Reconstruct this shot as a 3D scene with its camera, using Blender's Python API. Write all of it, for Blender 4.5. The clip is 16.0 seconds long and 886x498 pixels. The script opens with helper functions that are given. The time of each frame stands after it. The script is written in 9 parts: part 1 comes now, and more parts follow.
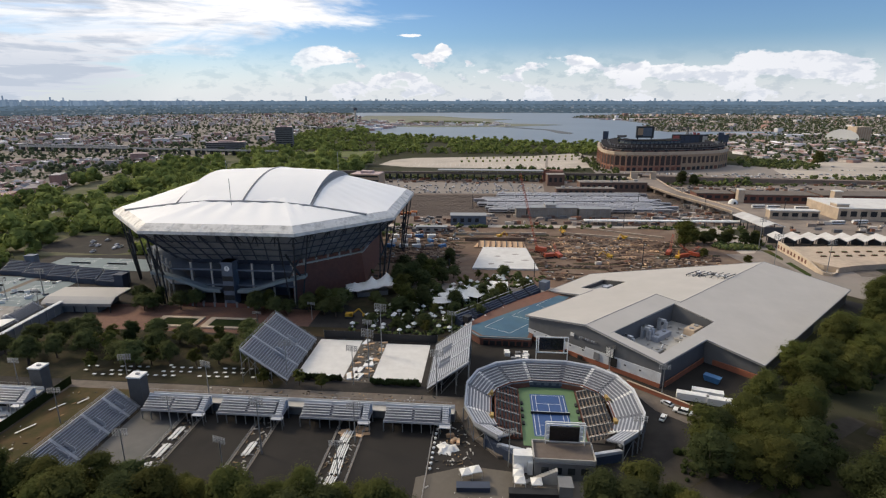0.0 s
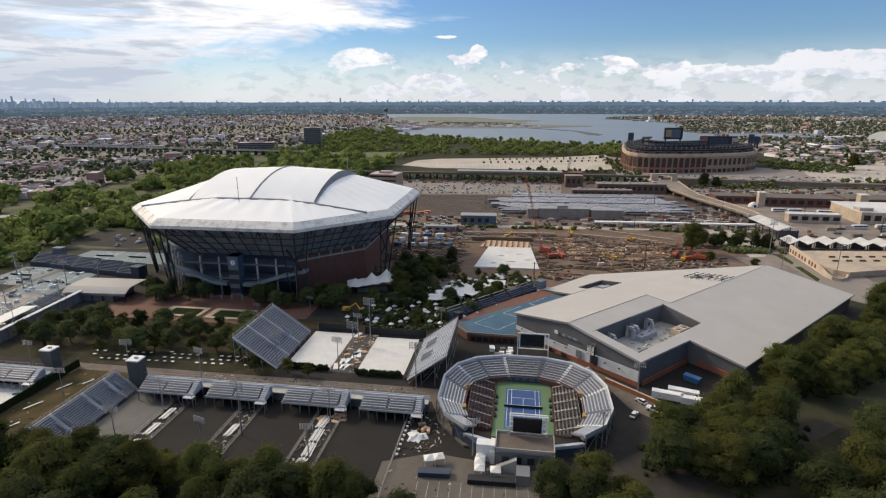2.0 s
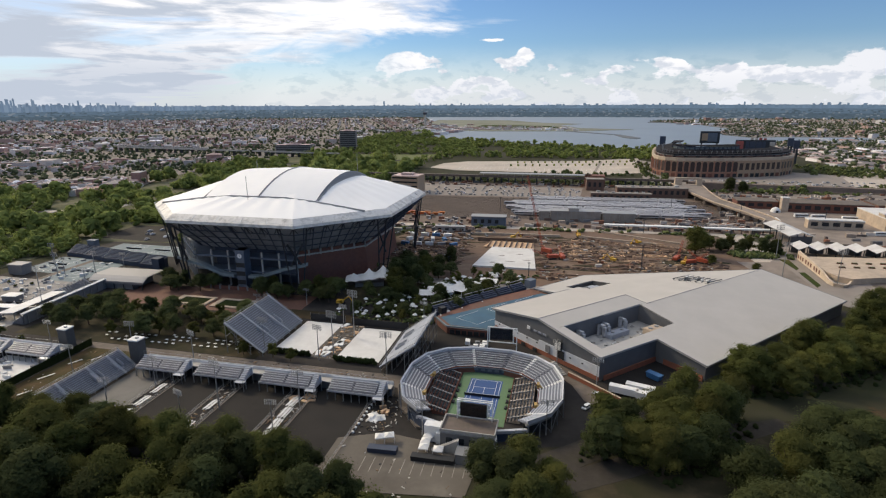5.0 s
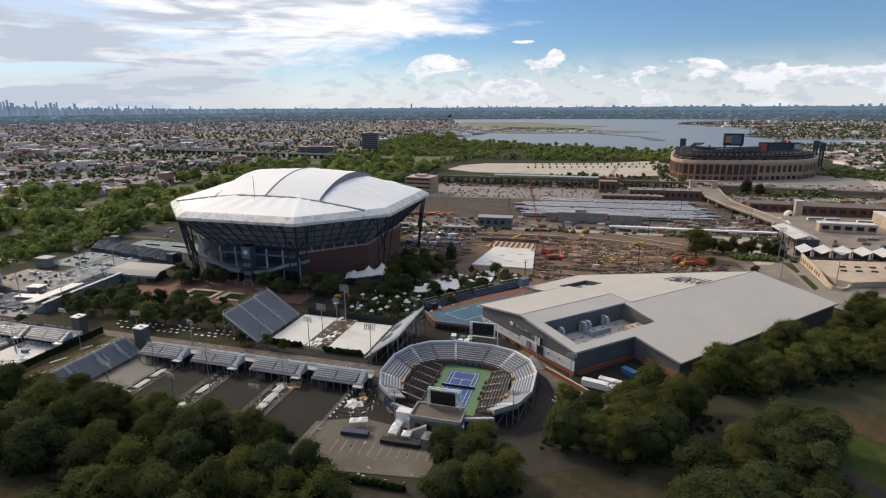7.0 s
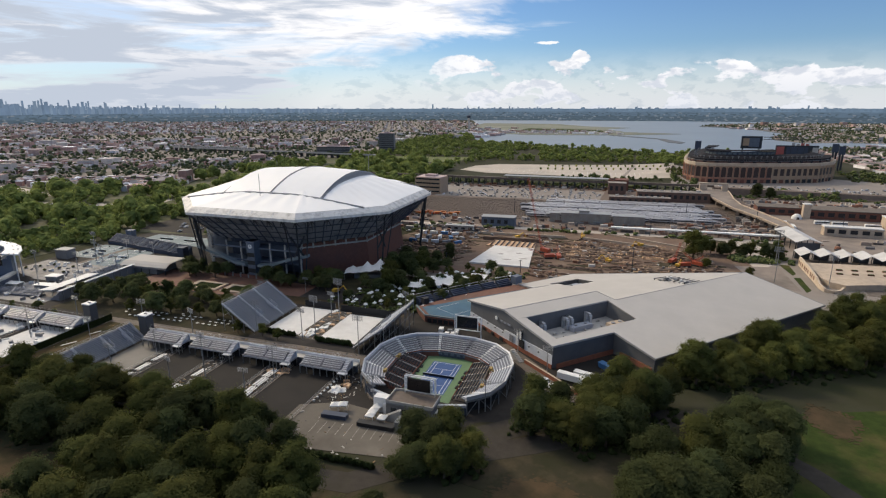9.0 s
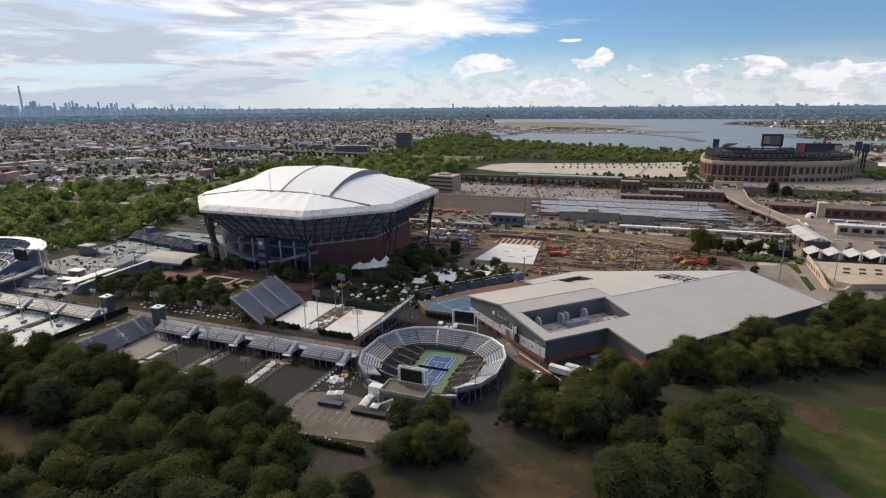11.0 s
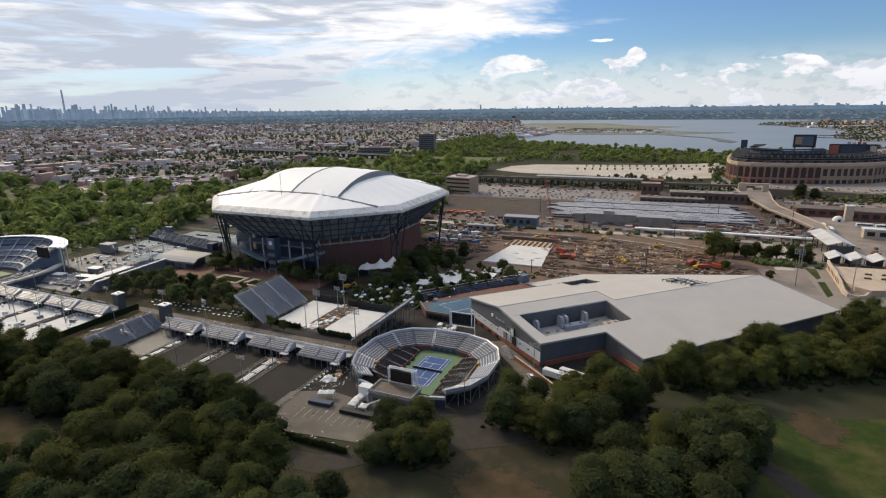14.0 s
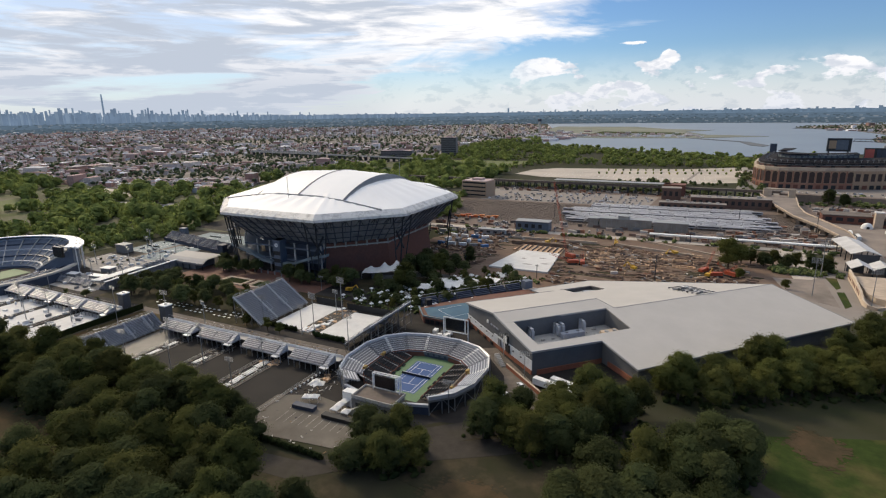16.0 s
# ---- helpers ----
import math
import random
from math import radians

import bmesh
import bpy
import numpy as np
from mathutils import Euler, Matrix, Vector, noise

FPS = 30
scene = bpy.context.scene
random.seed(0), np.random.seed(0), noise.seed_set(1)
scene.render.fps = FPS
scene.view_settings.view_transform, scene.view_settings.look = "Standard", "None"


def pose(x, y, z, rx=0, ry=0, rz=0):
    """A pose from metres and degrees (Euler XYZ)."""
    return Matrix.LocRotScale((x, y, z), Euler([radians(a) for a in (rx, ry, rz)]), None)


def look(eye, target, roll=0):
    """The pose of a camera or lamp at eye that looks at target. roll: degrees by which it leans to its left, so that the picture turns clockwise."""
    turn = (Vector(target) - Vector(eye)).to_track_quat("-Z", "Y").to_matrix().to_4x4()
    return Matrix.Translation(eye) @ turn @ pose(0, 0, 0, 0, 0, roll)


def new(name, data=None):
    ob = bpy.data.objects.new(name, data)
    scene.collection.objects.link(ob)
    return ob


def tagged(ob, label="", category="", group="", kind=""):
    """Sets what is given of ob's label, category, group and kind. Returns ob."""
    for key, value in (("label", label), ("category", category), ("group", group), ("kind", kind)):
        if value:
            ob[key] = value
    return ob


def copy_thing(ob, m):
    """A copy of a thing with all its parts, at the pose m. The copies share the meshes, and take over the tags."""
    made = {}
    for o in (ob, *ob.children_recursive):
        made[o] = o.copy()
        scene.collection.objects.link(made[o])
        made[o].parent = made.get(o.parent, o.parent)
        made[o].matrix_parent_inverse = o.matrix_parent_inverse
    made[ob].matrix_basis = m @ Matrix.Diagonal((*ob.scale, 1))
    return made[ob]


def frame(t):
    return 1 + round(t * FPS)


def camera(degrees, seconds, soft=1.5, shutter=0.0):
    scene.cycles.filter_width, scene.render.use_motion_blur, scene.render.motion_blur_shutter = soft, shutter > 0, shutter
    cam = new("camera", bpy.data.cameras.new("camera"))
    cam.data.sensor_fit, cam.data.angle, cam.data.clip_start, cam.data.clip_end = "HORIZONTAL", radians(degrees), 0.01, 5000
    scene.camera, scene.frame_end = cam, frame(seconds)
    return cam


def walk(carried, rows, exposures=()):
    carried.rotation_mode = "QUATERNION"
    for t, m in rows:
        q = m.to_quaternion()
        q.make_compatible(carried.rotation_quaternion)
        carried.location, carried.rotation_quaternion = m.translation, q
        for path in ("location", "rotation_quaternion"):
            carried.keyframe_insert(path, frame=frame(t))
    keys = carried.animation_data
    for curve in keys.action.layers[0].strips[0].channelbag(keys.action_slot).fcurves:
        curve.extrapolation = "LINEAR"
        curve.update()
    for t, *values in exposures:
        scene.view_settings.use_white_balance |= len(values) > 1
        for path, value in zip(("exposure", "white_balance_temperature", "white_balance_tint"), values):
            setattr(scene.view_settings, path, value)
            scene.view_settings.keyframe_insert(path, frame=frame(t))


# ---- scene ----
cam = camera(78.2, 16.0, soft=1.2)
PATH = [
    (0, (18.335, -4.901, 102.044), (18.273, -2.976, 101.505), -0.0),
    (0.5, (23.026, -6.385, 102.062), (22.936, -4.461, 101.523), -0.0),
    (1, (27.783, -7.842, 102.118), (27.662, -5.918, 101.583), -0.1),
    (1.5, (32.473, -9.217, 102.178), (32.324, -7.295, 101.643), -0.1),
    (2, (37.204, -10.541, 102.242), (37.023, -8.622, 101.707), -0.1),
    (2.5, (42.018, -11.878, 102.329), (41.81, -9.961, 101.797), -0.1),
    (3, (46.822, -13.327, 102.381), (46.585, -11.413, 101.851), -0.1),
    (3.5, (51.563, -14.832, 102.483), (51.299, -12.922, 101.954), -0.2),
    (4, (56.295, -16.306, 102.583), (56.006, -14.399, 102.055), -0.2),
    (6.5, (80.572, -23.378, 103.157), (80.16, -21.49, 102.64), -0.4),
    (7, (85.389, -24.893, 103.233), (84.952, -23.011, 102.717), -0.4),
    (7.5, (90.045, -26.499, 103.301), (89.589, -24.621, 102.786), -0.3),
    (8, (94.389, -28.072, 103.377), (93.915, -26.198, 102.863), -0.2),
    (8.5, (98.398, -29.422, 103.473), (97.906, -27.553, 102.959), -0.1),
    (11, (113.806, -34.252, 104.036), (113.221, -32.41, 103.52), -0.5),
    (11.5, (116.183, -34.89, 104.165), (115.583, -33.054, 103.644), -0.4),
    (12, (118.367, -34.718, 104.233), (117.746, -32.888, 103.715), -0.5),
    (12.5, (120.296, -33.846, 104.217), (119.661, -32.022, 103.699), -0.6),
    (13, (122.142, -32.603, 104.121), (121.491, -30.784, 103.603), -0.6),
    (13.5, (124.163, -31.18, 103.94), (123.496, -29.364, 103.433), -0.7),
    (14, (126.488, -29.648, 103.856), (125.806, -27.839, 103.346), -0.8),
    (14.5, (129.122, -27.944, 103.761), (128.424, -26.141, 103.251), -0.8),
    (15, (132.304, -25.872, 103.652), (131.58, -24.078, 103.144), -0.9),
    (15.5, (135.708, -23.519, 103.511), (134.952, -21.736, 103.01), -1.0),
    (16, (139.079, -21.12, 103.394), (138.302, -19.346, 102.897), -0.9),
]
walk(cam, [(t, look(eye, target, roll)) for t, eye, target, roll in PATH])

# ---------------------------------------------------------------- light
SUN_AZ, SUN_EL = -63.0, 33.0          # degrees from +y (negative: towards -x), and above the horizon


def make_world():
    w = bpy.data.worlds.new("sky")
    scene.world = w
    w.use_nodes = True
    n, l = w.node_tree.nodes, w.node_tree.links
    n.clear()

    def math_node(op, a, b=None, c=None, clamp=False):
        m = n.new("ShaderNodeMath")
        m.operation, m.use_clamp = op, clamp
        for i, v in enumerate((a, b, c)):
            if v is None:
                continue
            if isinstance(v, (int, float)):
                m.inputs[i].default_value = v
            else:
                l.new(v, m.inputs[i])
        return m.outputs[0]

    def ramp(x, lo, hi):
        m = n.new("ShaderNodeMapRange")
        m.interpolation_type = "SMOOTHSTEP"
        l.new(x, m.inputs[0])
        m.inputs[1].default_value, m.inputs[2].default_value = lo, hi
        return m.outputs[0]

    def noise_node(vec, scale, detail, rough, dist=0.0):
        t = n.new("ShaderNodeTexNoise")
        t.inputs["Scale"].default_value, t.inputs["Detail"].default_value = scale, detail
        t.inputs["Roughness"].default_value, t.inputs["Distortion"].default_value = rough, dist
        l.new(vec, t.inputs["Vector"])
        return t.outputs["Fac"]

    sky = n.new("ShaderNodeTexSky")
    sky.sky_type, sky.sun_disc = "NISHITA", False
    sky.sun_elevation, sky.sun_rotation = radians(SUN_EL), radians(SUN_AZ)
    sky.air_density, sky.dust_density, sky.ozone_density = 1.0, 0.2, 2.0
    bg_sky = n.new("ShaderNodeBackground")
    clear = n.new("ShaderNodeMix")
    clear.data_type, clear.blend_type = "RGBA", "MULTIPLY"
    clear.inputs[0].default_value = 1.0
    l.new(sky.outputs[0], clear.inputs[6])
    clear.inputs[7].default_value = (0.74, 0.95, 1.25, 1)
    l.new(clear.outputs[2], bg_sky.inputs[0])
    bg_sky.inputs[1].default_value = 0.085

    tc = n.new("ShaderNodeTexCoord")
    sep = n.new("ShaderNodeSeparateXYZ")
    l.new(tc.outputs["Generated"], sep.inputs[0])
    x, y, z = sep.outputs
    zc = math_node("MAXIMUM", z, 0.0)
    down = math_node("ADD", zc, 0.10)
    comb = n.new("ShaderNodeCombineXYZ")
    l.new(math_node("DIVIDE", x, down), comb.inputs[0])
    l.new(math_node("DIVIDE", y, down), comb.inputs[1])
    flat = comb.outputs[0]
    comb2 = n.new("ShaderNodeCombineXYZ")
    l.new(math_node("MULTIPLY", x, 1.0), comb2.inputs[0])
    l.new(math_node("MULTIPLY", y, 1.0), comb2.inputs[1])
    l.new(math_node("MULTIPLY", z, 2.2), comb2.inputs[2])
    puff = comb2.outputs[0]

    # bank of high cloud, thick towards the sun's side and overhead, torn into streaks along its edge
    az = math_node("ARCTAN2", x, y)
    edge = math_node("ADD", math_node("MULTIPLY_ADD", z, -3.2, az), math_node("MULTIPLY_ADD", noise_node(flat, 0.55, 9, 0.58, 0.7), 1.0, -0.5))
    bank = math_node("SUBTRACT", 1.0, ramp(edge, -0.70, -0.54))
    comb3 = n.new("ShaderNodeCombineXYZ")
    l.new(math_node("MULTIPLY", az, 2.4), comb3.inputs[0])
    l.new(math_node("MULTIPLY", z, 17.0), comb3.inputs[1])
    streak = comb3.outputs[0]
    tears = ramp(noise_node(streak, 1.3, 9, 0.6, 0.5), 0.36, 0.52)
    lowness = math_node("SUBTRACT", 1.0, ramp(z, 0.10, 0.24))
    tears = math_node("MAXIMUM", tears, math_node("SUBTRACT", 1.0, lowness))
    bank = math_node("MULTIPLY", bank, math_node("MULTIPLY_ADD", tears, 0.58, 0.42))
    # heaped clouds: a low row that thins upwards, and single puffs above it
    comb4 = n.new("ShaderNodeCombineXYZ")
    l.new(math_node("MULTIPLY", az, 9.5), comb4.inputs[0])
    l.new(math_node("MULTIPLY", z, 19.0), comb4.inputs[1])
    cell = comb4.outputs[0]
    grow = noise_node(cell, 1.25, 9, 0.56, 0.15)
    for a0, e0, w0, h0, k0 in ((-0.248, 0.072, 0.032, 0.015, 0.32), (-0.225, 0.055, 0.036, 0.008, 0.18), (-0.066, 0.066, 0.036, 0.012, 0.28), (-0.034, 0.080, 0.016, 0.014, 0.30), (0.112, 0.052, 0.032, 0.011, 0.20), (0.213, 0.054, 0.028, 0.012, 0.22), (0.35, 0.042, 0.08, 0.012, 0.18), (0.53, 0.054, 0.09, 0.018, 0.22), (0.43, 0.150, 0.045, 0.008, 0.26), (0.54, 0.156, 0.03, 0.008, 0.26), (-0.085, 0.100, 0.055, 0.004, 0.24)):
        da = math_node("DIVIDE", math_node("SUBTRACT", az, a0), w0)
        de = math_node("DIVIDE", math_node("SUBTRACT", z, e0), h0)
        r2 = math_node("ADD", math_node("MULTIPLY", da, da), math_node("MULTIPLY", de, de))
        grow = math_node("ADD", grow, math_node("MULTIPLY", math_node("POWER", 2.718, math_node("MULTIPLY", r2, -1.0)), k0))
    need = math_node("MULTIPLY_ADD", ramp(z, 0.03, 0.11), 0.27, 0.485)
    heap = ramp(math_node("SUBTRACT", grow, need), 0.0, 0.075)
    heap = math_node("MULTIPLY", heap, math_node("SUBTRACT", 1.0, ramp(z, 0.20, 0.30)))
    heap = math_node("MULTIPLY", heap, math_node("MULTIPLY_ADD", ramp(az, -0.42, -0.20), 0.8, 0.2))
    # pale haze where the sky meets the land
    haze = math_node("MULTIPLY", math_node("SUBTRACT", 1.0, ramp(z, -0.01, 0.10)), 0.80)
    cover = math_node("MAXIMUM", bank, math_node("MAXIMUM", heap, haze), clamp=True)

    west = math_node("MULTIPLY", ramp(math_node("MULTIPLY", az, -1.0), 0.30, 0.85), 0.16)
    grey_bank = math_node("MULTIPLY", ramp(math_node("ADD", noise_node(streak, 2.2, 7, 0.6, 0.3), west), 0.46, 0.66), bank)
    grey_heap = math_node("MULTIPLY", ramp(noise_node(cell, 2.6, 5, 0.6, 0.2), 0.40, 0.62), math_node("SUBTRACT", 1.0, ramp(z, 0.05, 0.12)))
    shade = math_node("MAXIMUM", grey_bank, math_node("MAXIMUM", math_node("MULTIPLY", grey_heap, 0.75), math_node("MAXIMUM", math_node("MULTIPLY", haze, 0.62), math_node("MAXIMUM", math_node("MULTIPLY", ramp(az, 0.05, 0.55), 0.42), math_node("MULTIPLY", math_node("MULTIPLY", ramp(math_node("MULTIPLY", az, -1.0), 0.30, 0.62), math_node("SUBTRACT", 1.0, ramp(z, 0.03, 0.13))), 0.8)))))
    mix = n.new("ShaderNodeMix")
    mix.data_type = "RGBA"
    l.new(shade, mix.inputs[0])
    mix.inputs[6].default_value, mix.inputs[7].default_value = (0.985, 0.97, 0.98, 1), (0.50, 0.555, 0.65, 1)
    bg_cloud = n.new("ShaderNodeBackground")
    l.new(mix.outputs[2], bg_cloud.inputs[0])
    bg_cloud.inputs[1].default_value = 1.10
    blend = n.new("ShaderNodeMixShader")
    l.new(cover, blend.inputs[0])
    l.new(bg_sky.outputs[0], blend.inputs[1])
    l.new(bg_cloud.outputs[0], blend.inputs[2])
    out = n.new("ShaderNodeOutputWorld")
    l.new(blend.outputs[0], out.inputs[0])


make_world()
sun_data = bpy.data.lights.new("sun", "SUN")
sun_data.energy, sun_data.angle, sun_data.color = 3.05, radians(14), (1.0, 0.83, 0.60)
sun = new("sun", sun_data)
_az, _el = radians(SUN_AZ), radians(SUN_EL)
_dir = Vector((math.sin(_az) * math.cos(_el), math.cos(_az) * math.cos(_el), math.sin(_el)))
sun.matrix_world = look(_dir * 900, (0, 0, 0))

# ---------------------------------------------------------------- materials
def surf(name, a, b=None, scale=0.5, rough=0.8, metal=0.0, stain=None, stain_scale=0.06, stain_amount=0.5, bump=0.0, bump_scale=4.0,
         jitter=0.0, island=False, local=False, spec=0.4):
    """A surface of two tones (a, b) mottled at the given scale (1/m), with larger stains; jitter: brightness spread from object to object or piece to piece."""
    m = bpy.data.materials.new(name)
    m.use_nodes = True
    n, l = m.node_tree.nodes, m.node_tree.links
    p = n["Principled BSDF"]
    p.inputs["Roughness"].default_value, p.inputs["Metallic"].default_value = rough, metal
    p.inputs["Specular IOR Level"].default_value = spec
    b = b or tuple(c * 0.75 for c in a)
    if local:
        vec = n.new("ShaderNodeTexCoord").outputs["Object"]
    else:
        vec = n.new("ShaderNodeNewGeometry").outputs["Position"]

    def noise_fac(sc, detail, lo, hi):
        t = n.new("ShaderNodeTexNoise")
        t.inputs["Scale"].default_value, t.inputs["Detail"].default_value = sc, detail
        t.inputs["Roughness"].default_value = 0.62
        l.new(vec, t.inputs["Vector"])
        r = n.new("ShaderNodeMapRange")
        l.new(t.outputs["Fac"], r.inputs[0])
        r.inputs[1].default_value, r.inputs[2].default_value = lo, hi
        return r.outputs[0], t.outputs["Fac"]

    def mix(fac, c1, c2, kind="MIX"):
        x = n.new("ShaderNodeMix")
        x.data_type, x.blend_type = "RGBA", kind
        if isinstance(fac, float):
            x.inputs[0].default_value = fac
        else:
            l.new(fac, x.inputs[0])
        for i, c in ((6, c1), (7, c2)):
            if isinstance(c, tuple):
                x.inputs[i].default_value = (*c, 1)
            else:
                l.new(c, x.inputs[i])
        return x.outputs[2]

    f, _ = noise_fac(scale, 8, 0.32, 0.68)
    col = mix(f, a, b)
    if stain:
        g, _ = noise_fac(stain_scale, 6, 0.48, 0.68)
        sm = n.new("ShaderNodeMath")
        sm.operation = "MULTIPLY"
        l.new(g, sm.inputs[0])
        sm.inputs[1].default_value = stain_amount
        col = mix(sm.outputs[0], col, stain)
    if jitter:
        src = n.new("ShaderNodeNewGeometry").outputs["Random Per Island"] if island else n.new("ShaderNodeObjectInfo").outputs["Random"]
        r = n.new("ShaderNodeMapRange")
        l.new(src, r.inputs[0])
        r.inputs[3].default_value, r.inputs[4].default_value = 1 - jitter, 1 + jitter
        h = n.new("ShaderNodeHueSaturation")
        l.new(r.outputs[0], h.inputs["Value"])
        l.new(col, h.inputs["Color"])
        if island or jitter > 0.2:
            r2 = n.new("ShaderNodeMapRange")
            fr = n.new("ShaderNodeMath")
            fr.operation = "FRACT"
            mu = n.new("ShaderNodeMath")
            mu.operation = "MULTIPLY"
            l.new(src, mu.inputs[0])
            mu.inputs[1].default_value = 7.13
            l.new(mu.outputs[0], fr.inputs[0])
            l.new(fr.outputs[0], r2.inputs[0])
            r2.inputs[3].default_value, r2.inputs[4].default_value = 0.485, 0.515
            l.new(r2.outputs[0], h.inputs["Hue"])
        col = h.outputs["Color"]
    l.new(col, p.inputs["Base Color"])
    if bump:
        _, raw = noise_fac(bump_scale, 5, 0, 1)
        bn = n.new("ShaderNodeBump")
        bn.inputs["Strength"].default_value, bn.inputs["Distance"].default_value = bump, 0.1
        l.new(raw, bn.inputs["Height"])
        l.new(bn.outputs[0], p.inputs["Normal"])
    return m


def foliage(name, a, b, jitter=0.25, scale=0.55):
    m = surf(name, a, b, scale=scale, rough=0.9, jitter=jitter, island=False, spec=0.05)
    n, l = m.node_tree.nodes, m.node_tree.links
    p = n["Principled BSDF"]
    src = p.inputs["Base Color"].links[0].from_socket
    tr = n.new("ShaderNodeBsdfTranslucent")
    l.new(src, tr.inputs[0])
    mx = n.new("ShaderNodeMixShader")
    mx.inputs[0].default_value = 0.45
    l.new(p.outputs[0], mx.inputs[1])
    l.new(tr.outputs[0], mx.inputs[2])
    l.new(mx.outputs[0], n["Material Output"].inputs[0])
    return m


# Self-lit colour for the far backdrop; its emission stands in for haze.
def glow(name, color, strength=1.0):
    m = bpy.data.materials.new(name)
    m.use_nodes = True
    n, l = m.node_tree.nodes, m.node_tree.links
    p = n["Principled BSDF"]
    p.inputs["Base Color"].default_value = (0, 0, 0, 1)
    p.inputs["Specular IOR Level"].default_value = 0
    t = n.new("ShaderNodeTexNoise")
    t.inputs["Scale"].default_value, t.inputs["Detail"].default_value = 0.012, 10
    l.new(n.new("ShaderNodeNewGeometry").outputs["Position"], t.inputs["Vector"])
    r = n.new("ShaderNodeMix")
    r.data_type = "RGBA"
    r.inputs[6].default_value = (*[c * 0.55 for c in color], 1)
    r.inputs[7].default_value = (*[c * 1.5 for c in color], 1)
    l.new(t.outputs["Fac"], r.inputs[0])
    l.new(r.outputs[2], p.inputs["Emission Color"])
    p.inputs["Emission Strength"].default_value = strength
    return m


def patchwork(name, tones, rough=0.9, spread=0.25):
    """Each loose piece of the mesh takes one of the tones, with its own brightness and a little grain."""
    m = surf(name, tones[0], tones[0], 0.3, rough)
    n, l = m.node_tree.nodes, m.node_tree.links
    rand = n.new("ShaderNodeNewGeometry").outputs["Random Per Island"]
    cr = n.new("ShaderNodeValToRGB")
    cr.color_ramp.interpolation = "CONSTANT"
    el = cr.color_ramp.elements
    while len(el) < len(tones):
        el.new(0.5)
    for i, c in enumerate(tones):
        el[i].position, el[i].color = i / len(tones), (*c, 1)
    l.new(rand, cr.inputs[0])
    mu, fr, mr = n.new("ShaderNodeMath"), n.new("ShaderNodeMath"), n.new("ShaderNodeMapRange")
    mu.operation, fr.operation = "MULTIPLY", "FRACT"
    mu.inputs[1].default_value = 37.7
    l.new(rand, mu.inputs[0])
    l.new(mu.outputs[0], fr.inputs[0])
    l.new(fr.outputs[0], mr.inputs[0])
    mr.inputs[3].default_value, mr.inputs[4].default_value = 1 - spread, 1 + spread
    t = n.new("ShaderNodeTexNoise")
    t.inputs["Scale"].default_value, t.inputs["Detail"].default_value = 0.35, 6
    l.new(n.new("ShaderNodeNewGeometry").outputs["Position"], t.inputs["Vector"])
    g = n.new("ShaderNodeMath")
    g.operation = "MULTIPLY_ADD"
    l.new(t.outputs["Fac"], g.inputs[0])
    g.inputs[1].default_value, g.inputs[2].default_value = 0.7, 0.65
    k = n.new("ShaderNodeMath")
    k.operation = "MULTIPLY"
    l.new(mr.outputs[0], k.inputs[0])
    l.new(g.outputs[0], k.inputs[1])
    h = n.new("ShaderNodeHueSaturation")
    l.new(cr.outputs[0], h.inputs["Color"])
    l.new(k.outputs[0], h.inputs["Value"])
    l.new(h.outputs[0], n["Principled BSDF"].inputs["Base Color"])
    return m


M = {}
M["ground"] = surf("park_and_town_soil", (0.034, 0.040, 0.018), (0.048, 0.044, 0.028), 0.05, 0.95, spec=0.08, stain=(0.085, 0.08, 0.07), stain_scale=0.006, stain_amount=0.6)
M["lawn"] = surf("lawn", (0.040, 0.060, 0.014), (0.028, 0.042, 0.011), 0.35, 0.95, spec=0.08, stain=(0.22, 0.14, 0.07), stain_scale=0.035, stain_amount=0.35, bump=0.3)
M["soil"] = surf("dark_planted_soil", (0.048, 0.042, 0.028), (0.034, 0.035, 0.019), 0.12, 0.95, spec=0.08, stain=(0.095, 0.072, 0.045), stain_scale=0.09, stain_amount=0.7, bump=0.3)
M["court_sea"] = surf("raised_court_acrylic", (0.045, 0.115, 0.185), (0.036, 0.090, 0.145), 0.15, 0.75, stain=(0.10, 0.18, 0.20))
M["verge"] = surf("worn_verge", (0.105, 0.068, 0.038), (0.05, 0.05, 0.022), 0.15, 0.95, spec=0.08, stain=(0.045, 0.05, 0.02), stain_scale=0.08, bump=0.3)
M["meadow"] = surf("sunlit_meadow", (0.12, 0.14, 0.04), (0.085, 0.105, 0.03), 0.05, 0.95, stain=(0.20, 0.17, 0.10), stain_scale=0.015)
M["dirt"] = surf("bare_earth", (0.088, 0.060, 0.035), (0.052, 0.042, 0.024), 0.12, 0.95, spec=0.08, stain=(0.036, 0.036, 0.020), stain_scale=0.10, stain_amount=0.9, bump=0.3)
M["paving"] = surf("asphalt_paving", (0.034, 0.030, 0.028), (0.024, 0.022, 0.021), 0.25, 0.9, spec=0.2, stain=(0.072, 0.063, 0.054), stain_scale=0.05)
M["path"] = surf("worn_path", (0.098, 0.086, 0.074), (0.066, 0.058, 0.050), 0.3, 0.9, stain=(0.075, 0.066, 0.052), stain_scale=0.08)
M["bay_pave"] = surf("worn_car_park_asphalt", (0.135, 0.118, 0.098), (0.088, 0.077, 0.064), 0.12, 0.9, stain=(0.20, 0.178, 0.150), stain_scale=0.06, stain_amount=0.8)
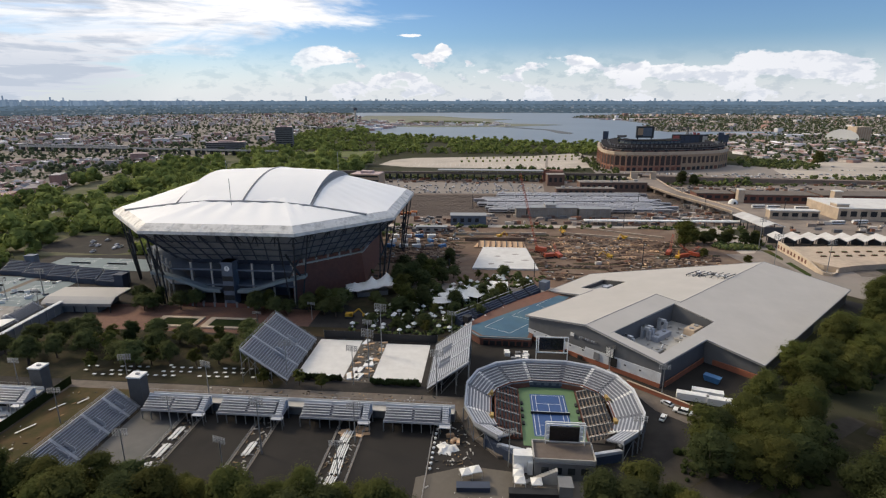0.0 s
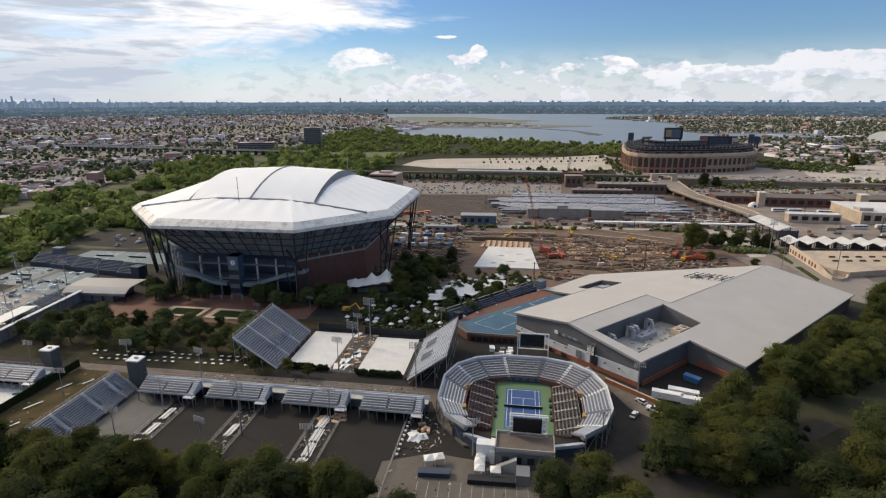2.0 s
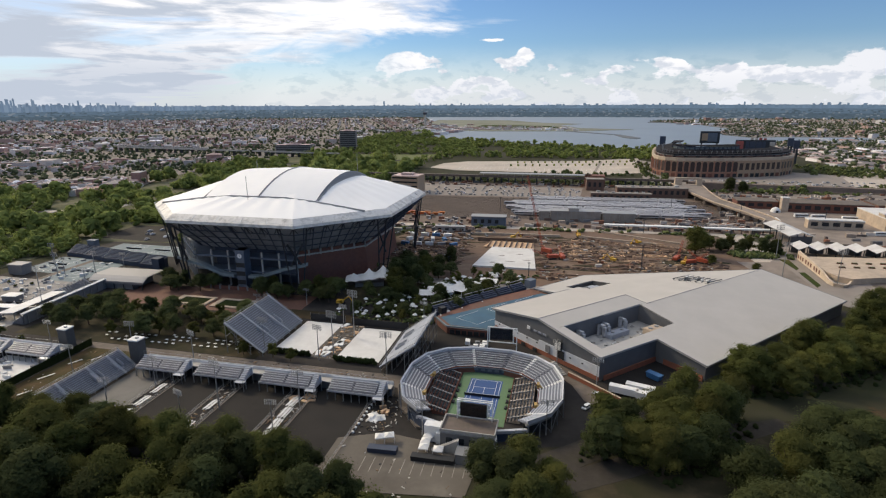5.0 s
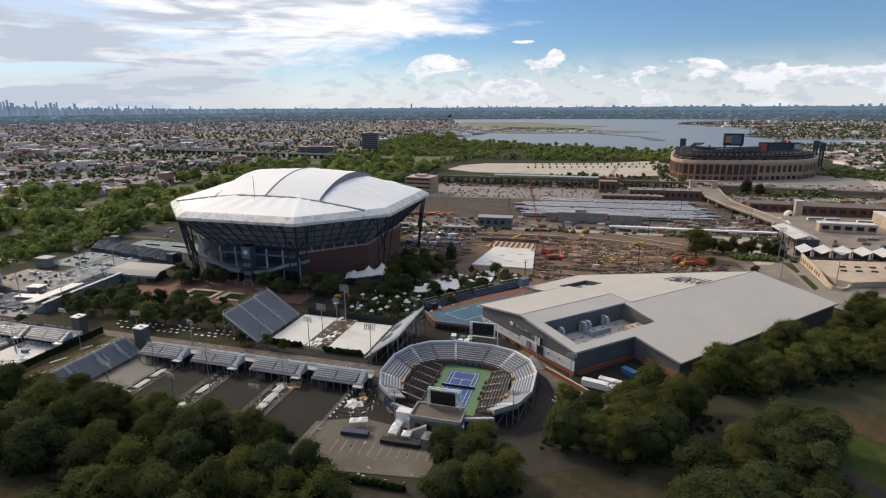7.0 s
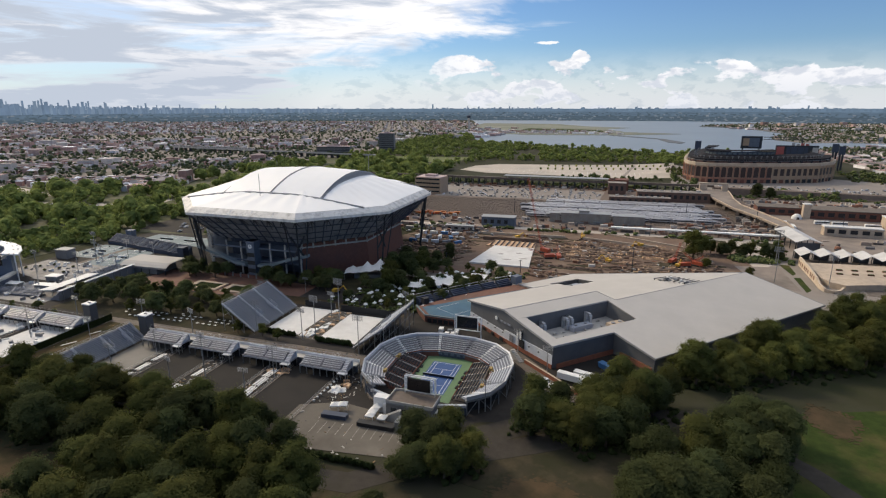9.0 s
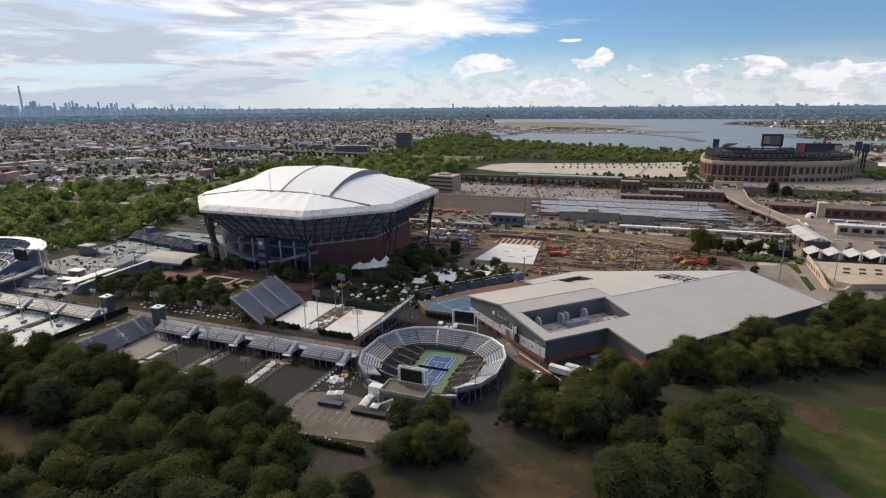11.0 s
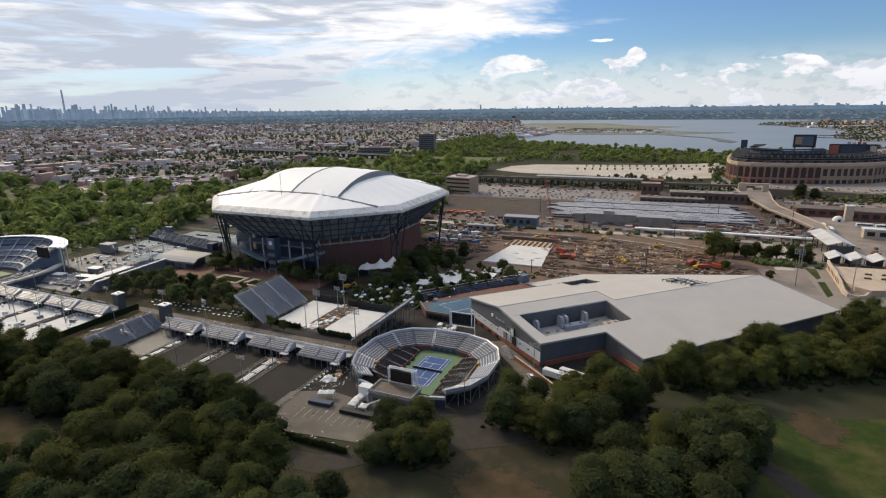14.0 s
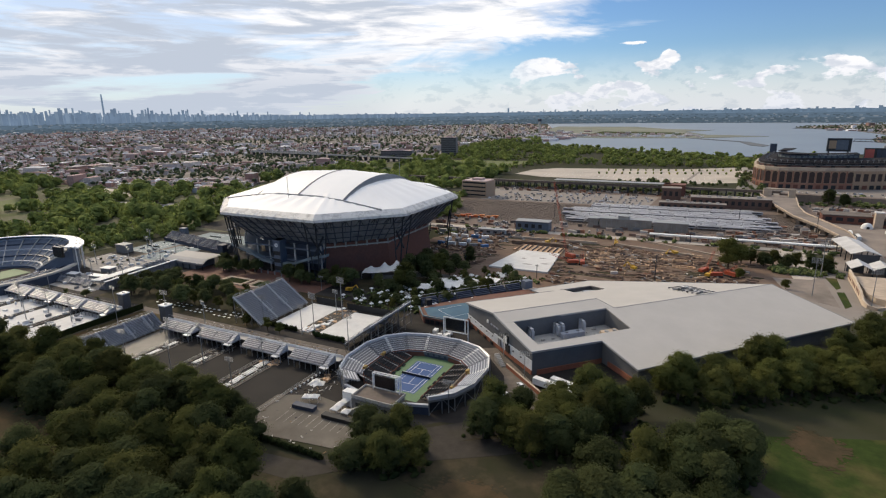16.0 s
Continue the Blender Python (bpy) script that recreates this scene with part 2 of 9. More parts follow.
M["path_dark"] = surf("trodden_asphalt_path", (0.060, 0.052, 0.045), (0.042, 0.037, 0.031), 0.3, 0.9, spec=0.15, stain=(0.045, 0.042, 0.028), stain_scale=0.09, stain_amount=0.7)
M["promenade"] = surf("promenade_concrete", (0.165, 0.138, 0.117), (0.115, 0.096, 0.081), 0.4, 0.9, stain=(0.10, 0.078, 0.06), stain_scale=0.12, stain_amount=0.8)
M["brickpave"] = surf("brick_paving", (0.185, 0.088, 0.060), (0.13, 0.066, 0.048), 0.5, 0.85, stain=(0.11, 0.075, 0.06), stain_scale=0.06)
M["pale_pave"] = surf("pale_worn_paving", (0.36, 0.34, 0.32), (0.26, 0.245, 0.23), 0.2, 0.9, stain=(0.17, 0.155, 0.14), stain_scale=0.07, stain_amount=0.8)
M["court_dark"] = surf("practice_court_asphalt", (0.029, 0.0265, 0.0245), (0.022, 0.020, 0.019), 0.2, 0.85, spec=0.15, stain=(0.040, 0.036, 0.032), stain_scale=0.05)
M["court_wet"] = surf("practice_court_damp_asphalt", (0.088, 0.085, 0.086), (0.066, 0.064, 0.066), 0.15, 0.6, stain=(0.045, 0.053, 0.051), stain_scale=0.06, stain_amount=0.7)
M["court_white"] = surf("primed_white_court", (0.66, 0.65, 0.63), (0.58, 0.57, 0.555), 0.25, 0.85, stain=(0.48, 0.46, 0.44), stain_scale=0.07)
M["court_blue"] = surf("court_blue_acrylic", (0.035, 0.085, 0.23), (0.03, 0.072, 0.20), 0.8, 0.7)
M["court_green"] = surf("court_green_acrylic", (0.11, 0.185, 0.09), (0.095, 0.165, 0.08), 0.8, 0.7)
M["court_teal"] = surf("old_court_blue_green", (0.17, 0.215, 0.235), (0.13, 0.17, 0.19), 0.2, 0.75, stain=(0.16, 0.22, 0.22))
M["line"] = surf("court_line_paint", (0.75, 0.76, 0.76), (0.66, 0.67, 0.67), 2, 0.7)
M["faded_line"] = surf("faded_bay_paint", (0.40, 0.375, 0.34), (0.20, 0.18, 0.16), 0.6, 0.85)
M["alu"] = surf("bleacher_aluminium", (0.52, 0.535, 0.57), (0.42, 0.435, 0.47), 1.2, 0.45, 0.35, stain=(0.34, 0.345, 0.37), stain_scale=0.15)
# Darker copy of the aluminium: shade between the rows is put into its colour.
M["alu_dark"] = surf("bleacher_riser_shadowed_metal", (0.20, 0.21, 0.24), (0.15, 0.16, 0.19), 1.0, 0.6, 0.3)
M["seat_grey"] = surf("grey_plastic_bench", (0.36, 0.38, 0.43), (0.29, 0.31, 0.36), 1.0, 0.6)
M["steel"] = surf("galvanised_steel", (0.33, 0.335, 0.34), (0.25, 0.255, 0.26), 2.0, 0.5, 0.5)
M["steel_dark"] = surf("dark_painted_steel", (0.035, 0.04, 0.05), (0.025, 0.03, 0.036), 0.5, 0.5, 0.2)
M["navy"] = surf("navy_cladding", (0.045, 0.06, 0.095), (0.035, 0.046, 0.075), 0.3, 0.55)
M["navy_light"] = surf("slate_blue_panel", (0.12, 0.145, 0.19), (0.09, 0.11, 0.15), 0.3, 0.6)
M["fabric"] = surf("white_roof_fabric", (0.86, 0.855, 0.85), (0.82, 0.82, 0.82), 0.05, 0.55, stain=(0.76, 0.765, 0.775), stain_scale=0.03, stain_amount=0.5, bump=0.15, bump_scale=0.15)
M["gutter"] = surf("roof_gutter_metal", (0.72, 0.70, 0.67), (0.60, 0.58, 0.555), 0.35, 0.6, stain=(0.30, 0.29, 0.28), stain_scale=0.25, stain_amount=0.8)
M["seam"] = surf("roof_seam_grey", (0.27, 0.275, 0.285), (0.22, 0.225, 0.235), 0.4, 0.7)
M["brick"] = surf("red_brick_wall", (0.185, 0.078, 0.055), (0.135, 0.06, 0.045), 0.6, 0.9, stain=(0.11, 0.06, 0.05), stain_scale=0.1)
M["redbrick_bright"] = surf("orange_red_panel", (0.29, 0.105, 0.062), (0.23, 0.085, 0.052), 0.6, 0.85)
M["concrete"] = surf("pale_concrete", (0.46, 0.44, 0.41), (0.37, 0.355, 0.33), 0.3, 0.9, stain=(0.27, 0.25, 0.22), stain_scale=0.12)
M["concrete_tan"] = surf("tan_concrete", (0.52, 0.415, 0.315), (0.42, 0.335, 0.255), 0.3, 0.9, stain=(0.27, 0.23, 0.19), stain_scale=0.1)
M["membrane"] = surf("grey_roof_membrane", (0.455, 0.432, 0.405), (0.415, 0.393, 0.37), 0.08, 0.8, stain=(0.41, 0.39, 0.365), stain_scale=0.03, stain_amount=0.6)
M["clad_grey"] = surf("grey_metal_cladding", (0.19, 0.195, 0.205), (0.165, 0.17, 0.18), 0.5, 0.6)
M["clad_dark"] = surf("dark_grey_cladding", (0.085, 0.087, 0.092), (0.07, 0.072, 0.077), 0.5, 0.7)
M["ramp_steel"] = surf("blue_grey_ramp_panel", (0.20, 0.245, 0.27), (0.155, 0.19, 0.21), 0.3, 0.6, stain=(0.12, 0.15, 0.17), stain_scale=0.1)
M["clad_hall"] = surf("charcoal_ribbed_cladding", (0.125, 0.128, 0.136), (0.10, 0.103, 0.11), 0.4, 0.6, stain=(0.16, 0.16, 0.165), stain_scale=0.1)
M["clad_white"] = surf("pale_wall_panel", (0.60, 0.62, 0.65), (0.54, 0.56, 0.59), 0.4, 0.75, stain=(0.42, 0.43, 0.45), stain_scale=0.2)
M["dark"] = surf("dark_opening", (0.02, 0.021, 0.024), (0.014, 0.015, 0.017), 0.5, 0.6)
M["screen"] = surf("switched_off_screen", (0.008, 0.008, 0.01), (0.012, 0.012, 0.014), 0.8, 0.25)
M["white"] = surf("white_paint", (0.78, 0.78, 0.77), (0.70, 0.70, 0.69), 0.8, 0.6, stain=(0.55, 0.54, 0.52), stain_scale=0.3)
M["canvas"] = surf("white_canvas", (0.76, 0.75, 0.72), (0.68, 0.67, 0.645), 0.6, 0.8)
M["yellow"] = surf("yellow_machine_paint", (0.60, 0.36, 0.04), (0.48, 0.28, 0.03), 1.0, 0.5)
M["ochre"] = surf("ochre_paint", (0.42, 0.29, 0.10), (0.34, 0.23, 0.08), 1.0, 0.7)
M["red"] = surf("red_machine_paint", (0.42, 0.085, 0.038), (0.32, 0.065, 0.03), 1.0, 0.5)
M["orange"] = surf("orange_paint", (0.52, 0.15, 0.04), (0.42, 0.12, 0.035), 1.0, 0.6, jitter=0.3)
M["blue_tarp"] = surf("blue_sheeting", (0.05, 0.16, 0.34), (0.04, 0.12, 0.27), 0.8, 0.6)
M["timber"] = surf("raw_plywood", (0.56, 0.38, 0.235), (0.45, 0.29, 0.175), 0.8, 0.85, jitter=0.2)
M["water"] = surf("bay_water", (0.138, 0.182, 0.235), (0.115, 0.152, 0.20), 0.004, 0.42, bump=0.25, bump_scale=0.05)
M["ballast"] = surf("track_ballast", (0.165, 0.122, 0.097), (0.115, 0.085, 0.069), 0.2, 0.95, stain=(0.22, 0.172, 0.138), stain_scale=0.02)
M["lot"] = surf("dusty_parking_asphalt", (0.50, 0.435, 0.37), (0.41, 0.36, 0.305), 0.03, 0.9, stain=(0.20, 0.19, 0.17), stain_scale=0.012)
M["depot_pave"] = surf("depot_concrete_paving", (0.27, 0.222, 0.186), (0.195, 0.163, 0.139), 0.06, 0.9, stain=(0.13, 0.108, 0.09), stain_scale=0.03, stain_amount=0.7)
M["lot_dark"] = surf("grey_parking_asphalt", (0.265, 0.228, 0.20), (0.21, 0.182, 0.16), 0.05, 0.9, stain=(0.25, 0.235, 0.21), stain_scale=0.02)
M["site_dirt"] = surf("building_site_earth", (0.172, 0.108, 0.073), (0.082, 0.056, 0.042), 0.05, 0.95, stain=(0.25, 0.18, 0.13), stain_scale=0.05, stain_amount=0.8, bump=0.4, bump_scale=0.6)
M["canopy_grey"] = surf("weathered_canopy_sheet", (0.56, 0.55, 0.54), (0.47, 0.46, 0.455), 0.15, 0.6, stain=(0.36, 0.35, 0.34), stain_scale=0.1)
M["cream_wall"] = surf("cream_rendered_wall", (0.62, 0.51, 0.39), (0.52, 0.42, 0.32), 0.2, 0.9, stain=(0.34, 0.27, 0.21), stain_scale=0.1)
M["pier_stone"] = surf("wet_pier_stone", (0.13, 0.14, 0.15), (0.09, 0.10, 0.11), 0.02, 0.8)
M["train"] = surf("stainless_train_roof", (0.50, 0.475, 0.47), (0.39, 0.37, 0.365), 0.3, 0.4, 0.4, jitter=0.2)
M["rail"] = surf("rail_and_tie", (0.150, 0.120, 0.100), (0.110, 0.088, 0.074), 0.5, 0.8)
M["bark"] = surf("bark", (0.10, 0.075, 0.055), (0.07, 0.052, 0.038), 3, 0.95)
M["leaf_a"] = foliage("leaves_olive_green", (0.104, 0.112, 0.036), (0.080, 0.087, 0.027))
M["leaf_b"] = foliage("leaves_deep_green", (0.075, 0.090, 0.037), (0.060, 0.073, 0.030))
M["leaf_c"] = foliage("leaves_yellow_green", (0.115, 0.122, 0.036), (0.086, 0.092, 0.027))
M["leaf_d"] = foliage("leaves_soft_green", (0.118, 0.134, 0.055), (0.082, 0.096, 0.038))
M["hedge"] = foliage("hedge_green", (0.048, 0.062, 0.024), (0.035, 0.047, 0.018))
M["wood_far"] = patchwork("far_tree_crowns", ((0.20, 0.225, 0.05), (0.13, 0.165, 0.038), (0.28, 0.28, 0.068), (0.08, 0.11, 0.028), (0.16, 0.20, 0.046), (0.105, 0.135, 0.035)), 0.95, 0.22)
# Much brighter than near leaves: sunlit and shadow sides are put into the tones.
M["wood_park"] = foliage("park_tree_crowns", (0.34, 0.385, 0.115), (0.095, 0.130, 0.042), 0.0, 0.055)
# Greens dulled for distance: a little haze is put into the street trees' colour.
M["wood_town"] = patchwork("hazed_street_tree_crowns", ((0.060, 0.078, 0.034), (0.046, 0.064, 0.030), (0.076, 0.090, 0.040)), 0.9, 0.3)
M["scrub"] = patchwork("scrub_leaves", ((0.075, 0.095, 0.026), (0.05, 0.07, 0.02), (0.10, 0.115, 0.034)), 0.95, 0.3)
M["town_soil"] = surf("town_streets_and_yards", (0.30, 0.262, 0.245), (0.19, 0.17, 0.145), 0.03, 0.95, spec=0.1, stain=(0.055, 0.07, 0.03), stain_scale=0.012, stain_amount=0.7)
M["house"] = patchwork("far_house_walls", ((0.58, 0.53, 0.50), (0.33, 0.205, 0.18), (0.72, 0.69, 0.69), (0.42, 0.30, 0.265), (0.48, 0.43, 0.42), (0.35, 0.225, 0.20)))
M["house_pale"] = patchwork("far_pale_roofs", ((0.64, 0.615, 0.62), (0.50, 0.44, 0.435), (0.80, 0.775, 0.79), (0.43, 0.33, 0.315), (0.40, 0.38, 0.38), (0.36, 0.245, 0.225)))
M["house_dark"] = patchwork("far_dark_roofs", ((0.18, 0.16, 0.155), (0.26, 0.175, 0.155), (0.12, 0.118, 0.122), (0.32, 0.28, 0.27)))
M["airfield"] = surf("airfield_grass_and_tarmac", (0.20, 0.205, 0.16), (0.13, 0.14, 0.09), 0.012, 0.95, stain=(0.30, 0.29, 0.26), stain_scale=0.006)
M["car"] = surf("car_paint", (0.40, 0.41, 0.43), (0.36, 0.37, 0.39), 0.5, 0.3, jitter=0.85)
M["glass"] = surf("dark_window_glass", (0.02, 0.025, 0.03), (0.03, 0.035, 0.04), 0.5, 0.1)
M["rubber"] = surf("tyre_rubber", (0.02, 0.02, 0.02), (0.03, 0.03, 0.03), 5, 0.9)
# The grey-blue holds the shade under the upper stand; dark blotches lie over it.
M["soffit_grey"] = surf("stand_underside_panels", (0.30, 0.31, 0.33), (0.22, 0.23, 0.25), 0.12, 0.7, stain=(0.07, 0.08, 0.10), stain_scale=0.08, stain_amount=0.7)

# ---------------------------------------------------------------- building kit
SITE = pose(0, 150, 0, 0, 0, -3)      # the tennis grounds' own grid: u to the right, v away


def at(u, v, z=0, rz=0):
    return SITE @ pose(u, v, z, 0, 0, rz)


class Build:
    """Collects the faces of one mesh."""

    def __init__(self):
        self.v, self.f = [], []

    def poly(self, *pts):
        k = len(self.v)
        self.v.extend([tuple(p) for p in pts])
        self.f.append(tuple(range(k, k + len(pts))))
        return self

    def hexa(self, b, t):
        """b, t: four points each, counter-clockwise seen from above."""
        k = len(self.v)
        self.v.extend([tuple(p) for p in (*b, *t)])
        self.f.extend([(k + 3, k + 2, k + 1, k), (k + 4, k + 5, k + 6, k + 7)])
        for i in range(4):
            j = (i + 1) % 4
            self.f.append((k + i, k + j, k + 4 + j, k + 4 + i))
        return self

    def box(self, x, y, z, sx, sy, sz, rz=0.0, taper=1.0):
        """A block on its base centre (x, y, z)."""
        c, s = math.cos(radians(rz)), math.sin(radians(rz))

        def corner(a, b, h, k=1.0):
            a, b = a * sx / 2 * k, b * sy / 2 * k
            return (x + a * c - b * s, y + a * s + b * c, z + h)
        q = ((-1, -1), (1, -1), (1, 1), (-1, 1))
        return self.hexa([corner(*p, 0) for p in q], [corner(*p, sz, taper) for p in q])

    def slab(self, x0, y0, x1, y1, z0, z1):
        return self.box((x0 + x1) / 2, (y0 + y1) / 2, z0, abs(x1 - x0), abs(y1 - y0), z1 - z0)

    def prism(self, ring, z0, z1):
        """A prism over a plan outline (counter-clockwise); z0, z1 numbers or lists."""
        n, k = len(ring), len(self.v)
        lo = z0 if isinstance(z0, (list, tuple)) else [z0] * n
        hi = z1 if isinstance(z1, (list, tuple)) else [z1] * n
        self.v.extend([(p[0], p[1], h) for p, h in zip(ring, lo)] + [(p[0], p[1], h) for p, h in zip(ring, hi)])
        self.f.append(tuple(range(k + n - 1, k - 1, -1)))
        self.f.append(tuple(range(k + n, k + 2 * n)))
        for i in range(n):
            j = (i + 1) % n
            self.f.append((k + i, k + j, k + n + j, k + n + i))
        return self

    def tube(self, p, q, r, n=6, r2=None):
        p, q = Vector(p), Vector(q)
        d = (q - p).normalized()
        a = d.orthogonal().normalized()
        b = d.cross(a)
        k = len(self.v)
        for c, rad in ((p, r), (q, r if r2 is None else r2)):
            for i in range(n):
                w = 2 * math.pi * i / n
                self.v.append(tuple(c + a * (rad * math.cos(w)) + b * (rad * math.sin(w))))
        self.f.extend([(k + i, k + (i + 1) % n, k + n + (i + 1) % n, k + n + i) for i in range(n)])
        self.f.extend([tuple(range(k + n - 1, k - 1, -1)), tuple(range(k + n, k + 2 * n))])
        return self

    def beam(self, p, q, w, h=None):
        """A square bar from p to q."""
        return self.tube(p, q, (w + (h or w)) / 2 * 0.7, 4)

    def profile(self, pts, axis, lo, hi):
        """One closed side outline pts, extruded from lo to hi along x (axis 0) or y (axis 1)."""
        n, k = len(pts), len(self.v)
        for s in (lo, hi):
            self.v.extend([(s, a, z) if axis == 0 else (a, s, z) for a, z in pts])
        self.f.extend([tuple(range(k, k + n)), tuple(range(k + 2 * n - 1, k + n - 1, -1))])
        self.f.extend([(k + (i + 1) % n, k + i, k + n + i, k + n + (i + 1) % n) for i in range(n)])
        return self

    def sheet(self, rows):
        """A grid of points, row by row."""
        k, m = len(self.v), len(rows[0])
        for r in rows:
            self.v.extend([tuple(p) for p in r])
        for i in range(len(rows) - 1):
            for j in range(m - 1):
                self.f.append((k + i * m + j, k + i * m + j + 1, k + (i + 1) * m + j + 1, k + (i + 1) * m + j))
        return self

    def blob(self, x, y, z, rx, ry, rz, rnd, rough=0.25):
        """A rough lump of twenty faces."""
        k = len(self.v)
        for p in ICO_V:
            j = 1 + rnd.uniform(-rough, rough)
            self.v.append((x + p[0] * rx * j, y + p[1] * ry * j, z + p[2] * rz * j))
        self.f.extend([(a + k, b + k, c + k) for a, b, c in ICO_F])
        return self

    def mesh(self, name, mat, smooth=False):
        me = bpy.data.meshes.new(name)
        me.from_pydata(self.v, [], self.f)
        for one in (mat if isinstance(mat, (list, tuple)) else [mat]):
            me.materials.append(one)
        if smooth:
            me.shade_smooth()
        me.update()
        return me


_g = (1 + 5 ** 0.5) / 2
_n = (1 + _g * _g) ** 0.5
ICO_V = [(a / _n, b / _n, c / _n) for a, b, c in ((-1, _g, 0), (1, _g, 0), (-1, -_g, 0), (1, -_g, 0), (0, -1, _g), (0, 1, _g), (0, -1, -_g), (0, 1, -_g), (_g, 0, -1), (_g, 0, 1), (-_g, 0, -1), (-_g, 0, 1))]
ICO_F = ((0, 11, 5), (0, 5, 1), (0, 1, 7), (0, 7, 10), (0, 10, 11), (1, 5, 9), (5, 11, 4), (11, 10, 2), (10, 7, 6), (7, 1, 8), (3, 9, 4), (3, 4, 2), (3, 2, 6), (3, 6, 8), (3, 8, 9), (4, 9, 5), (2, 4, 11), (6, 2, 10), (8, 6, 7), (9, 8, 1))


def thing(name, m, label, category, group="", kind=""):
    ob = new(name)
    ob.empty_display_size = 0.5
    ob.matrix_world = m
    return tagged(ob, label, category, group, kind)


def part(name, b, mat, parent, label="", smooth=False):
    """Links a Build (or a finished mesh) as one mesh object under a thing or a part."""
    ob = new(name, b if isinstance(b, bpy.types.Mesh) else b.mesh(name, M[mat] if isinstance(mat, str) else mat, smooth))
    ob.parent = parent
    return tagged(ob, label)


def solo(name, b, mat, m, label, category, group="", kind="", smooth=False):
    """A thing that is one mesh."""
    ob = new(name, b.mesh(name, M[mat] if isinstance(mat, str) else mat, smooth))
    ob.matrix_world = m
    return tagged(ob, label, category, group, kind)


def inside(x, y, ring):
    hit = False
    for i in range(len(ring)):
        (x0, y0), (x1, y1) = ring[i - 1], ring[i]
        if (y0 > y) != (y1 > y) and x < (x1 - x0) * (y - y0) / (y1 - y0) + x0:
            hit = not hit
    return hit


def far_rise(r):
    """The height of the land at r metres from the grounds: flat all over."""
    return 0.0


def make_ground():
    b = Build()
    radii = [0, 150, 400, 800, 1400, 2200, 3000, 3650, 3900, 4200, 4500, 4750, 4930]
    rows = []
    for r in radii:
        rows.append([(60 + r * math.cos(2 * math.pi * i / 72), r * math.sin(2 * math.pi * i / 72), far_rise(r)) for i in range(73)])
    b.sheet(rows)
    ob = solo("ground", b, "ground", Matrix(), "wide flat ground of dark grass and town soil", "ground", kind="structure")
    return ob


make_ground()


def flat(name, ring, mat, label, lift=0.05, thick=0.05, m=None, category="ground"):
    """A thin sheet of paving on the ground, in the grounds' grid unless m is given."""
    return solo(name, Build().prism(ring, lift - thick, lift), mat, SITE if m is None else m, label, category, kind="structure")


def rect(u0, v0, u1, v1):
    return [(u0, v0), (u1, v0), (u1, v1), (u0, v1)]


flat("pavement", [(-330, -50), (10, -52), (60, -30), (135, 10), (110, 40), (220, 120), (190, 165), (100, 175), (60, 190), (0, 200), (-170, 235), (-190, 178), (-262, 176), (-266, 72), (-330, 72)], "paving", "grey asphalt paving of the tennis grounds", 0.05)
flat("plaza", rect(-165, 62, -55, 92), "brickpave", "red brick plaza before the large stadium", 0.10)
flat("promenade", rect(-128, 8, 24, 17), "promenade", "pale concrete promenade behind the practice stands", 0.10)
flat("side_lawn", rect(-124, -40, -97, 12), "verge", "worn grass strip between bleacher and fence", 0.12)
flat("car_park", [(8, -50), (52, -44), (54, -24), (22, -20), (8, -26)], "bay_pave", "worn pale car park with painted bays", 0.17)
flat("park_lawn", [(135, -75), (270, -75), (300, 40), (215, 38), (150, 12), (130, -20)], "lawn", "dark park lawn with bare patches", 0.06)
flat("park_path", [(24, -64), (46, -62), (64, -46), (96, -26), (128, -4), (150, 12), (147, 16), (122, 4), (92, -18), (60, -39), (42, -54), (24, -56)], "path_dark", "worn grey park path", 0.13)
flat("park_path", [(62, -28), (76, -30), (96, -12), (88, -6)], "path_dark", "worn grey service path beside the small stadium", 0.11)
flat("park_path", [(196, -60), (204, -60), (182, -22), (172, -10), (150, 10), (146, 6), (168, -16)], "path_dark", "narrow grey path through the park lawn", 0.14)

# building site, train yard and car parks behind the grounds, in world axes
W0 = Matrix()
flat("building_site", [(-40, 285), (150, 270), (205, 330), (215, 420), (80, 428), (-20, 424), (-45, 380)], "site_dirt", "churned brown earth of a building site", 0.16, m=W0)
flat("rail_yard", [(-100, 428), (330, 428), (420, 640), (-120, 700)], "ballast", "grey-brown ballast of a rail yard", 0.10, m=W0)
flat("yard_car_park", [(-75, 582), (110, 584), (118, 655), (-110, 672)], "lot_dark", "grey asphalt car park beside the rail yard", 0.17, m=W0)
flat("car_park", [(-108, 842), (-60, 812), (40, 804), (160, 790), (222, 822), (242, 1036), (145, 976), (40, 956), (-60, 940), (-96, 905)], "lot", "wide dusty pale car park", 0.12, m=W0)
flat("car_park", [(215, 700), (700, 690), (720, 780), (520, 800), (262, 960), (240, 1000), (232, 985), (205, 760)], "lot_dark", "grey apron before the ballpark", 0.12, m=W0)
flat("car_park", [(430, 672), (700, 600), (1150, 590), (1400, 850), (1150, 880), (560, 905), (470, 800)], "lot", "dusty pale car park beyond the ballpark", 0.14, m=W0)
flat("depot_yard", [(235, 400), (215, 330), (520, 300), (700, 460), (700, 595), (430, 655), (264, 636), (258, 480)], "depot_pave", "tan concrete yard of a bus depot", 0.23, m=W0)
flat("verge", [(225, 363), (231, 362), (229, 342), (226, 338)], "lawn", "strip of grass beside the entrance ramp", 0.27, m=W0)
flat("verge", [(225, 333), (229, 334), (227, 309), (223, 304)], "lawn", "strip of grass beside the entrance ramp", 0.27, m=W0)
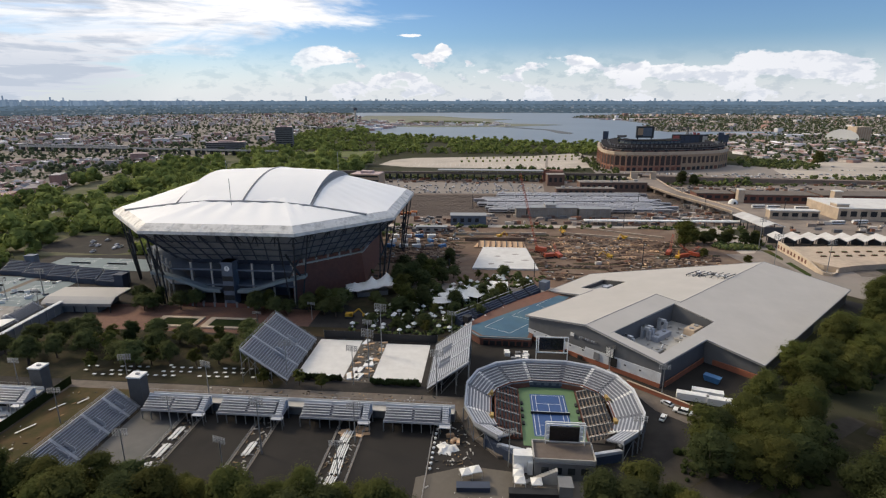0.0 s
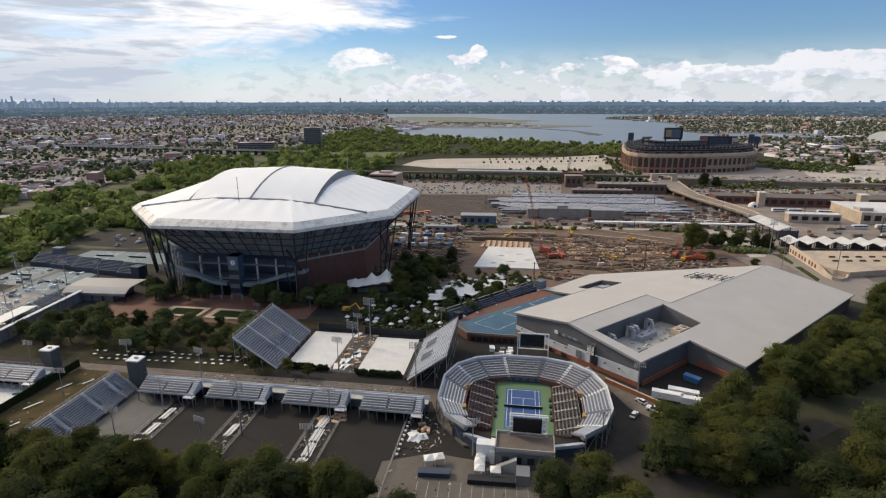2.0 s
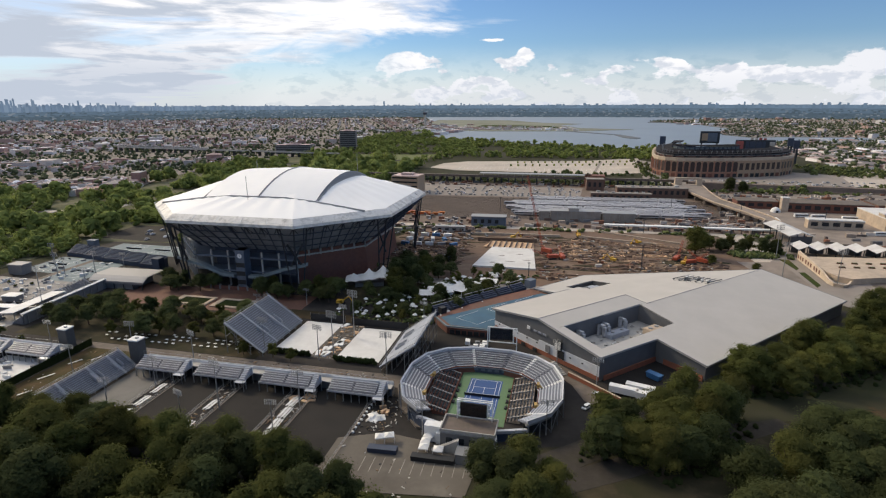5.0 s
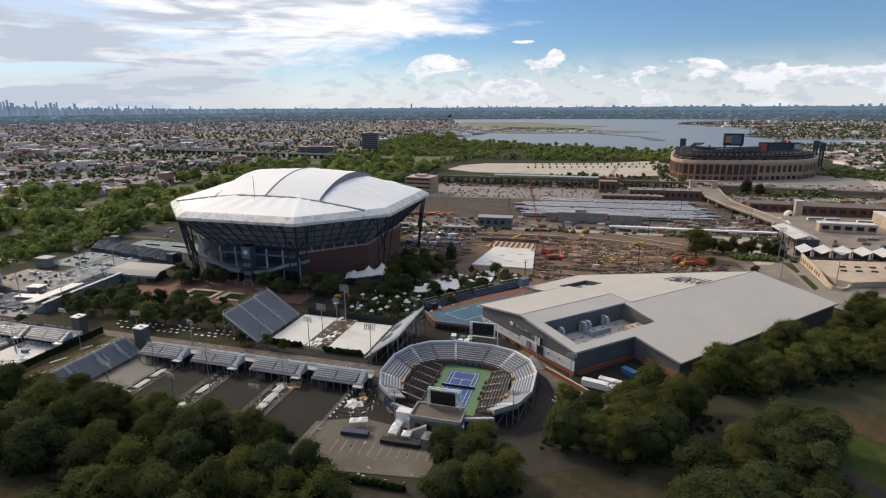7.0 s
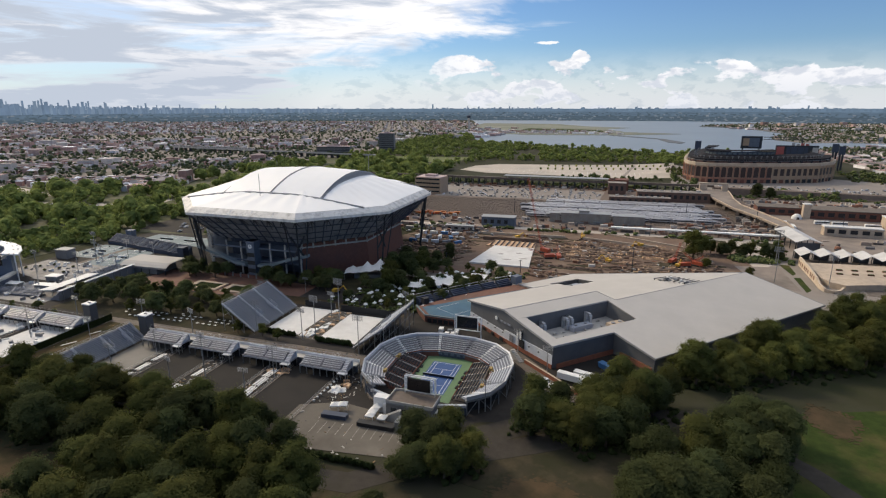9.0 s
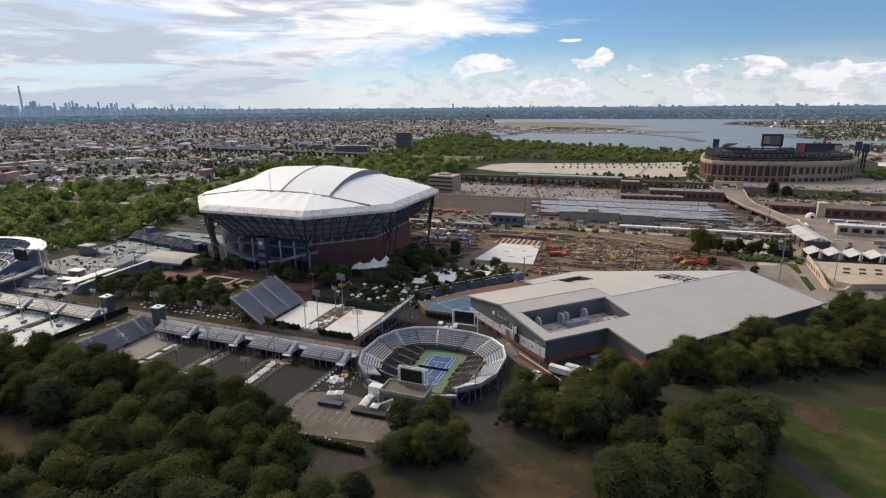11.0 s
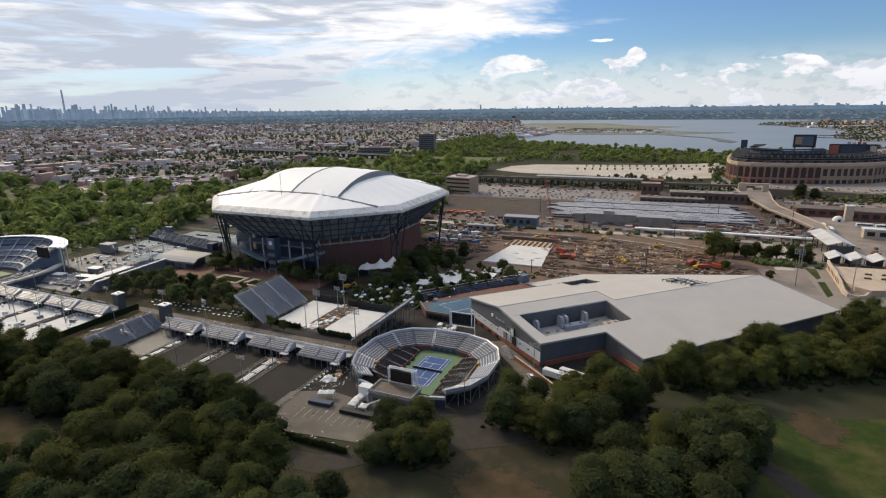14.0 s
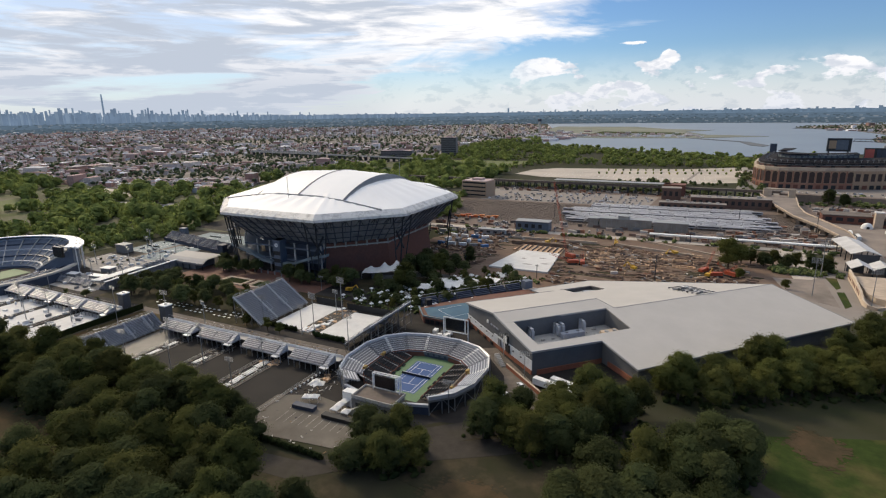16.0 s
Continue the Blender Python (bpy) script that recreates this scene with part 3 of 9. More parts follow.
flat("car_park", [(196, 352), (223, 355), (221, 305), (200, 318)], "depot_pave", "pale dusty lot beside the indoor hall", 0.29, m=W0)
flat("road", [(-420, 425), (330, 425), (330, 433), (-420, 436)], "lot", "pale road along the rail yard", 0.2, m=W0)
flat("car_park", [(-275, 345), (-215, 338), (-195, 350), (-240, 390), (-275, 388)], "paving", "grey car park among trees", 0.1, m=W0)

flat("water", [(-228, 1549), (0, 1390), (251, 1250), (400, 1300), (560, 1425), (644, 1480), (821, 1535), (940, 1570), (940, 1690), (720, 1680), (640, 1650), (605, 1780), (640, 1960), (740, 2150), (720, 2600), (560, 2770), (600, 2900), (900, 3300), (2200, 3640), (600, 3680), (-700, 3640), (-520, 2950), (-330, 2400), (-330, 1932)],
     "water", "blue-grey water of a wide bay", 0.5, 0.3, W0, "water")
flat("airfield", [(-440, 2040), (-285, 1985), (-125, 1905), (160, 1935), (392, 2062), (384, 2084), (215, 2160), (140, 2420), (250, 2560), (60, 2700), (-100, 3000), (-500, 3050)], "airfield", "pale flat airfield on the bay", 1.2, 1.0, W0)
flat("jetty", [(150, 1925), (284, 1750), (296, 1600), (322, 1560), (340, 1600), (304, 1752), (172, 1935)], "pier_stone", "dark stone runway pier in the bay", 1.6, 1.4, W0)
flat("airfield_grass", [(-200, 2180), (180, 2150), (100, 2330), (-180, 2420)], "lawn", "green strip of the airfield", 1.5, 0.2, W0)
flat("jetty", [(560, 2760), (760, 2610), (780, 2660), (600, 2800)], "pier_stone", "dark low spit in the bay", 1.6, 1.4, W0)


def make_backdrop():
    """Hazy hills and skylines along the horizon, self-lit, with the haze put into their colours."""
    rnd = random.Random(5)
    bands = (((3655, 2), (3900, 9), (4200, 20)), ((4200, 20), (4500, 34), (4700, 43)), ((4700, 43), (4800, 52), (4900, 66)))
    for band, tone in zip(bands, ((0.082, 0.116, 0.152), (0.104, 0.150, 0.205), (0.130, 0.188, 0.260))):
        hills = Build()
        rows = [[], [], []]
        for i in range(0, 481):
            a = radians(-80 + i * 160 / 480)
            for k, (r, z) in enumerate(band):
                h = z + (4 * noise.noise((i * 0.045, 3.1, 0)) + 3 * noise.noise((i * 0.4, 1.1, 0)) if r == 4900 else 0)
                rows[k].append((60 + r * math.sin(a), r * math.cos(a), h))
        hills.sheet(rows)
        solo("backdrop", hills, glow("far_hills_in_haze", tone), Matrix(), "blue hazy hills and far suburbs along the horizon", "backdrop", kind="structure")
    specks, dark_specks = Build(), Build()
    for i in range(3600):
        deg, r = rnd.uniform(-78, 64), 3660 + 900 * rnd.random() ** 1.5
        a = radians(deg)
        z0 = 2 + (r - 3655) * 0.041
        (specks if i % 4 == 0 else dark_specks).box(60 + r * math.sin(a), r * math.cos(a), z0 - 3, rnd.uniform(5, 20), 10, rnd.uniform(4, 7), -deg)
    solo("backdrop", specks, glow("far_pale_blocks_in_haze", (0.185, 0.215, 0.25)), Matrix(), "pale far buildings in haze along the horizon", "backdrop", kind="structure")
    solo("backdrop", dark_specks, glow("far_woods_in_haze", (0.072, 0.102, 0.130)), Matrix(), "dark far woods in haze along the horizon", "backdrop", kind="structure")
    towers, low, pale = Build(), Build(), Build()
    for i in range(1100):
        deg = rnd.uniform(-76, 62)
        a = radians(deg)
        r = rnd.uniform(4700, 4860)
        h = 62 + rnd.expovariate(1 / 5.0)
        low.box(60 + r * math.sin(a), r * math.cos(a), 20, rnd.uniform(8, 24), 14, h - 20, -deg)
    # the packed city skyline, thinning out towards the bay
    for i in range(1150):
        deg = -82 + 57 * rnd.random()
        a = radians(deg)
        r = rnd.uniform(4600, 4820)
        k = max(0.0, min(1.0, (-37 - deg) / 16)) + 0.22 * max(0.0, min(1.0, (-24 - deg) / 12))
        h = 68 + 34 * k * rnd.random() ** 0.8 + (40 * k * rnd.random() ** 1.5 if rnd.random() < 0.18 else 0)
        h += 20 * max(0.0, min(1.2, (-50 - deg) / 8)) * (0.5 + 0.5 * rnd.random())
        (towers if i % 3 else pale).box(60 + r * math.sin(a), r * math.cos(a), 20, rnd.uniform(8, 22), 12, h - 20, -deg)
    # its slender towers
    for deg, h, w in ((-54.2, 285, 13), (-61.0, 196, 16), (-63.5, 180, 18), (-66, 205, 15), (-69, 190, 14), (-58.4, 176, 20), (-52.0, 178, 15), (-50.7, 200, 14), (-48.8, 186, 12), (-47.4, 174, 11), (-46.2, 164, 10), (-43.0, 150, 14), (-40.2, 132, 11), (-36.2, 112, 10), (-37.1, 118, 13), (-27.5, 96, 12), (-12.4, 104, 7), (-11.2, 102, 7), (16, 92, 10), (24, 90, 10)):
        a = radians(deg)
        h = 70 + (h - 70) * (0.80 if h > 250 else 0.58)
        towers.box(60 + 4650 * math.sin(a), 4650 * math.cos(a), 20, w, w, h - 20, -deg, 0.8)
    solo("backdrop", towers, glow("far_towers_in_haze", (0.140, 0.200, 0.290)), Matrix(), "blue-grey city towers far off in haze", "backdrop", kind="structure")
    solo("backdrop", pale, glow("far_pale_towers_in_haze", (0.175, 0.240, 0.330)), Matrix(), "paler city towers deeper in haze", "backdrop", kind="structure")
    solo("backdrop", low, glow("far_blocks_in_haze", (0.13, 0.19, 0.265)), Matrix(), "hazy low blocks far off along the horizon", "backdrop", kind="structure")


make_backdrop()

flat("site_road", [(205, 300), (228, 330), (236, 372), (222, 430), (205, 428), (208, 330), (196, 300)], "lot", "pale road beside the building site", 0.18, m=W0)
flat("site_road", [(-45, 280), (150, 262), (205, 300), (205, 312), (150, 274), (-45, 292)], "lot_dark", "grey road behind the hall", 0.19, m=W0)
flat("pale_court", rect(-232, 50, -192, 80), "pale_pave", "pale paved court between western stands", 0.11)
flat("pale_court", rect(-226, 18, -182, 46), "pale_pave", "worn pale court behind the western stands", 0.11)

flat("rear_car_park", [(190, 168), (224, 128), (262, 172), (250, 220), (216, 232), (196, 200)], "lot_dark", "grey car park behind the hall", 0.24)
flat("rear_verge", [(246, 170), (262, 168), (262, 222), (250, 222)], "promenade", "pale paved verge beside the ramp wall", 0.29)

flat("white_plaza", [(-262, 58), (-226, 50), (-196, 60), (-200, 84), (-262, 84)], "pale_pave", "pale plaza beside the round stadium", 0.12)
flat("pale_clearing", [(-660, 470), (-560, 440), (-500, 440), (-520, 470), (-600, 500), (-650, 510)], "lot", "pale road and lot among park trees", 0.15, m=W0)
flat("park_lot", [(-400, 405), (-375, 408), (-348, 440), (-352, 476), (-372, 472), (-372, 440), (-392, 424)], "lot", "pale parking lot winding among park trees", 0.18, m=W0)
flat("park_lot", [(-486, 420), (-440, 390), (-430, 398), (-474, 426)], "lot", "pale road end among park trees", 0.18, m=W0)
flat("park_meadow", [(-640, 350), (-560, 330), (-540, 370), (-640, 400)], "meadow", "sunlit meadow among park trees", 0.16, m=W0)
flat("park_road", [(-330, 420), (-300, 420), (-250, 470), (-200, 520), (-215, 530), (-270, 485)], "lot", "pale road among park trees", 0.22, m=W0)
flat("park_meadow", [(-330, 900), (-150, 960), (-120, 1060), (-300, 1040)], "meadow", "mown meadow before the bay", 0.14, m=W0)

flat("courtyard_green", [(-172, 17.5), (-48, 17.5), (-48, 60), (-128, 61), (-168, 61)], "soil", "dark planted ground under the courtyard trees", 0.085)


def patch(u, v, ru, rv, mat, label, lift, seed):
    """A worn patch of ground with an uneven outline."""
    ring = []
    for i in range(40):
        a = 2 * math.pi * i / 40
        k = 1 + 0.42 * noise.noise((math.cos(a) * 1.3 + seed * 7.1, math.sin(a) * 1.3, seed)) + 0.16 * noise.noise((math.cos(a) * 4.5, math.sin(a) * 4.5 + seed, 2.0))
        ring.append((u + ru * k * math.cos(a), v + rv * k * math.sin(a)))
    ground = flat("worn_patch", ring, mat, label, lift)
    if mat == "dirt":
        # a fringe of small bare spots that breaks the edge
        rnd, b = random.Random(seed), Build()
        for i in range(170):
            px, py = rnd.choice(ring)
            d = abs(rnd.gauss(0, 0.16))
            cx, cy = px + (px - u) * d + rnd.uniform(-1.2, 1.2), py + (py - v) * d + rnd.uniform(-1.2, 1.2)
            r = rnd.uniform(0.25, 1.1) * (1 - min(0.7, d * 1.6))
            b.prism([(cx + r * rnd.uniform(0.6, 1.6) * math.cos(k * 0.785), cy + r * rnd.uniform(0.5, 1.1) * math.sin(k * 0.785)) for k in range(8)], lift - 0.03, lift + 0.004 + 0.0002 * i)
        solo("bare_spots", b, mat, SITE, "small bare spots round a worn patch", "ground", kind="stuff")
    return ground


patch(98, -49, 11, 8, "dirt", "bare brown earth under park trees", 0.10, 1)
patch(184, 20, 7, 8, "dirt", "bare worn patch in the park lawn", 0.12, 2)
patch(-60, -87, 34, 12, "dirt", "bare brown earth under park trees", 0.10, 3)
patch(84, -34, 34, 16, "soil", "dark trodden ground between park paths", 0.07, 4)
patch(40, -66, 42, 13, "soil", "dark trodden ground beside the car park", 0.08, 5)
patch(118, -40, 22, 22, "soil", "dark trodden ground under park trees", 0.09, 6)
patch(150, -6, 18, 20, "soil", "dark trodden ground at the park path", 0.085, 7)
patch(14, 112, 48, 44, "soil", "dark planted ground of the food court", 0.09, 8)
patch(200, -30, 10, 8, "dirt", "bare worn patch in the park lawn", 0.115, 9)

# ---------------------------------------------------------------- the large roofed stadium
def octagon(h, s):
    """Corners of the stadium's outline: half width h, half the length of a straight side s."""
    return [(s, -h), (h, -s), (h, s), (s, h), (-s, h), (-h, s), (-h, -s), (-s, -h)]


def make_stadium():
    root = thing("tennis_stadium", at(-102.5, 165.5), "huge octagonal stadium, white fabric roof over a dark bowl", "stadium")
    H, S = 79.0, 38.5

    def limit(x, y):
        """How far out a plan point lies, 1 on the eaves."""
        return max(abs(x) / H, abs(y) / H, (abs(x) + abs(y)) / (H + S))

    def fixed(x, y):
        ax, ay = abs(x), abs(y)
        t = min(1.0, max(0.0, (0.945 - limit(x, y)) / 0.405))
        base = 43.0 + 6.4 * t ** 0.9
        arch = max(0.0, 1 - (ay / 46) ** 2)
        side = max(0.0, min(1.0, (75 - ax) / 39))
        return base + 5.6 * arch * side

    def centre(x, y):
        return 47.7 + 1.7 * (1 - abs(x) / 36) + 11.0 * max(0.0, 1 - (abs(y) / 45.5) ** 2)

    # fixed roof: eight gores of fabric between eaves and middle, gently pleated
    ring = octagon(1.0, S / H)
    for k in range(8):
        p, q = Vector((*ring[k], 0)), Vector((*ring[(k + 1) % 8], 0))
        gore = Build()
        rows = []
        n = 40 if k % 2 else 28
        for i in range(15):
            t = 0.945 * (1 - i / 14) + 0.30 * (i / 14)
            row = []
            for j in range(n + 1):
                w = p.lerp(q, j / n) * (H * t)
                pleat = 0.22 * math.sin(j / n * math.pi * 2 * (7 if k % 2 == 0 else 5)) * math.sin(math.pi * min(1, (0.945 - t) / 0.5))
                row.append((w.x, w.y, fixed(w.x, w.y) + pleat))
            rows.append(row)
        gore.sheet(rows)
        part("roof_panel", gore, "fabric", root, smooth=True)
    # the two sliding panels that close the middle
    for sx in (-1, 1):
        pan = Build()
        rows = []
        for i in range(25):
            y = -45.5 + 91 * i / 24
            rows.append([(sx * (0.4 + 35.6 * j / 12), y, centre(sx * (0.4 + 35.6 * j / 12), y) + 0.12 * math.sin(j * 2.1)) for j in range(13)])
        pan.sheet(rows if sx > 0 else [r[::-1] for r in rows])
        slide = part("sliding_roof_panel", pan, "fabric", root, "arched white sliding roof panel", smooth=True)
        skirt = Build()
        edge = [(sx * 36, -45.5 + 91 * i / 24) for i in range(25)]
        skirt.sheet([[(x, y, centre(x, y)) for x, y in edge], [(x + sx * 0.3, y, min(centre(x, y) - 0.6, fixed(x, y) - 0.2)) for x, y in edge]])
        for yy in (-45.5, 45.5):
            xs = [sx * 36 * j / 10 for j in range(11)]
            skirt.sheet([[(x, yy, centre(x, yy)) for x in xs], [(x, yy * 1.01, fixed(x, yy) - 0.3) for x in xs]])
        part("panel_skirt", skirt, "seam", slide, "grey gap under the sliding panel")
    seam = Build()
    for i in range(24):
        a, c = -45.5 + 91 * i / 24, -45.5 + 91 * (i + 1) / 24
        seam.tube((0, a, centre(0, a) - 0.15), (0, c, centre(0, c) - 0.15), 0.65, 6)
    part("roof_seam", seam, "seam", root, "grey seal between the sliding panels")
    rim = Build()
    for sy in (-1, 1):
        pts = [(x, sy * (46.5 + 0.0 * x)) for x in (-66, -55, -45, -36, -18, 0, 18, 36, 45, 55, 66)]
        for a, c in zip(pts, pts[1:]):
            rim.tube((*a, fixed(*a) + 0.15), (*c, fixed(*c) + 0.15), 0.6, 6)
    for sx in (-1, 1):
        pts = [(sx * 36.9, -45 + 90 * i / 20) for i in range(21)]
        for a, c in zip(pts, pts[1:]):
            rim.tube((*a, fixed(*a) + 0.1), (*c, fixed(*c) + 0.1), 0.55, 6)
    part("roof_rail", rim, "seam", root, "grey rail along which the roof slides")
    # gutter deck along the eaves
    oc = octagon(H, S)
    for k in range(8):
        p, q = Vector((*oc[k], 0)), Vector((*oc[(k + 1) % 8], 0))
        deck = Build()
        lo0, lo1, hi0, hi1 = p, q, p * 0.945, q * 0.945
        deck.hexa([(lo0.x, lo0.y, 38.6), (lo1.x, lo1.y, 38.6), (hi1.x * 0.99, hi1.y * 0.99, 39.5), (hi0.x * 0.99, hi0.y * 0.99, 39.5)],
                  [(lo0.x, lo0.y, 40.2), (lo1.x, lo1.y, 40.2), (hi1.x, hi1.y, 43.1), (hi0.x, hi0.y, 43.1)])
        g = part("gutter_deck", deck, "gutter", root, "grey metal gutter deck at the eaves")
        bits = Build()
        m = int((q - p).length / 5)
        for i in range(1, m):
            w = p.lerp(q, i / m)
            if i % 3 == 0:
                bits.beam((w.x, w.y, 40.25), (w.x * 0.945, w.y * 0.945, 43.2), 0.16)
            bits.beam((w.x, w.y, 40.2), (w.x, w.y, 41.3), 0.12)
        bits.tube((p.x, p.y, 41.2), (q.x, q.y, 41.2), 0.09, 4)
        part("gutter_rail", bits, "white", g)
        # soffit trusses under the eaves
        m = 8 if k % 2 else 6
        eave = part("eaves_beam", Build().beam((p.x * 0.985, p.y * 0.985, 38.6), (q.x * 0.985, q.y * 0.985, 38.6), 1.0), "steel_dark", root, "dark steel eaves beam")
        for i in range(m + 1):
            w = p.lerp(q, i / m)
            inn = w * 0.745
            part("truss_rafter", Build().beam((w.x * 0.985, w.y * 0.985, 38.8), (inn.x, inn.y, 21), 0.75), "steel_dark", eave)
            if i < m:
                w2 = p.lerp(q, (i + 1) / m)
                part("truss_brace", Build().beam((w.x * 0.985, w.y * 0.985, 38.6), (w2.x * 0.79, w2.y * 0.79, 24.5), 0.55), "steel_dark", eave)
                part("truss_brace", Build().beam((w2.x * 0.985, w2.y * 0.985, 38.6), (w.x * 0.79, w.y * 0.79, 24.5), 0.55), "steel_dark", eave)
    sof = Build()
    lid = octagon(H * 0.93, S * 0.93)
    sof.prism(lid, 38.9, 39.3)
    # Slate colour under a white roof: the shade there is put into the panel.
    part("soffit", sof, "navy_light", root, "slate-blue roof underside, its shade put into the colour")
    # bowl: upper stand leaning outwards, lower wall of brick
    for k in range(8):
        def face(h0, h1, z0, z1, inset, name, mat, label=""):
            p0, q0 = Vector(octagon(h0, h0 * S / H)[k]), Vector(octagon(h0, h0 * S / H)[(k + 1) % 8])
            p1, q1 = Vector(octagon(h1, h1 * S / H)[k]), Vector(octagon(h1, h1 * S / H)[(k + 1) % 8])
            b = Build().hexa([(*p0, z0), (*q0, z0), (*(q0 * inset), z0), (*(p0 * inset), z0)], [(*p1, z1), (*q1, z1), (*(q1 * inset), z1), (*(p1 * inset), z1)])
            return part(name, b, mat, root, label)
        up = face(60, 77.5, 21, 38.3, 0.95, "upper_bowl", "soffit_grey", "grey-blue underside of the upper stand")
        ribs = Build()
        a0, b0 = Vector(octagon(61, 61 * S / H)[k]), Vector(octagon(61, 61 * S / H)[(k + 1) % 8])
        for i in range(1, 10):
            w = a0.lerp(b0, i / 10)
            ribs.beam((*(w * 1.005), 20.8), (*(w * 1.285), 38), 0.5)
        for zz, kk in ((25, 1.07), (29.5, 1.145), (34, 1.215)):
            ribs.beam((*(a0 * kk), zz), (*(b0 * kk), zz), 0.4)
        part("bowl_rib", ribs, "navy", up)
        brick_side = k in (0, 1, 2)
        low = face(60 if brick_side else 54, 58 if brick_side else 55, 0, 20, 0.92, "lower_wall", "brick" if brick_side else "navy", "red brick lower wall" if brick_side else "dark recessed concourse wall")
        # concourse frame: pale posts and two floor bands
        fr = Build()
        a0, b0 = Vector(octagon(66, 66 * S / H)[k]), Vector(octagon(66, 66 * S / H)[(k + 1) % 8])
        n = 6
        for i in range(n + 1):
            w = a0.lerp(b0, i / n)
            if brick_side:
                part("parapet_post", Build().box(*(w * 0.88), 17, 0.9, 0.9, 5.5), "concrete", root, "pale square parapet post")
                continue
            post = Build().tube((*w, 0), (*w, 21), 0.55, 8)
            part("concourse_post", post, "concrete", root, "pale round concourse post")
        for zz, th in ((9, 0.7), (17, 0.9)) if not brick_side else ((17.6, 0.7),):
            if brick_side:
                a0, b0 = a0 * 0.89, b0 * 0.89
            fr.hexa([(*(a0 * 1.01), zz), (*(b0 * 1.01), zz), (*(b0 * 0.86), zz), (*(a0 * 0.86), zz)], [(*(a0 * 1.01), zz + th), (*(b0 * 1.01), zz + th), (*(b0 * 0.86), zz + th), (*(a0 * 0.86), zz + th)])
        part("concourse_floor", fr, "navy_light" if not brick_side else "concrete", low, "concourse floor slab")
    # great raking legs that carry the roof, in clusters at the corners
    for x, y in oc:
        w = Vector((x, y))
        t = Vector((-y, x)).normalized()
        for off, spread, r in ((0, 0, 0.7), (4.5, 2.5, 0.55), (-4.5, -2.5, 0.55)):
            top, foot = w * 0.955 + t * (off + spread), w * 0.90 + t * off * 0.6
            part("roof_leg", Build().tube((*foot, 0), (*top, 39.2), r * 0.68, 8), "steel_dark", root, "dark steel roof leg")
        part("leg_brace", Build().beam((*(w * 0.905 - t * 3), 16), (*(w * 0.93 + t * 4), 29), 0.8).beam((*(w * 0.905 + t * 3), 16), (*(w * 0.93 - t * 4), 29), 0.8), "steel_dark", root)
    # stair ramps before the front, falling towards the middle
    for sx in (-1, 1):
        rp = Build()
        pts = [(sx * 40, -69.5, 17.5), (sx * 26, -69.5, 14), (sx * 12, -69.5, 9), (sx * 4.5, -69.5, 8.5)]
        for a, c in zip(pts, pts[1:]):
            rp.hexa([(a[0], -71.5, a[2] - 1.6), (c[0], -71.5, c[2] - 1.6), (c[0], -68, c[2] - 1.6), (a[0], -68, a[2] - 1.6)][::sx], [(a[0], -71.5, a[2]), (c[0], -71.5, c[2]), (c[0], -68, c[2]), (a[0], -68, a[2])][::sx])
        part("ramp", rp, "ramp_steel", root, "blue-grey stair ramp")
    # entrance tower with a clock
    tw = part("clock_tower", Build().slab(-2.8, -71, 2.8, -65, 0, 23).slab(-3.2, -71.4, 3.2, -64.6, 22, 23), "navy_light", root, "slate-blue entrance tower with a clock")
    part("clock_face", Build().tube((0, -71.02, 19.6), (0, -71.22, 19.6), 1.35, 24), "white", tw, "round white clock face")
    ck = Build().box(0, -71.3, 19.6, 0.14, 0.1, 1.05).box(0.35, -71.3, 19.5, 0.75, 0.1, 0.14)
    part("clock_pointer", ck, "dark", tw)
    for zz in (3, 8, 13):
        part("tower_band", Build().slab(-2.7, -71.15, 2.7, -71.02, zz, zz + 2.6), "dark", tw, "dark glazed band")
    # masts
    for x, y, h in ((-3.5, -52, 14), (28, 40, 16), (-40, 20, 9)):
        z0 = fixed(x, y) if abs(x) > 36 or abs(y) > 45 else centre(x, y)
        part("roof_mast", Build().tube((x, y, z0 - 0.5), (x, y, z0 + h), 0.16, 6), "steel", root, "thin grey lightning mast")
    return root


make_stadium()

# ---------------------------------------------------------------- indoor tennis hall with the folded grey roof
HALL = SITE @ pose(0, 0, 0, 0, 0, 45)      # x runs back along the ridge, y to the left of it


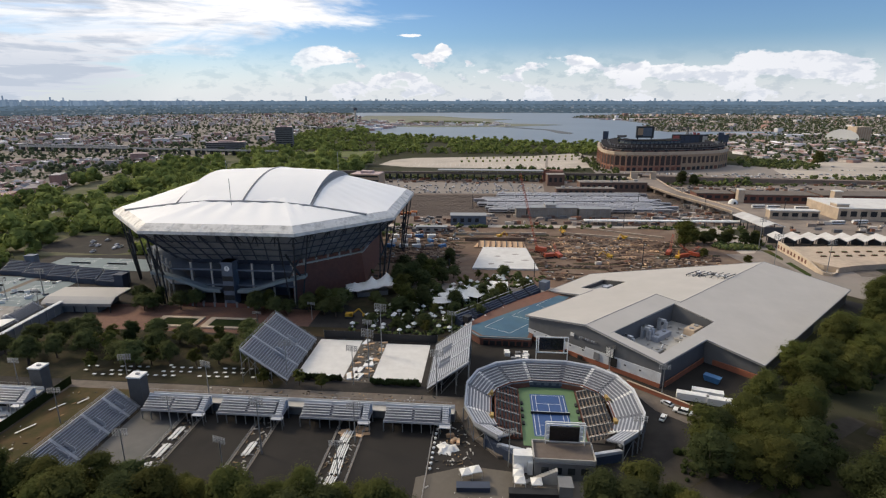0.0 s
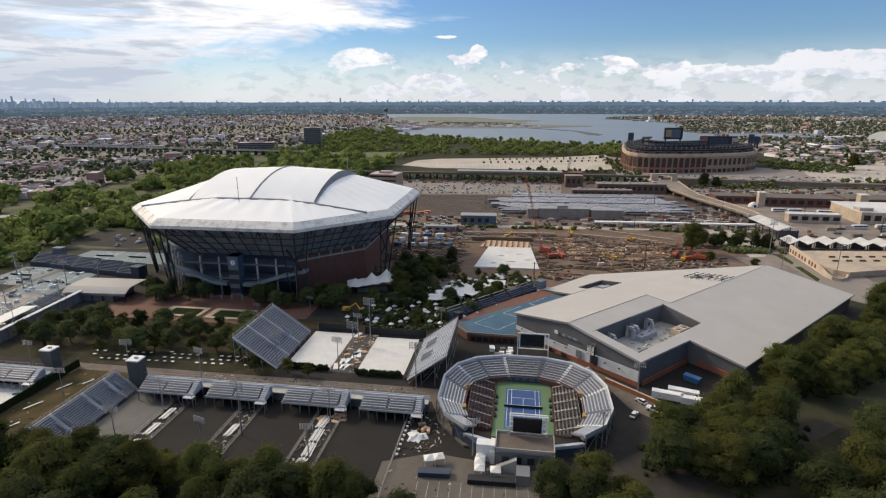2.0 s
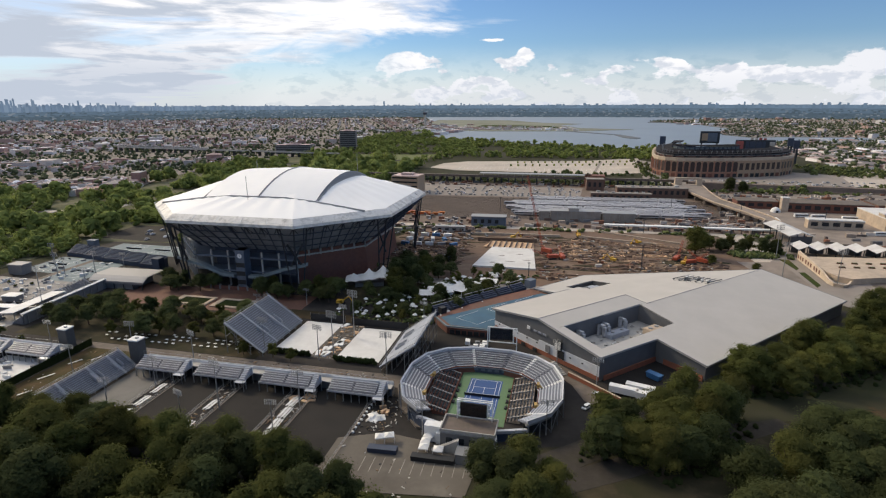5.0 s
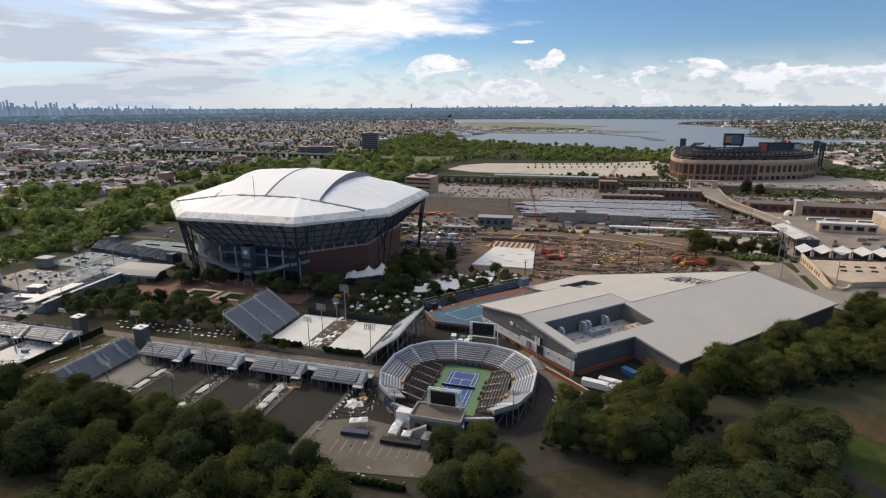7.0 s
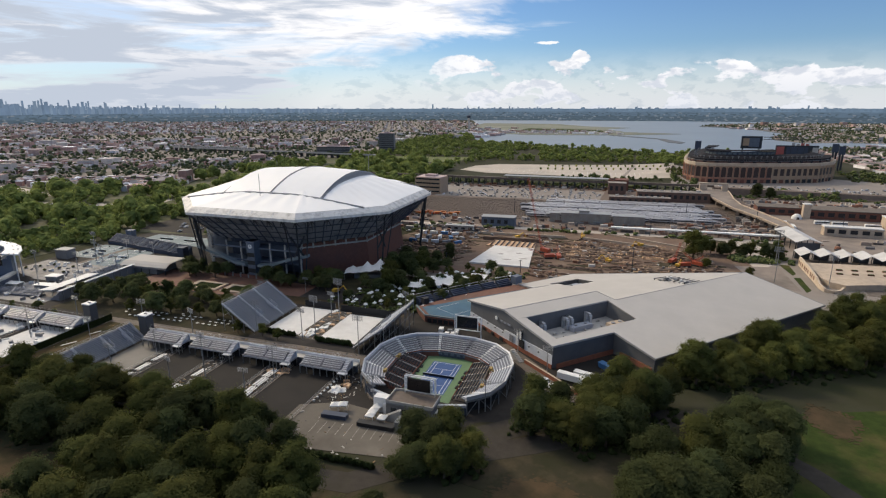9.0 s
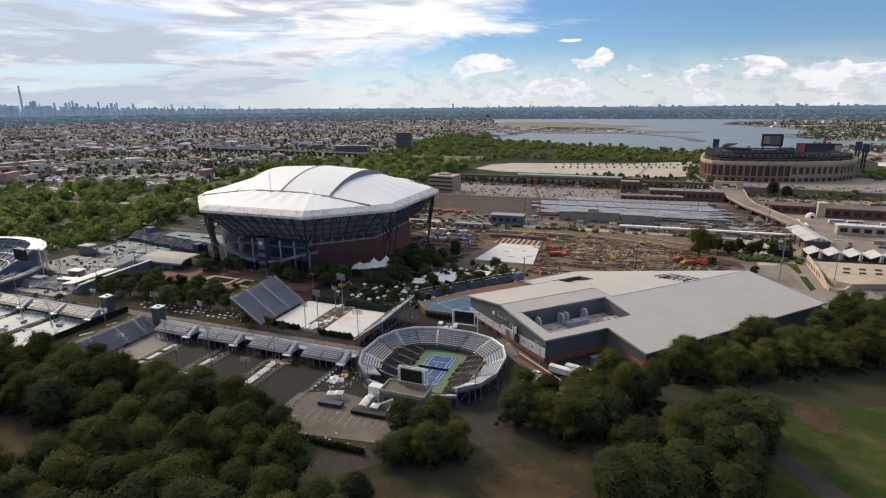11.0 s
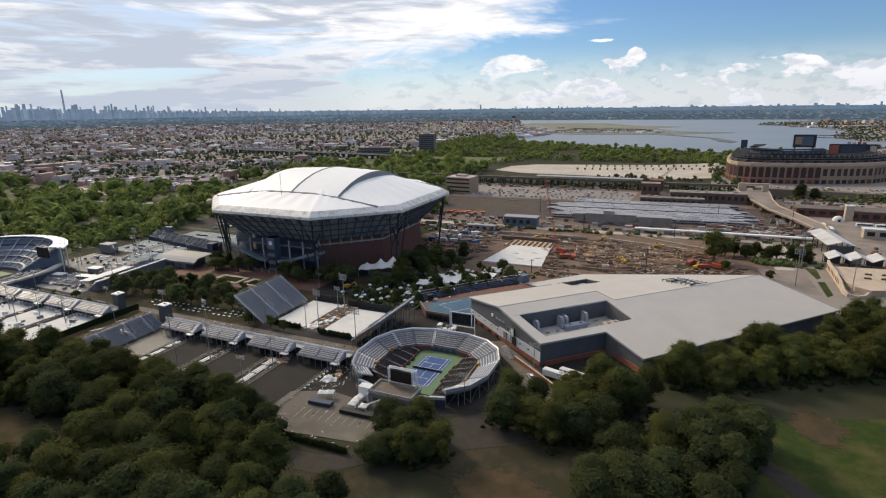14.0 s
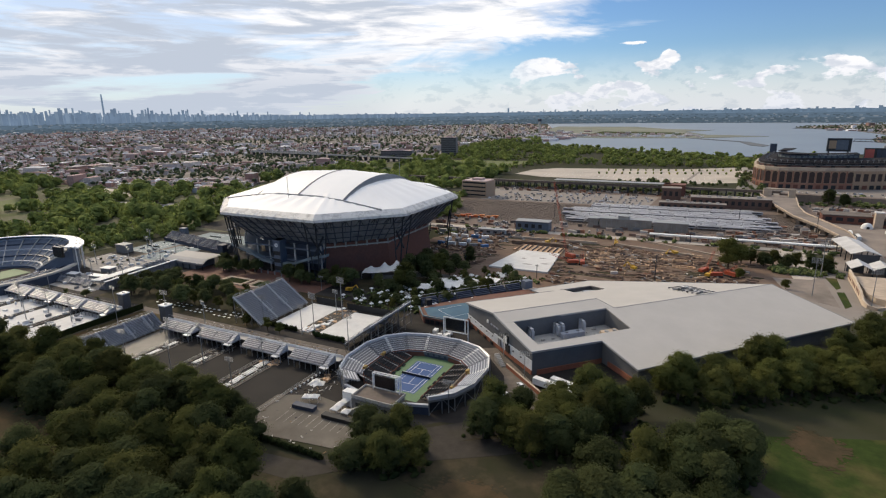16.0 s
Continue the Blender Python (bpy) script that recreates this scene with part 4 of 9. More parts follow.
def make_hall():
    root = thing("indoor_tennis_hall", HALL, "large indoor hall with folded pale grey roof, red base", "building")
    PITCH = 0.165

    def z_right(y):
        return 14.0 + PITCH * (y + 22)

    def z_front(y):
        return 15.65 - PITCH * (y + 12)

    def z_back(y):
        return 14.0 - PITCH * (y + 22)

    def slope(ring, plane):
        z = [plane(p[1]) for p in ring]
        return part("roof_panel", Build().prism(ring, [k - 0.7 for k in z], z), "membrane", root)
    W = [(86.3, -21.2), (133.0, -20.8), (133.3, -38.9), (88.3, -39.6)]      # the large roof well
    EAVE = [(79.0, 17.5), (80.6, -12), (83.3, -43.8), (115.3, -44.2), (117.0, -65.2), (236.5, -61.5), (231.5, -21.5), (170, 48), (128, 44.5), (128, 17.5)]
    slope([(80.6, -12), (134, -12), (134, 17.5), (79, 17.5)], z_front)
    slope([(80.6, -12), (81.2, -21), (134, -21), (134, -12)], z_right)
    slope([(134, -12), (134, -22), (136.8, -22)], z_right)
    slope([(81.2, -21), EAVE[2], W[3], W[0]], z_right)
    slope([W[3], EAVE[2], EAVE[3], W[2]], z_right)
    slope([W[1], W[2], EAVE[3], EAVE[4], EAVE[5], EAVE[6], (134, -21.9)], z_right)
    slope([(134, -21.9), (231.5, -21.5), (194.9, 19.8), (134, 19.8)], z_back)
    slope([(128, 17.5), (134, 17.5), (134, 19.8), (128, 19.8)], z_back)
    slope([(128, 19.8), (141, 19.8), (141, 33.2), (128, 33.2)], z_back)
    slope([(161.4, 19.8), (194.9, 19.8), (183.1, 33.2), (161.4, 33.2)], z_back)
    slope([(128, 33.2), (183.1, 33.2), (170, 48), (128, 44.5)], z_back)
    part("roof_step", Build().prism([(133.6, -12), (134.1, -12), (134.1, 17.4), (133.6, 17.4)], 5, [z_front(-12) - 0.1, z_front(-12) - 0.1, z_front(17.4) - 0.1, z_front(17.4) - 0.1]), "membrane", root)
    fold = Build()
    fold.tube((80.6, -12, z_front(-12)), (134, -12, z_front(-12)), 0.16, 6)
    fold.tube((134, -12, z_front(-12)), (136.8, -22, z_right(-22)), 0.16, 6)
    fold.tube((136.8, -22, 14.0), (231.5, -21.5, 14.05), 0.16, 6)
    for p, q, f in ((0, 1, z_front), (1, 2, z_right), (2, 3, z_right), (3, 4, z_right), (4, 5, z_right), (5, 6, z_right), (6, 7, z_back), (7, 8, z_back), (8, 9, z_back), (9, 0, z_front)):
        a, c = EAVE[p], EAVE[q]
        fold.tube((*a, f(a[1]) - 0.05), (*c, f(c[1]) - 0.05), 0.22, 6)
    part("roof_fold", fold, "seam", root, "grey flashing along the roof's folds and edges")
    # walls: grey cladding above, pale panels, red base
    ring = [(80.2, 16.5), (81.6, -12), (84.3, -42.8), (116.3, -43.2), (118.0, -64.2), (235.0, -60.6), (230.5, -21.5), (169.5, 47), (129, 43.5), (129, 17)]
    planes = [z_front, z_right, z_right, z_right, z_right, z_right, z_back, z_back, z_back, z_front]

    def wall(i, z0, z1, name, mat, out=0.0, label=""):
        p, q, f = Vector(ring[i]), Vector(ring[(i + 1) % len(ring)]), planes[i]
        d = (q - p).normalized()
        nrm = Vector((d.y, -d.x))
        hp, hq = min(z1, f(p.y) - 0.45), min(z1, f(q.y) - 0.45)
        o, n = nrm * out, nrm * (out - 0.5)
        b = Build().hexa([(*(p + o), z0), (*(p + n), z0), (*(q + n), z0), (*(q + o), z0)], [(*(p + o), hp), (*(p + n), hp), (*(q + n), hq), (*(q + o), hq)])
        return part(name, b, mat, root, label)
    for i in range(len(ring)):
        wall(i, 0, 99, "wall_upper", "clad_hall", 0.0, "dark grey metal upper wall")
    for i in (0, 1):
        wall(i, 1.8, 4.9 if i == 0 else 6.0, "wall_panel", "clad_white", 0.25, "pale grey wall panels")
        wall(i, 0, 1.8, "wall_base", "redbrick_bright", 0.45, "orange-red base wall")
    # pale panels seen on the long west front: louvre, doors, lights

    def on_wall(s, z, w, h, mat, name, proud=0.35, label=""):
        if s < 28.5:
            p = Vector(ring[0]).lerp(Vector(ring[1]), s / 28.5)
        else:
            p = Vector(ring[1]).lerp(Vector(ring[2]), (s - 28.5) / 31)
        b = Build().box(p.x - proud - 0.1, p.y, z, 0.35, w, h, 3 if s < 28.5 else 5)
        return part(name, b, mat, root, label)
    for k in range(6):
        on_wall(39.5, 5.8 + k * 0.62, 3.0, 0.34, "white", "louvre_slat", 0.7, "white louvre slat")
    on_wall(39.5, 5.5, 3.4, 4.2, "dark", "louvre_back", 0.45, "dark louvre opening")
    on_wall(41, 2.2, 3.2, 3.4, "dark", "door", 0.5, "dark service door")
    on_wall(34, 2.4, 2.4, 3.0, "clad_grey", "door", 0.5)
    for s in (6, 13, 20, 27):
        on_wall(s, 0.1, 2.2, 1.6, "dark", "door", 0.75, "dark doorway in the red base")
    for s in (4, 10, 16, 22, 28, 46, 52):
        on_wall(s, 4.3, 0.7, 0.45, "dark", "wall_light", 0.6)
    on_wall(22.5, 8.8, 1.6, 1.4, "white", "wall_sign", 0.4, "small white wall sign")
    # sign of pale blocks, unreadable
    for k in range(9):
        on_wall(26 + k * 0.9, 9.0, 0.55, 0.8, "clad_grey" if k % 3 == 2 else "seat_grey", "sign_bar", 0.4)
    st = Build()
    for k in range(8):
        st.box(76.5, -26 - k * 0.9, 0, 2.2, 0.9, 3.0 - k * 0.36, 3)
    part("stair", st, "concrete", root, "pale concrete stair along the wall")
    # roof well: floor, inner walls and machines
    well = part("roof_well", Build().prism([(85, -20.6), (133.8, -20.4), (134, -39.6), (87.5, -40.4)], 5.6, 6.0), "concrete", root, "sunken plant deck in the roof")
    for i in range(4):
        p, q = Vector(W[i]), Vector(W[(i + 1) % 4])
        o = Vector(((q - p).y, -(q - p).x)).normalized() * -0.4
        b = Build().hexa([(*p, 5.8), (*q, 5.8), (*(q + o), 5.8), (*(p + o), 5.8)], [(*p, z_right(p.y) - 0.3), (*q, z_right(q.y) - 0.3), (*(q + o), z_right(q.y) - 0.3), (*(p + o), z_right(p.y) - 0.3)])
        part("well_wall", b, "clad_hall", well, "dark grey wall of the roof well")

    def machine(name, x, y, sx, sy, h, mat, label):
        t = part(name, Build().box(x, y, 5.0, sx, sy, h).box(x, y, 5.0 + h, sx * 0.92, sy * 0.92, 0.15), mat, well, label)
        for k in (-0.25, 0.25):
            part("fan_housing", Build().tube((x + sx * k, y, 5.1 + h), (x + sx * k, y, 5.55 + h), min(sx, sy) * 0.22, 10), "seam", t)
        return t
    machine("air_handler", 127, -33.5, 8.0, 4.4, 3.6, "concrete_tan", "tan rooftop air handler")
    machine("air_handler", 112, -27, 11, 3.6, 3.0, "seat_grey", "long grey rooftop air handler")
    machine("air_handler", 95.5, -33.5, 9, 3.4, 2.6, "steel", "grey rooftop air handler")
    machine("chiller", 117, -34, 6.0, 3.2, 2.0, "concrete", "pale rooftop chiller")
    for x, y in ((93.5, -22.4), (106, -22.4), (108.5, -22.4), (119, -22.4)):
        b = Build().box(x, y, 6, 1.2, 1.2, 5.4).box(x, y - 1.2, 10.4, 1.2, 3.2, 1.0).box(x, y - 2.9, 6.4, 1.2, 1.2, 4.2)
        part("duct", b, "alu", well, "square steel air duct against the wall")
    for k in range(7):
        part("pipe", Build().tube((92 + k * 5.2, -37 + (k % 3) * 2.2, 6.4), (95.5 + k * 5.2, -36 + (k % 3) * 2.2, 6.4), 0.3, 6), "white", well)
    for k in range(5):
        part("condenser", Build().box(116 + k * 2.1, -36.8, 6.0, 1.5, 1.5, 1.5).tube((116 + k * 2.1, -36.8, 7.5), (116 + k * 2.1, -36.8, 7.7), 0.55, 8), "white", well, "small white condenser")
    rnd = random.Random(3)
    clutter = Build()
    for k in range(46):
        clutter.box(rnd.uniform(91, 130), rnd.uniform(-38, -24), 6.0, rnd.uniform(0.4, 1.4), rnd.uniform(0.4, 1.2), rnd.uniform(0.3, 0.9), rnd.uniform(0, 90))
    tagged(part("plant_clutter", clutter, "concrete", well), "small rooftop units and curbs", kind="stuff")
    # small well on the far slope
    sw = part("roof_well", Build().slab(140.6, 19.4, 161.8, 33.6, 2.0, 2.3), "concrete", root, "small sunken roof well")
    box = [(141, 19.8), (161.4, 19.8), (161.4, 33.2), (141, 33.2)]
    for i in range(4):
        p, q = Vector(box[i]), Vector(box[(i + 1) % 4])
        o = Vector(((q - p).y, -(q - p).x)).normalized() * 0.3
        part("well_wall", Build().hexa([(*p, 2.1), (*q, 2.1), (*(q + o), 2.1), (*(p + o), 2.1)], [(*p, z_back(p.y) - 0.2), (*q, z_back(q.y) - 0.2), (*(q + o), z_back(q.y) - 0.2), (*(p + o), z_back(p.y) - 0.2)]), "clad_dark", sw)
    part("air_handler", Build().slab(152, 25, 156, 28, 2.3, 4.6).slab(157, 26, 159.5, 28, 2.3, 4.0), "seat_grey", sw)
    part("duct", Build().slab(147, 28, 151, 29.2, 2.3, 3.6).slab(150, 24, 151, 28, 2.3, 3.4), "alu", sw)
    # low open frame with pipes and vents on the far slope, up against the ridge
    bed_ring = [(184.2, -0.4), (197.4, 0.6), (194.6, -21.2), (184.6, -21.2)]
    zb = [z_back(p[1]) for p in bed_ring]
    vents = part("vent_bed", Build().prism(bed_ring, [z - 0.2 for z in zb], [z + 0.06 for z in zb]), "membrane", root, "curbed roof bed with pipes and vents")
    rv = random.Random(9)
    for k in range(34):
        u, v = rv.uniform(0.08, 0.92), rv.uniform(0.04, 0.96)
        x, y = 184.5 + u * (12.5 - 2.4 * v), -0.6 - v * 20.2
        part("roof_vent", Build().box(x, y, z_back(y), rv.uniform(0.6, 2.2), rv.uniform(0.5, 1.4), rv.uniform(0.4, 1.3), rv.uniform(-8, 8)), ("concrete", "clad_dark", "steel", "white")[k % 4], vents, "small roof vent")
    for k in range(7):
        y0 = -1 - k * 3.2
        part("roof_pipe", Build().tube((184.8, y0, z_back(y0) + 0.9), (196.4 - k * 0.3, y0 - 1.5, z_back(y0 - 1.5) + 0.9), 0.22, 5).tube((185.5, y0, z_back(y0)), (185.5, y0, z_back(y0) + 0.9), 0.18, 5), "clad_grey" if k % 2 else "steel_dark", vents, "dark roof pipe on stands")
    # goods yard in the corner of the hall: red wall, trailers, skip
    yard = Build().slab(84, -68, 117.5, -43.6, 0.06, 0.12)
    part("yard_floor", yard, "court_dark", root, "dark goods yard")
    part("yard_wall", Build().slab(116.6, -64, 117.1, -43.6, 0, 2.4).slab(86, -43.9, 116, -43.5, 0, 2.2), "redbrick_bright", root, "red base wall of the goods yard")


make_hall()

# ---------------------------------------------------------------- small round stadium with the blue court
def court_lines(b, x0, y0, z, w=10.97, l=23.77, t=0.09):
    """Lines of a tennis court centred at x0, y0, long side along y."""
    def bar(xa, ya, xb, yb):
        b.slab(x0 + min(xa, xb) - t / 2, y0 + min(ya, yb) - t / 2, x0 + max(xa, xb) + t / 2, y0 + max(ya, yb) + t / 2, z, z + 0.012)
    hw, hl, sw, sv = w / 2, l / 2, 8.23 / 2, 6.40
    for s in (-1, 1):
        bar(s * hw, -hl, s * hw, hl)
        bar(s * sw, -hl, s * sw, hl)
        bar(-hw, s * hl, hw, s * hl)
        bar(-sw, s * sv, sw, s * sv)
    bar(0, -sv, 0, sv)
    return b


def make_net(x, y, z, parent):
    nt = part("net", Build().slab(x - 6.4, y - 0.03, x + 6.4, y + 0.03, z, z + 0.95), "dark", parent, "dark tennis net")
    part("net_tape", Build().slab(x - 6.4, y - 0.05, x + 6.4, y + 0.05, z + 0.95, z + 1.05), "line", nt)
    for s in (-1, 1):
        part("net_post", Build().tube((x + s * 6.4, y, z), (x + s * 6.4, y, z + 1.1), 0.08, 6), "dark", nt)


def make_small_stadium():
    root = thing("small_stadium", at(48.5, 8.5), "small round tennis stadium of pale aluminium bleachers", "stadium")
    part("court_apron", Build().slab(-9.8, -17.5, 9.8, 17.5, 0.06, 0.14), "court_green", root, "green acrylic court surround")
    part("court_surface", Build().slab(-6.1, -12.5, 6.1, 12.5, 0.14, 0.16), "court_blue", root, "blue acrylic tennis court")
    part("court_marking", court_lines(Build(), 0, 0, 0.16, t=0.14), "line", root, "white court lines")
    make_net(0, 0, 0.16, root)

    RX, RY, NSEG = 29.0, 26.8, 16

    def ring_pt(k, rr, n=NSEG):
        """A point on the rounded outline, rr inwards from the rim."""
        a = 2 * math.pi * (k + 0.5) / n
        e = 0.80
        c, s = math.cos(a), math.sin(a)
        x = math.copysign(abs(c) ** e, c) * (RX - rr)
        y = math.copysign(abs(s) ** e, s) * (RY - rr)
        return Vector((x, y))
    # segments of bleachers: seven rows each; the gap at the near side holds the press box
    ROWS, DEPTH = 8, 1.05
    for k in range(NSEG):
        mid = ring_pt(k + 0.5, 0)
        if mid.y < -20 and abs(mid.x) < 14:
            a, c, ai, ci = ring_pt(k, 0.3), ring_pt(k + 1, 0.3), ring_pt(k, 1.1), ring_pt(k + 1, 1.1)
            low = part("low_wall", Build().hexa([(*a, 0), (*c, 0), (*ci, 0), (*ai, 0)], [(*a, 3.0), (*c, 3.0), (*ci, 3.0), (*ai, 3.0)]), "navy", root, "navy wall closing the near end")
            part("wall_cap", Build().hexa([(*(a * 1.01), 3.0), (*(c * 1.01), 3.0), (*(ci * 0.99), 3.0), (*(ai * 0.99), 3.0)], [(*(a * 1.01), 4.0), (*(c * 1.01), 4.0), (*(ci * 0.99), 3.8), (*(ai * 0.99), 3.8)]), "alu", low, "pale wall cap")
            continue
        low_end = 2.6 if mid.y > -14 else 4.2
        seg = part("bleacher_section", Build().hexa([(*ring_pt(k, 0.8), 4.4), (*ring_pt(k, 2.0), 4.4), (*ring_pt(k + 1, 2.0), 4.4), (*ring_pt(k + 1, 0.8), 4.4)], [(*ring_pt(k, 0.8), 5.2), (*ring_pt(k, 2.0), 5.0), (*ring_pt(k + 1, 2.0), 5.0), (*ring_pt(k + 1, 0.8), 5.2)]), "steel", root, "bleacher section with stepped aluminium treads")
        for r in range(ROWS):
            steps, seats = Build(), Build()
            r0, r1 = 0.8 + r * DEPTH, 0.8 + (r + 1) * DEPTH
            z = 6.1 - r * 0.46
            if z < low_end:
                break
            a0, b0, a1, b1 = ring_pt(k, r0), ring_pt(k + 1, r0), ring_pt(k, r1), ring_pt(k + 1, r1)
            steps.hexa([(*a0, z - 0.75), (*a1, z - 0.75), (*b1, z - 0.75), (*b0, z - 0.75)], [(*a0, z - 0.42), (*a1, z - 0.42), (*b1, z - 0.42), (*b0, z - 0.42)])
            s0, s1 = a0.lerp(a1, 0.05), a0.lerp(a1, 0.42)
            t0, t1 = b0.lerp(b1, 0.05), b0.lerp(b1, 0.42)
            e = 0.07
            s0, t0 = s0.lerp(t0, e), t0.lerp(s0, e)
            s1, t1 = s1.lerp(t1, e), t1.lerp(s1, e)
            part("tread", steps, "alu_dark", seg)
            seats.hexa([(*s0, z - 0.06), (*s1, z - 0.06), (*t1, z - 0.06), (*t0, z - 0.06)], [(*s0, z), (*s1, z), (*t1, z), (*t0, z)])
            part("bench", seats, "alu", seg, "pale aluminium bench")
        # rim rail and outer skirt
        a, c = ring_pt(k, 0.2), ring_pt(k + 1, 0.2)
        ai, ci = ring_pt(k, 0.75), ring_pt(k + 1, 0.75)
        rim = Build().hexa([(*a, 5.6), (*c, 5.6), (*ci, 5.6), (*ai, 5.6)], [(*a, 7.0), (*c, 7.0), (*ci, 6.7), (*ai, 6.7)])
        part("rim_wall", rim, "alu", seg, "pale rim wall")
        ao, co = ring_pt(k, -0.1), ring_pt(k + 1, -0.1)
        sk = Build()
        sk.beam((*ao, 0), (*ao, 5.8), 0.3)
        m2 = ao.lerp(co, 0.5)
        sk.beam((*m2, 0), (*m2, 5.8), 0.3)
        sk.beam((*ao, 0.3), (*m2, 5.6), 0.15).beam((*m2, 5.6), (*co, 0.3), 0.15)
        part("frame", sk, "clad_grey", seg, "steel supporting frame")
        inn, cin = ring_pt(k, 2.4), ring_pt(k + 1, 2.4)
        # Dark sheet added where the space below the benches lies in shade.
        back = Build().hexa([(*inn, 0), (*cin, 0), (*(cin * 0.99), 0), (*(inn * 0.99), 0)], [(*inn, 4.9), (*cin, 4.9), (*(cin * 0.99), 4.9), (*(inn * 0.99), 4.9)])
        part("under_wall", back, "dark", seg, "dark sheet standing for the shade below the benches")
        # aisle stairs between sections
        if k % 2 == 0:
            st = Build()
            nrm = (ring_pt(k, 0) - ring_pt(k, 6))
            sd = Vector((-nrm.y, nrm.x)).normalized() * 0.55
            rows = []
            for r in range(9):
                p, q = ring_pt(k, 0.8 + r * 0.95), ring_pt(k, 0.8 + (r + 1) * 0.95)
                z = 6.0 - r * 0.44
                if z < low_end - 0.3:
                    break
                rows += [[(*(p + sd * s), z - h) for s, h in ((-1, 0.4), (-1, 0), (1, 0), (1, 0.4))], [(*(q + sd * s), z - h) for s, h in ((-1, 0.4), (-1, 0), (1, 0), (1, 0.4))]]
            st.sheet(rows)
            part("aisle_stair", st, "white", seg, "pale aisle stair")
    # low wall between benches and the court-side seats
    for k in range(NSEG):
        if ring_pt(k + 0.5, 0).y < -20:
            continue
        a, c = ring_pt(k, 8.6), ring_pt(k + 1, 8.6)
        wall = Build().hexa([(*a, 0), (*c, 0), (*(c * 0.985), 0), (*(a * 0.985), 0)], [(*a, 2.9), (*c, 2.9), (*(c * 0.985), 2.9), (*(a * 0.985), 2.9)])
        part("inner_wall", wall, "brick", root, "dull red wall below the benches")
    part("back_wall", Build().slab(-10, 17.6, 10, 18.1, 0, 2.8), "navy", root, "navy windscreen at the court's end")
    for i in range(7):
        part("banner_mark", Build().slab(-8.6 + i * 2.7, 17.5, -7.0 + i * 2.7, 17.59, 1.0, 1.9), "navy_light", root)
    # blocks of dark court-side seats, rows along the court
    for side in (-1, 1):
        blk = part("seat_tier", Build().slab(side * 10.1 - 0.1, -14.5, side * 10.1 + 0.1, 14.5, 0.1, 0.95), "brick", root, "stepped court-side terrace with rows of dark seats")
        for r in range(7):
            x0, x1 = side * (10.4 + r * 1.15), side * (10.4 + (r + 1) * 1.15)
            ln = 14.5 - max(0, r - 3) * 1.3
            part("terrace_step", Build().slab(min(x0, x1), -ln, max(x0, x1), ln, 0.1, 0.5 + r * 0.34), "concrete_tan" if side > 0 else "brick", blk, "terrace step")
        for r in range(7):
            x = side * (10.85 + r * 1.15)
            ln = 14.2 - max(0, r - 3) * 1.3
            row = Build()
            y = -ln
            while y < ln:
                if int((y + 40) / 0.62) % 9:
                    row.box(x, y, 0.5 + r * 0.34, 0.5, 0.5, 0.42).box(x + side * 0.25, y, 0.9 + r * 0.34, 0.1, 0.5, 0.5)
                y += 0.62
            tagged(part("seat_bank", row, "steel_dark", blk, "row of dark folding seats"), kind="stuff")
        for j in range(6):
            part("seat_aisle", Build().hexa([(side * 10.4, -13 + j * 5.4, 0.62), (side * 18.0, -13 + j * 5.4, 2.7), (side * 18.0, -12.5 + j * 5.4, 2.7), (side * 10.4, -12.5 + j * 5.4, 0.62)], [(side * 10.4, -13 + j * 5.4, 0.9), (side * 18.0, -13 + j * 5.4, 3.0), (side * 18.0, -12.5 + j * 5.4, 3.0), (side * 10.4, -12.5 + j * 5.4, 0.9)]), "concrete", blk)
        for yy in (-7, 7):
            part("entry_box", Build().box(side * 20.0, yy, 0, 1.8, 2.4, 3.0).box(side * 19.4, yy, 3.0, 1.0, 2.0, 0.9), "ochre", blk, "ochre-painted entry")
        for j in range(4):
            part("umpire_bench", Build().box(side * 9.2, -6 + j * 4, 0.14, 0.8, 1.8, 0.5).box(side * 9.5, -6 + j * 4, 0.6, 0.1, 1.8, 0.5), "dark", blk)
    # press box at the near end, with the big screen on its roof
    box = part("press_box", Build().slab(-7.8, -32.5, 8.6, -23.5, 0.0, 5.4), "clad_hall", root, "dark grey press box")
    part("press_roof", Build().slab(-8.0, -31.8, 8.8, -23.2, 5.4, 5.7), "rail", box, "dark brown flat roof")
    for a in ((-8.1, -31.9, 8.9, -31.6), (-8.1, -23.4, 8.9, -23.1), (-8.1, -31.9, -7.8, -23.1), (8.6, -31.9, 8.9, -23.1)):
        part("parapet", Build().slab(*a, 5.4, 6.4), "concrete", box, "pale parapet")
    for i in range(4):
        part("window", Build().slab(-6 + i * 3.6, -32.62, -4 + i * 3.6, -32.48, 2.2, 4.2), "glass", box, "dark press-box window")
    line = [(-1.8, 0)]
    for i in range(12):
        line += [(-1.8 - i * 0.7, 4.6 - i * 0.38), (-2.5 - i * 0.7, 4.6 - i * 0.38)]
    stair = Build().profile(line + [(-10.2, 0)], 1, -34.6, -33.2)
    part("outside_stair", stair, "concrete", box, "pale outside stair")
    scr = part("scoreboard", Build().slab(-3.2, -24.2, 5.2, -23.6, 6.9, 11.4), "screen", root, "black switched-off screen in a white frame")
    fr = Build()
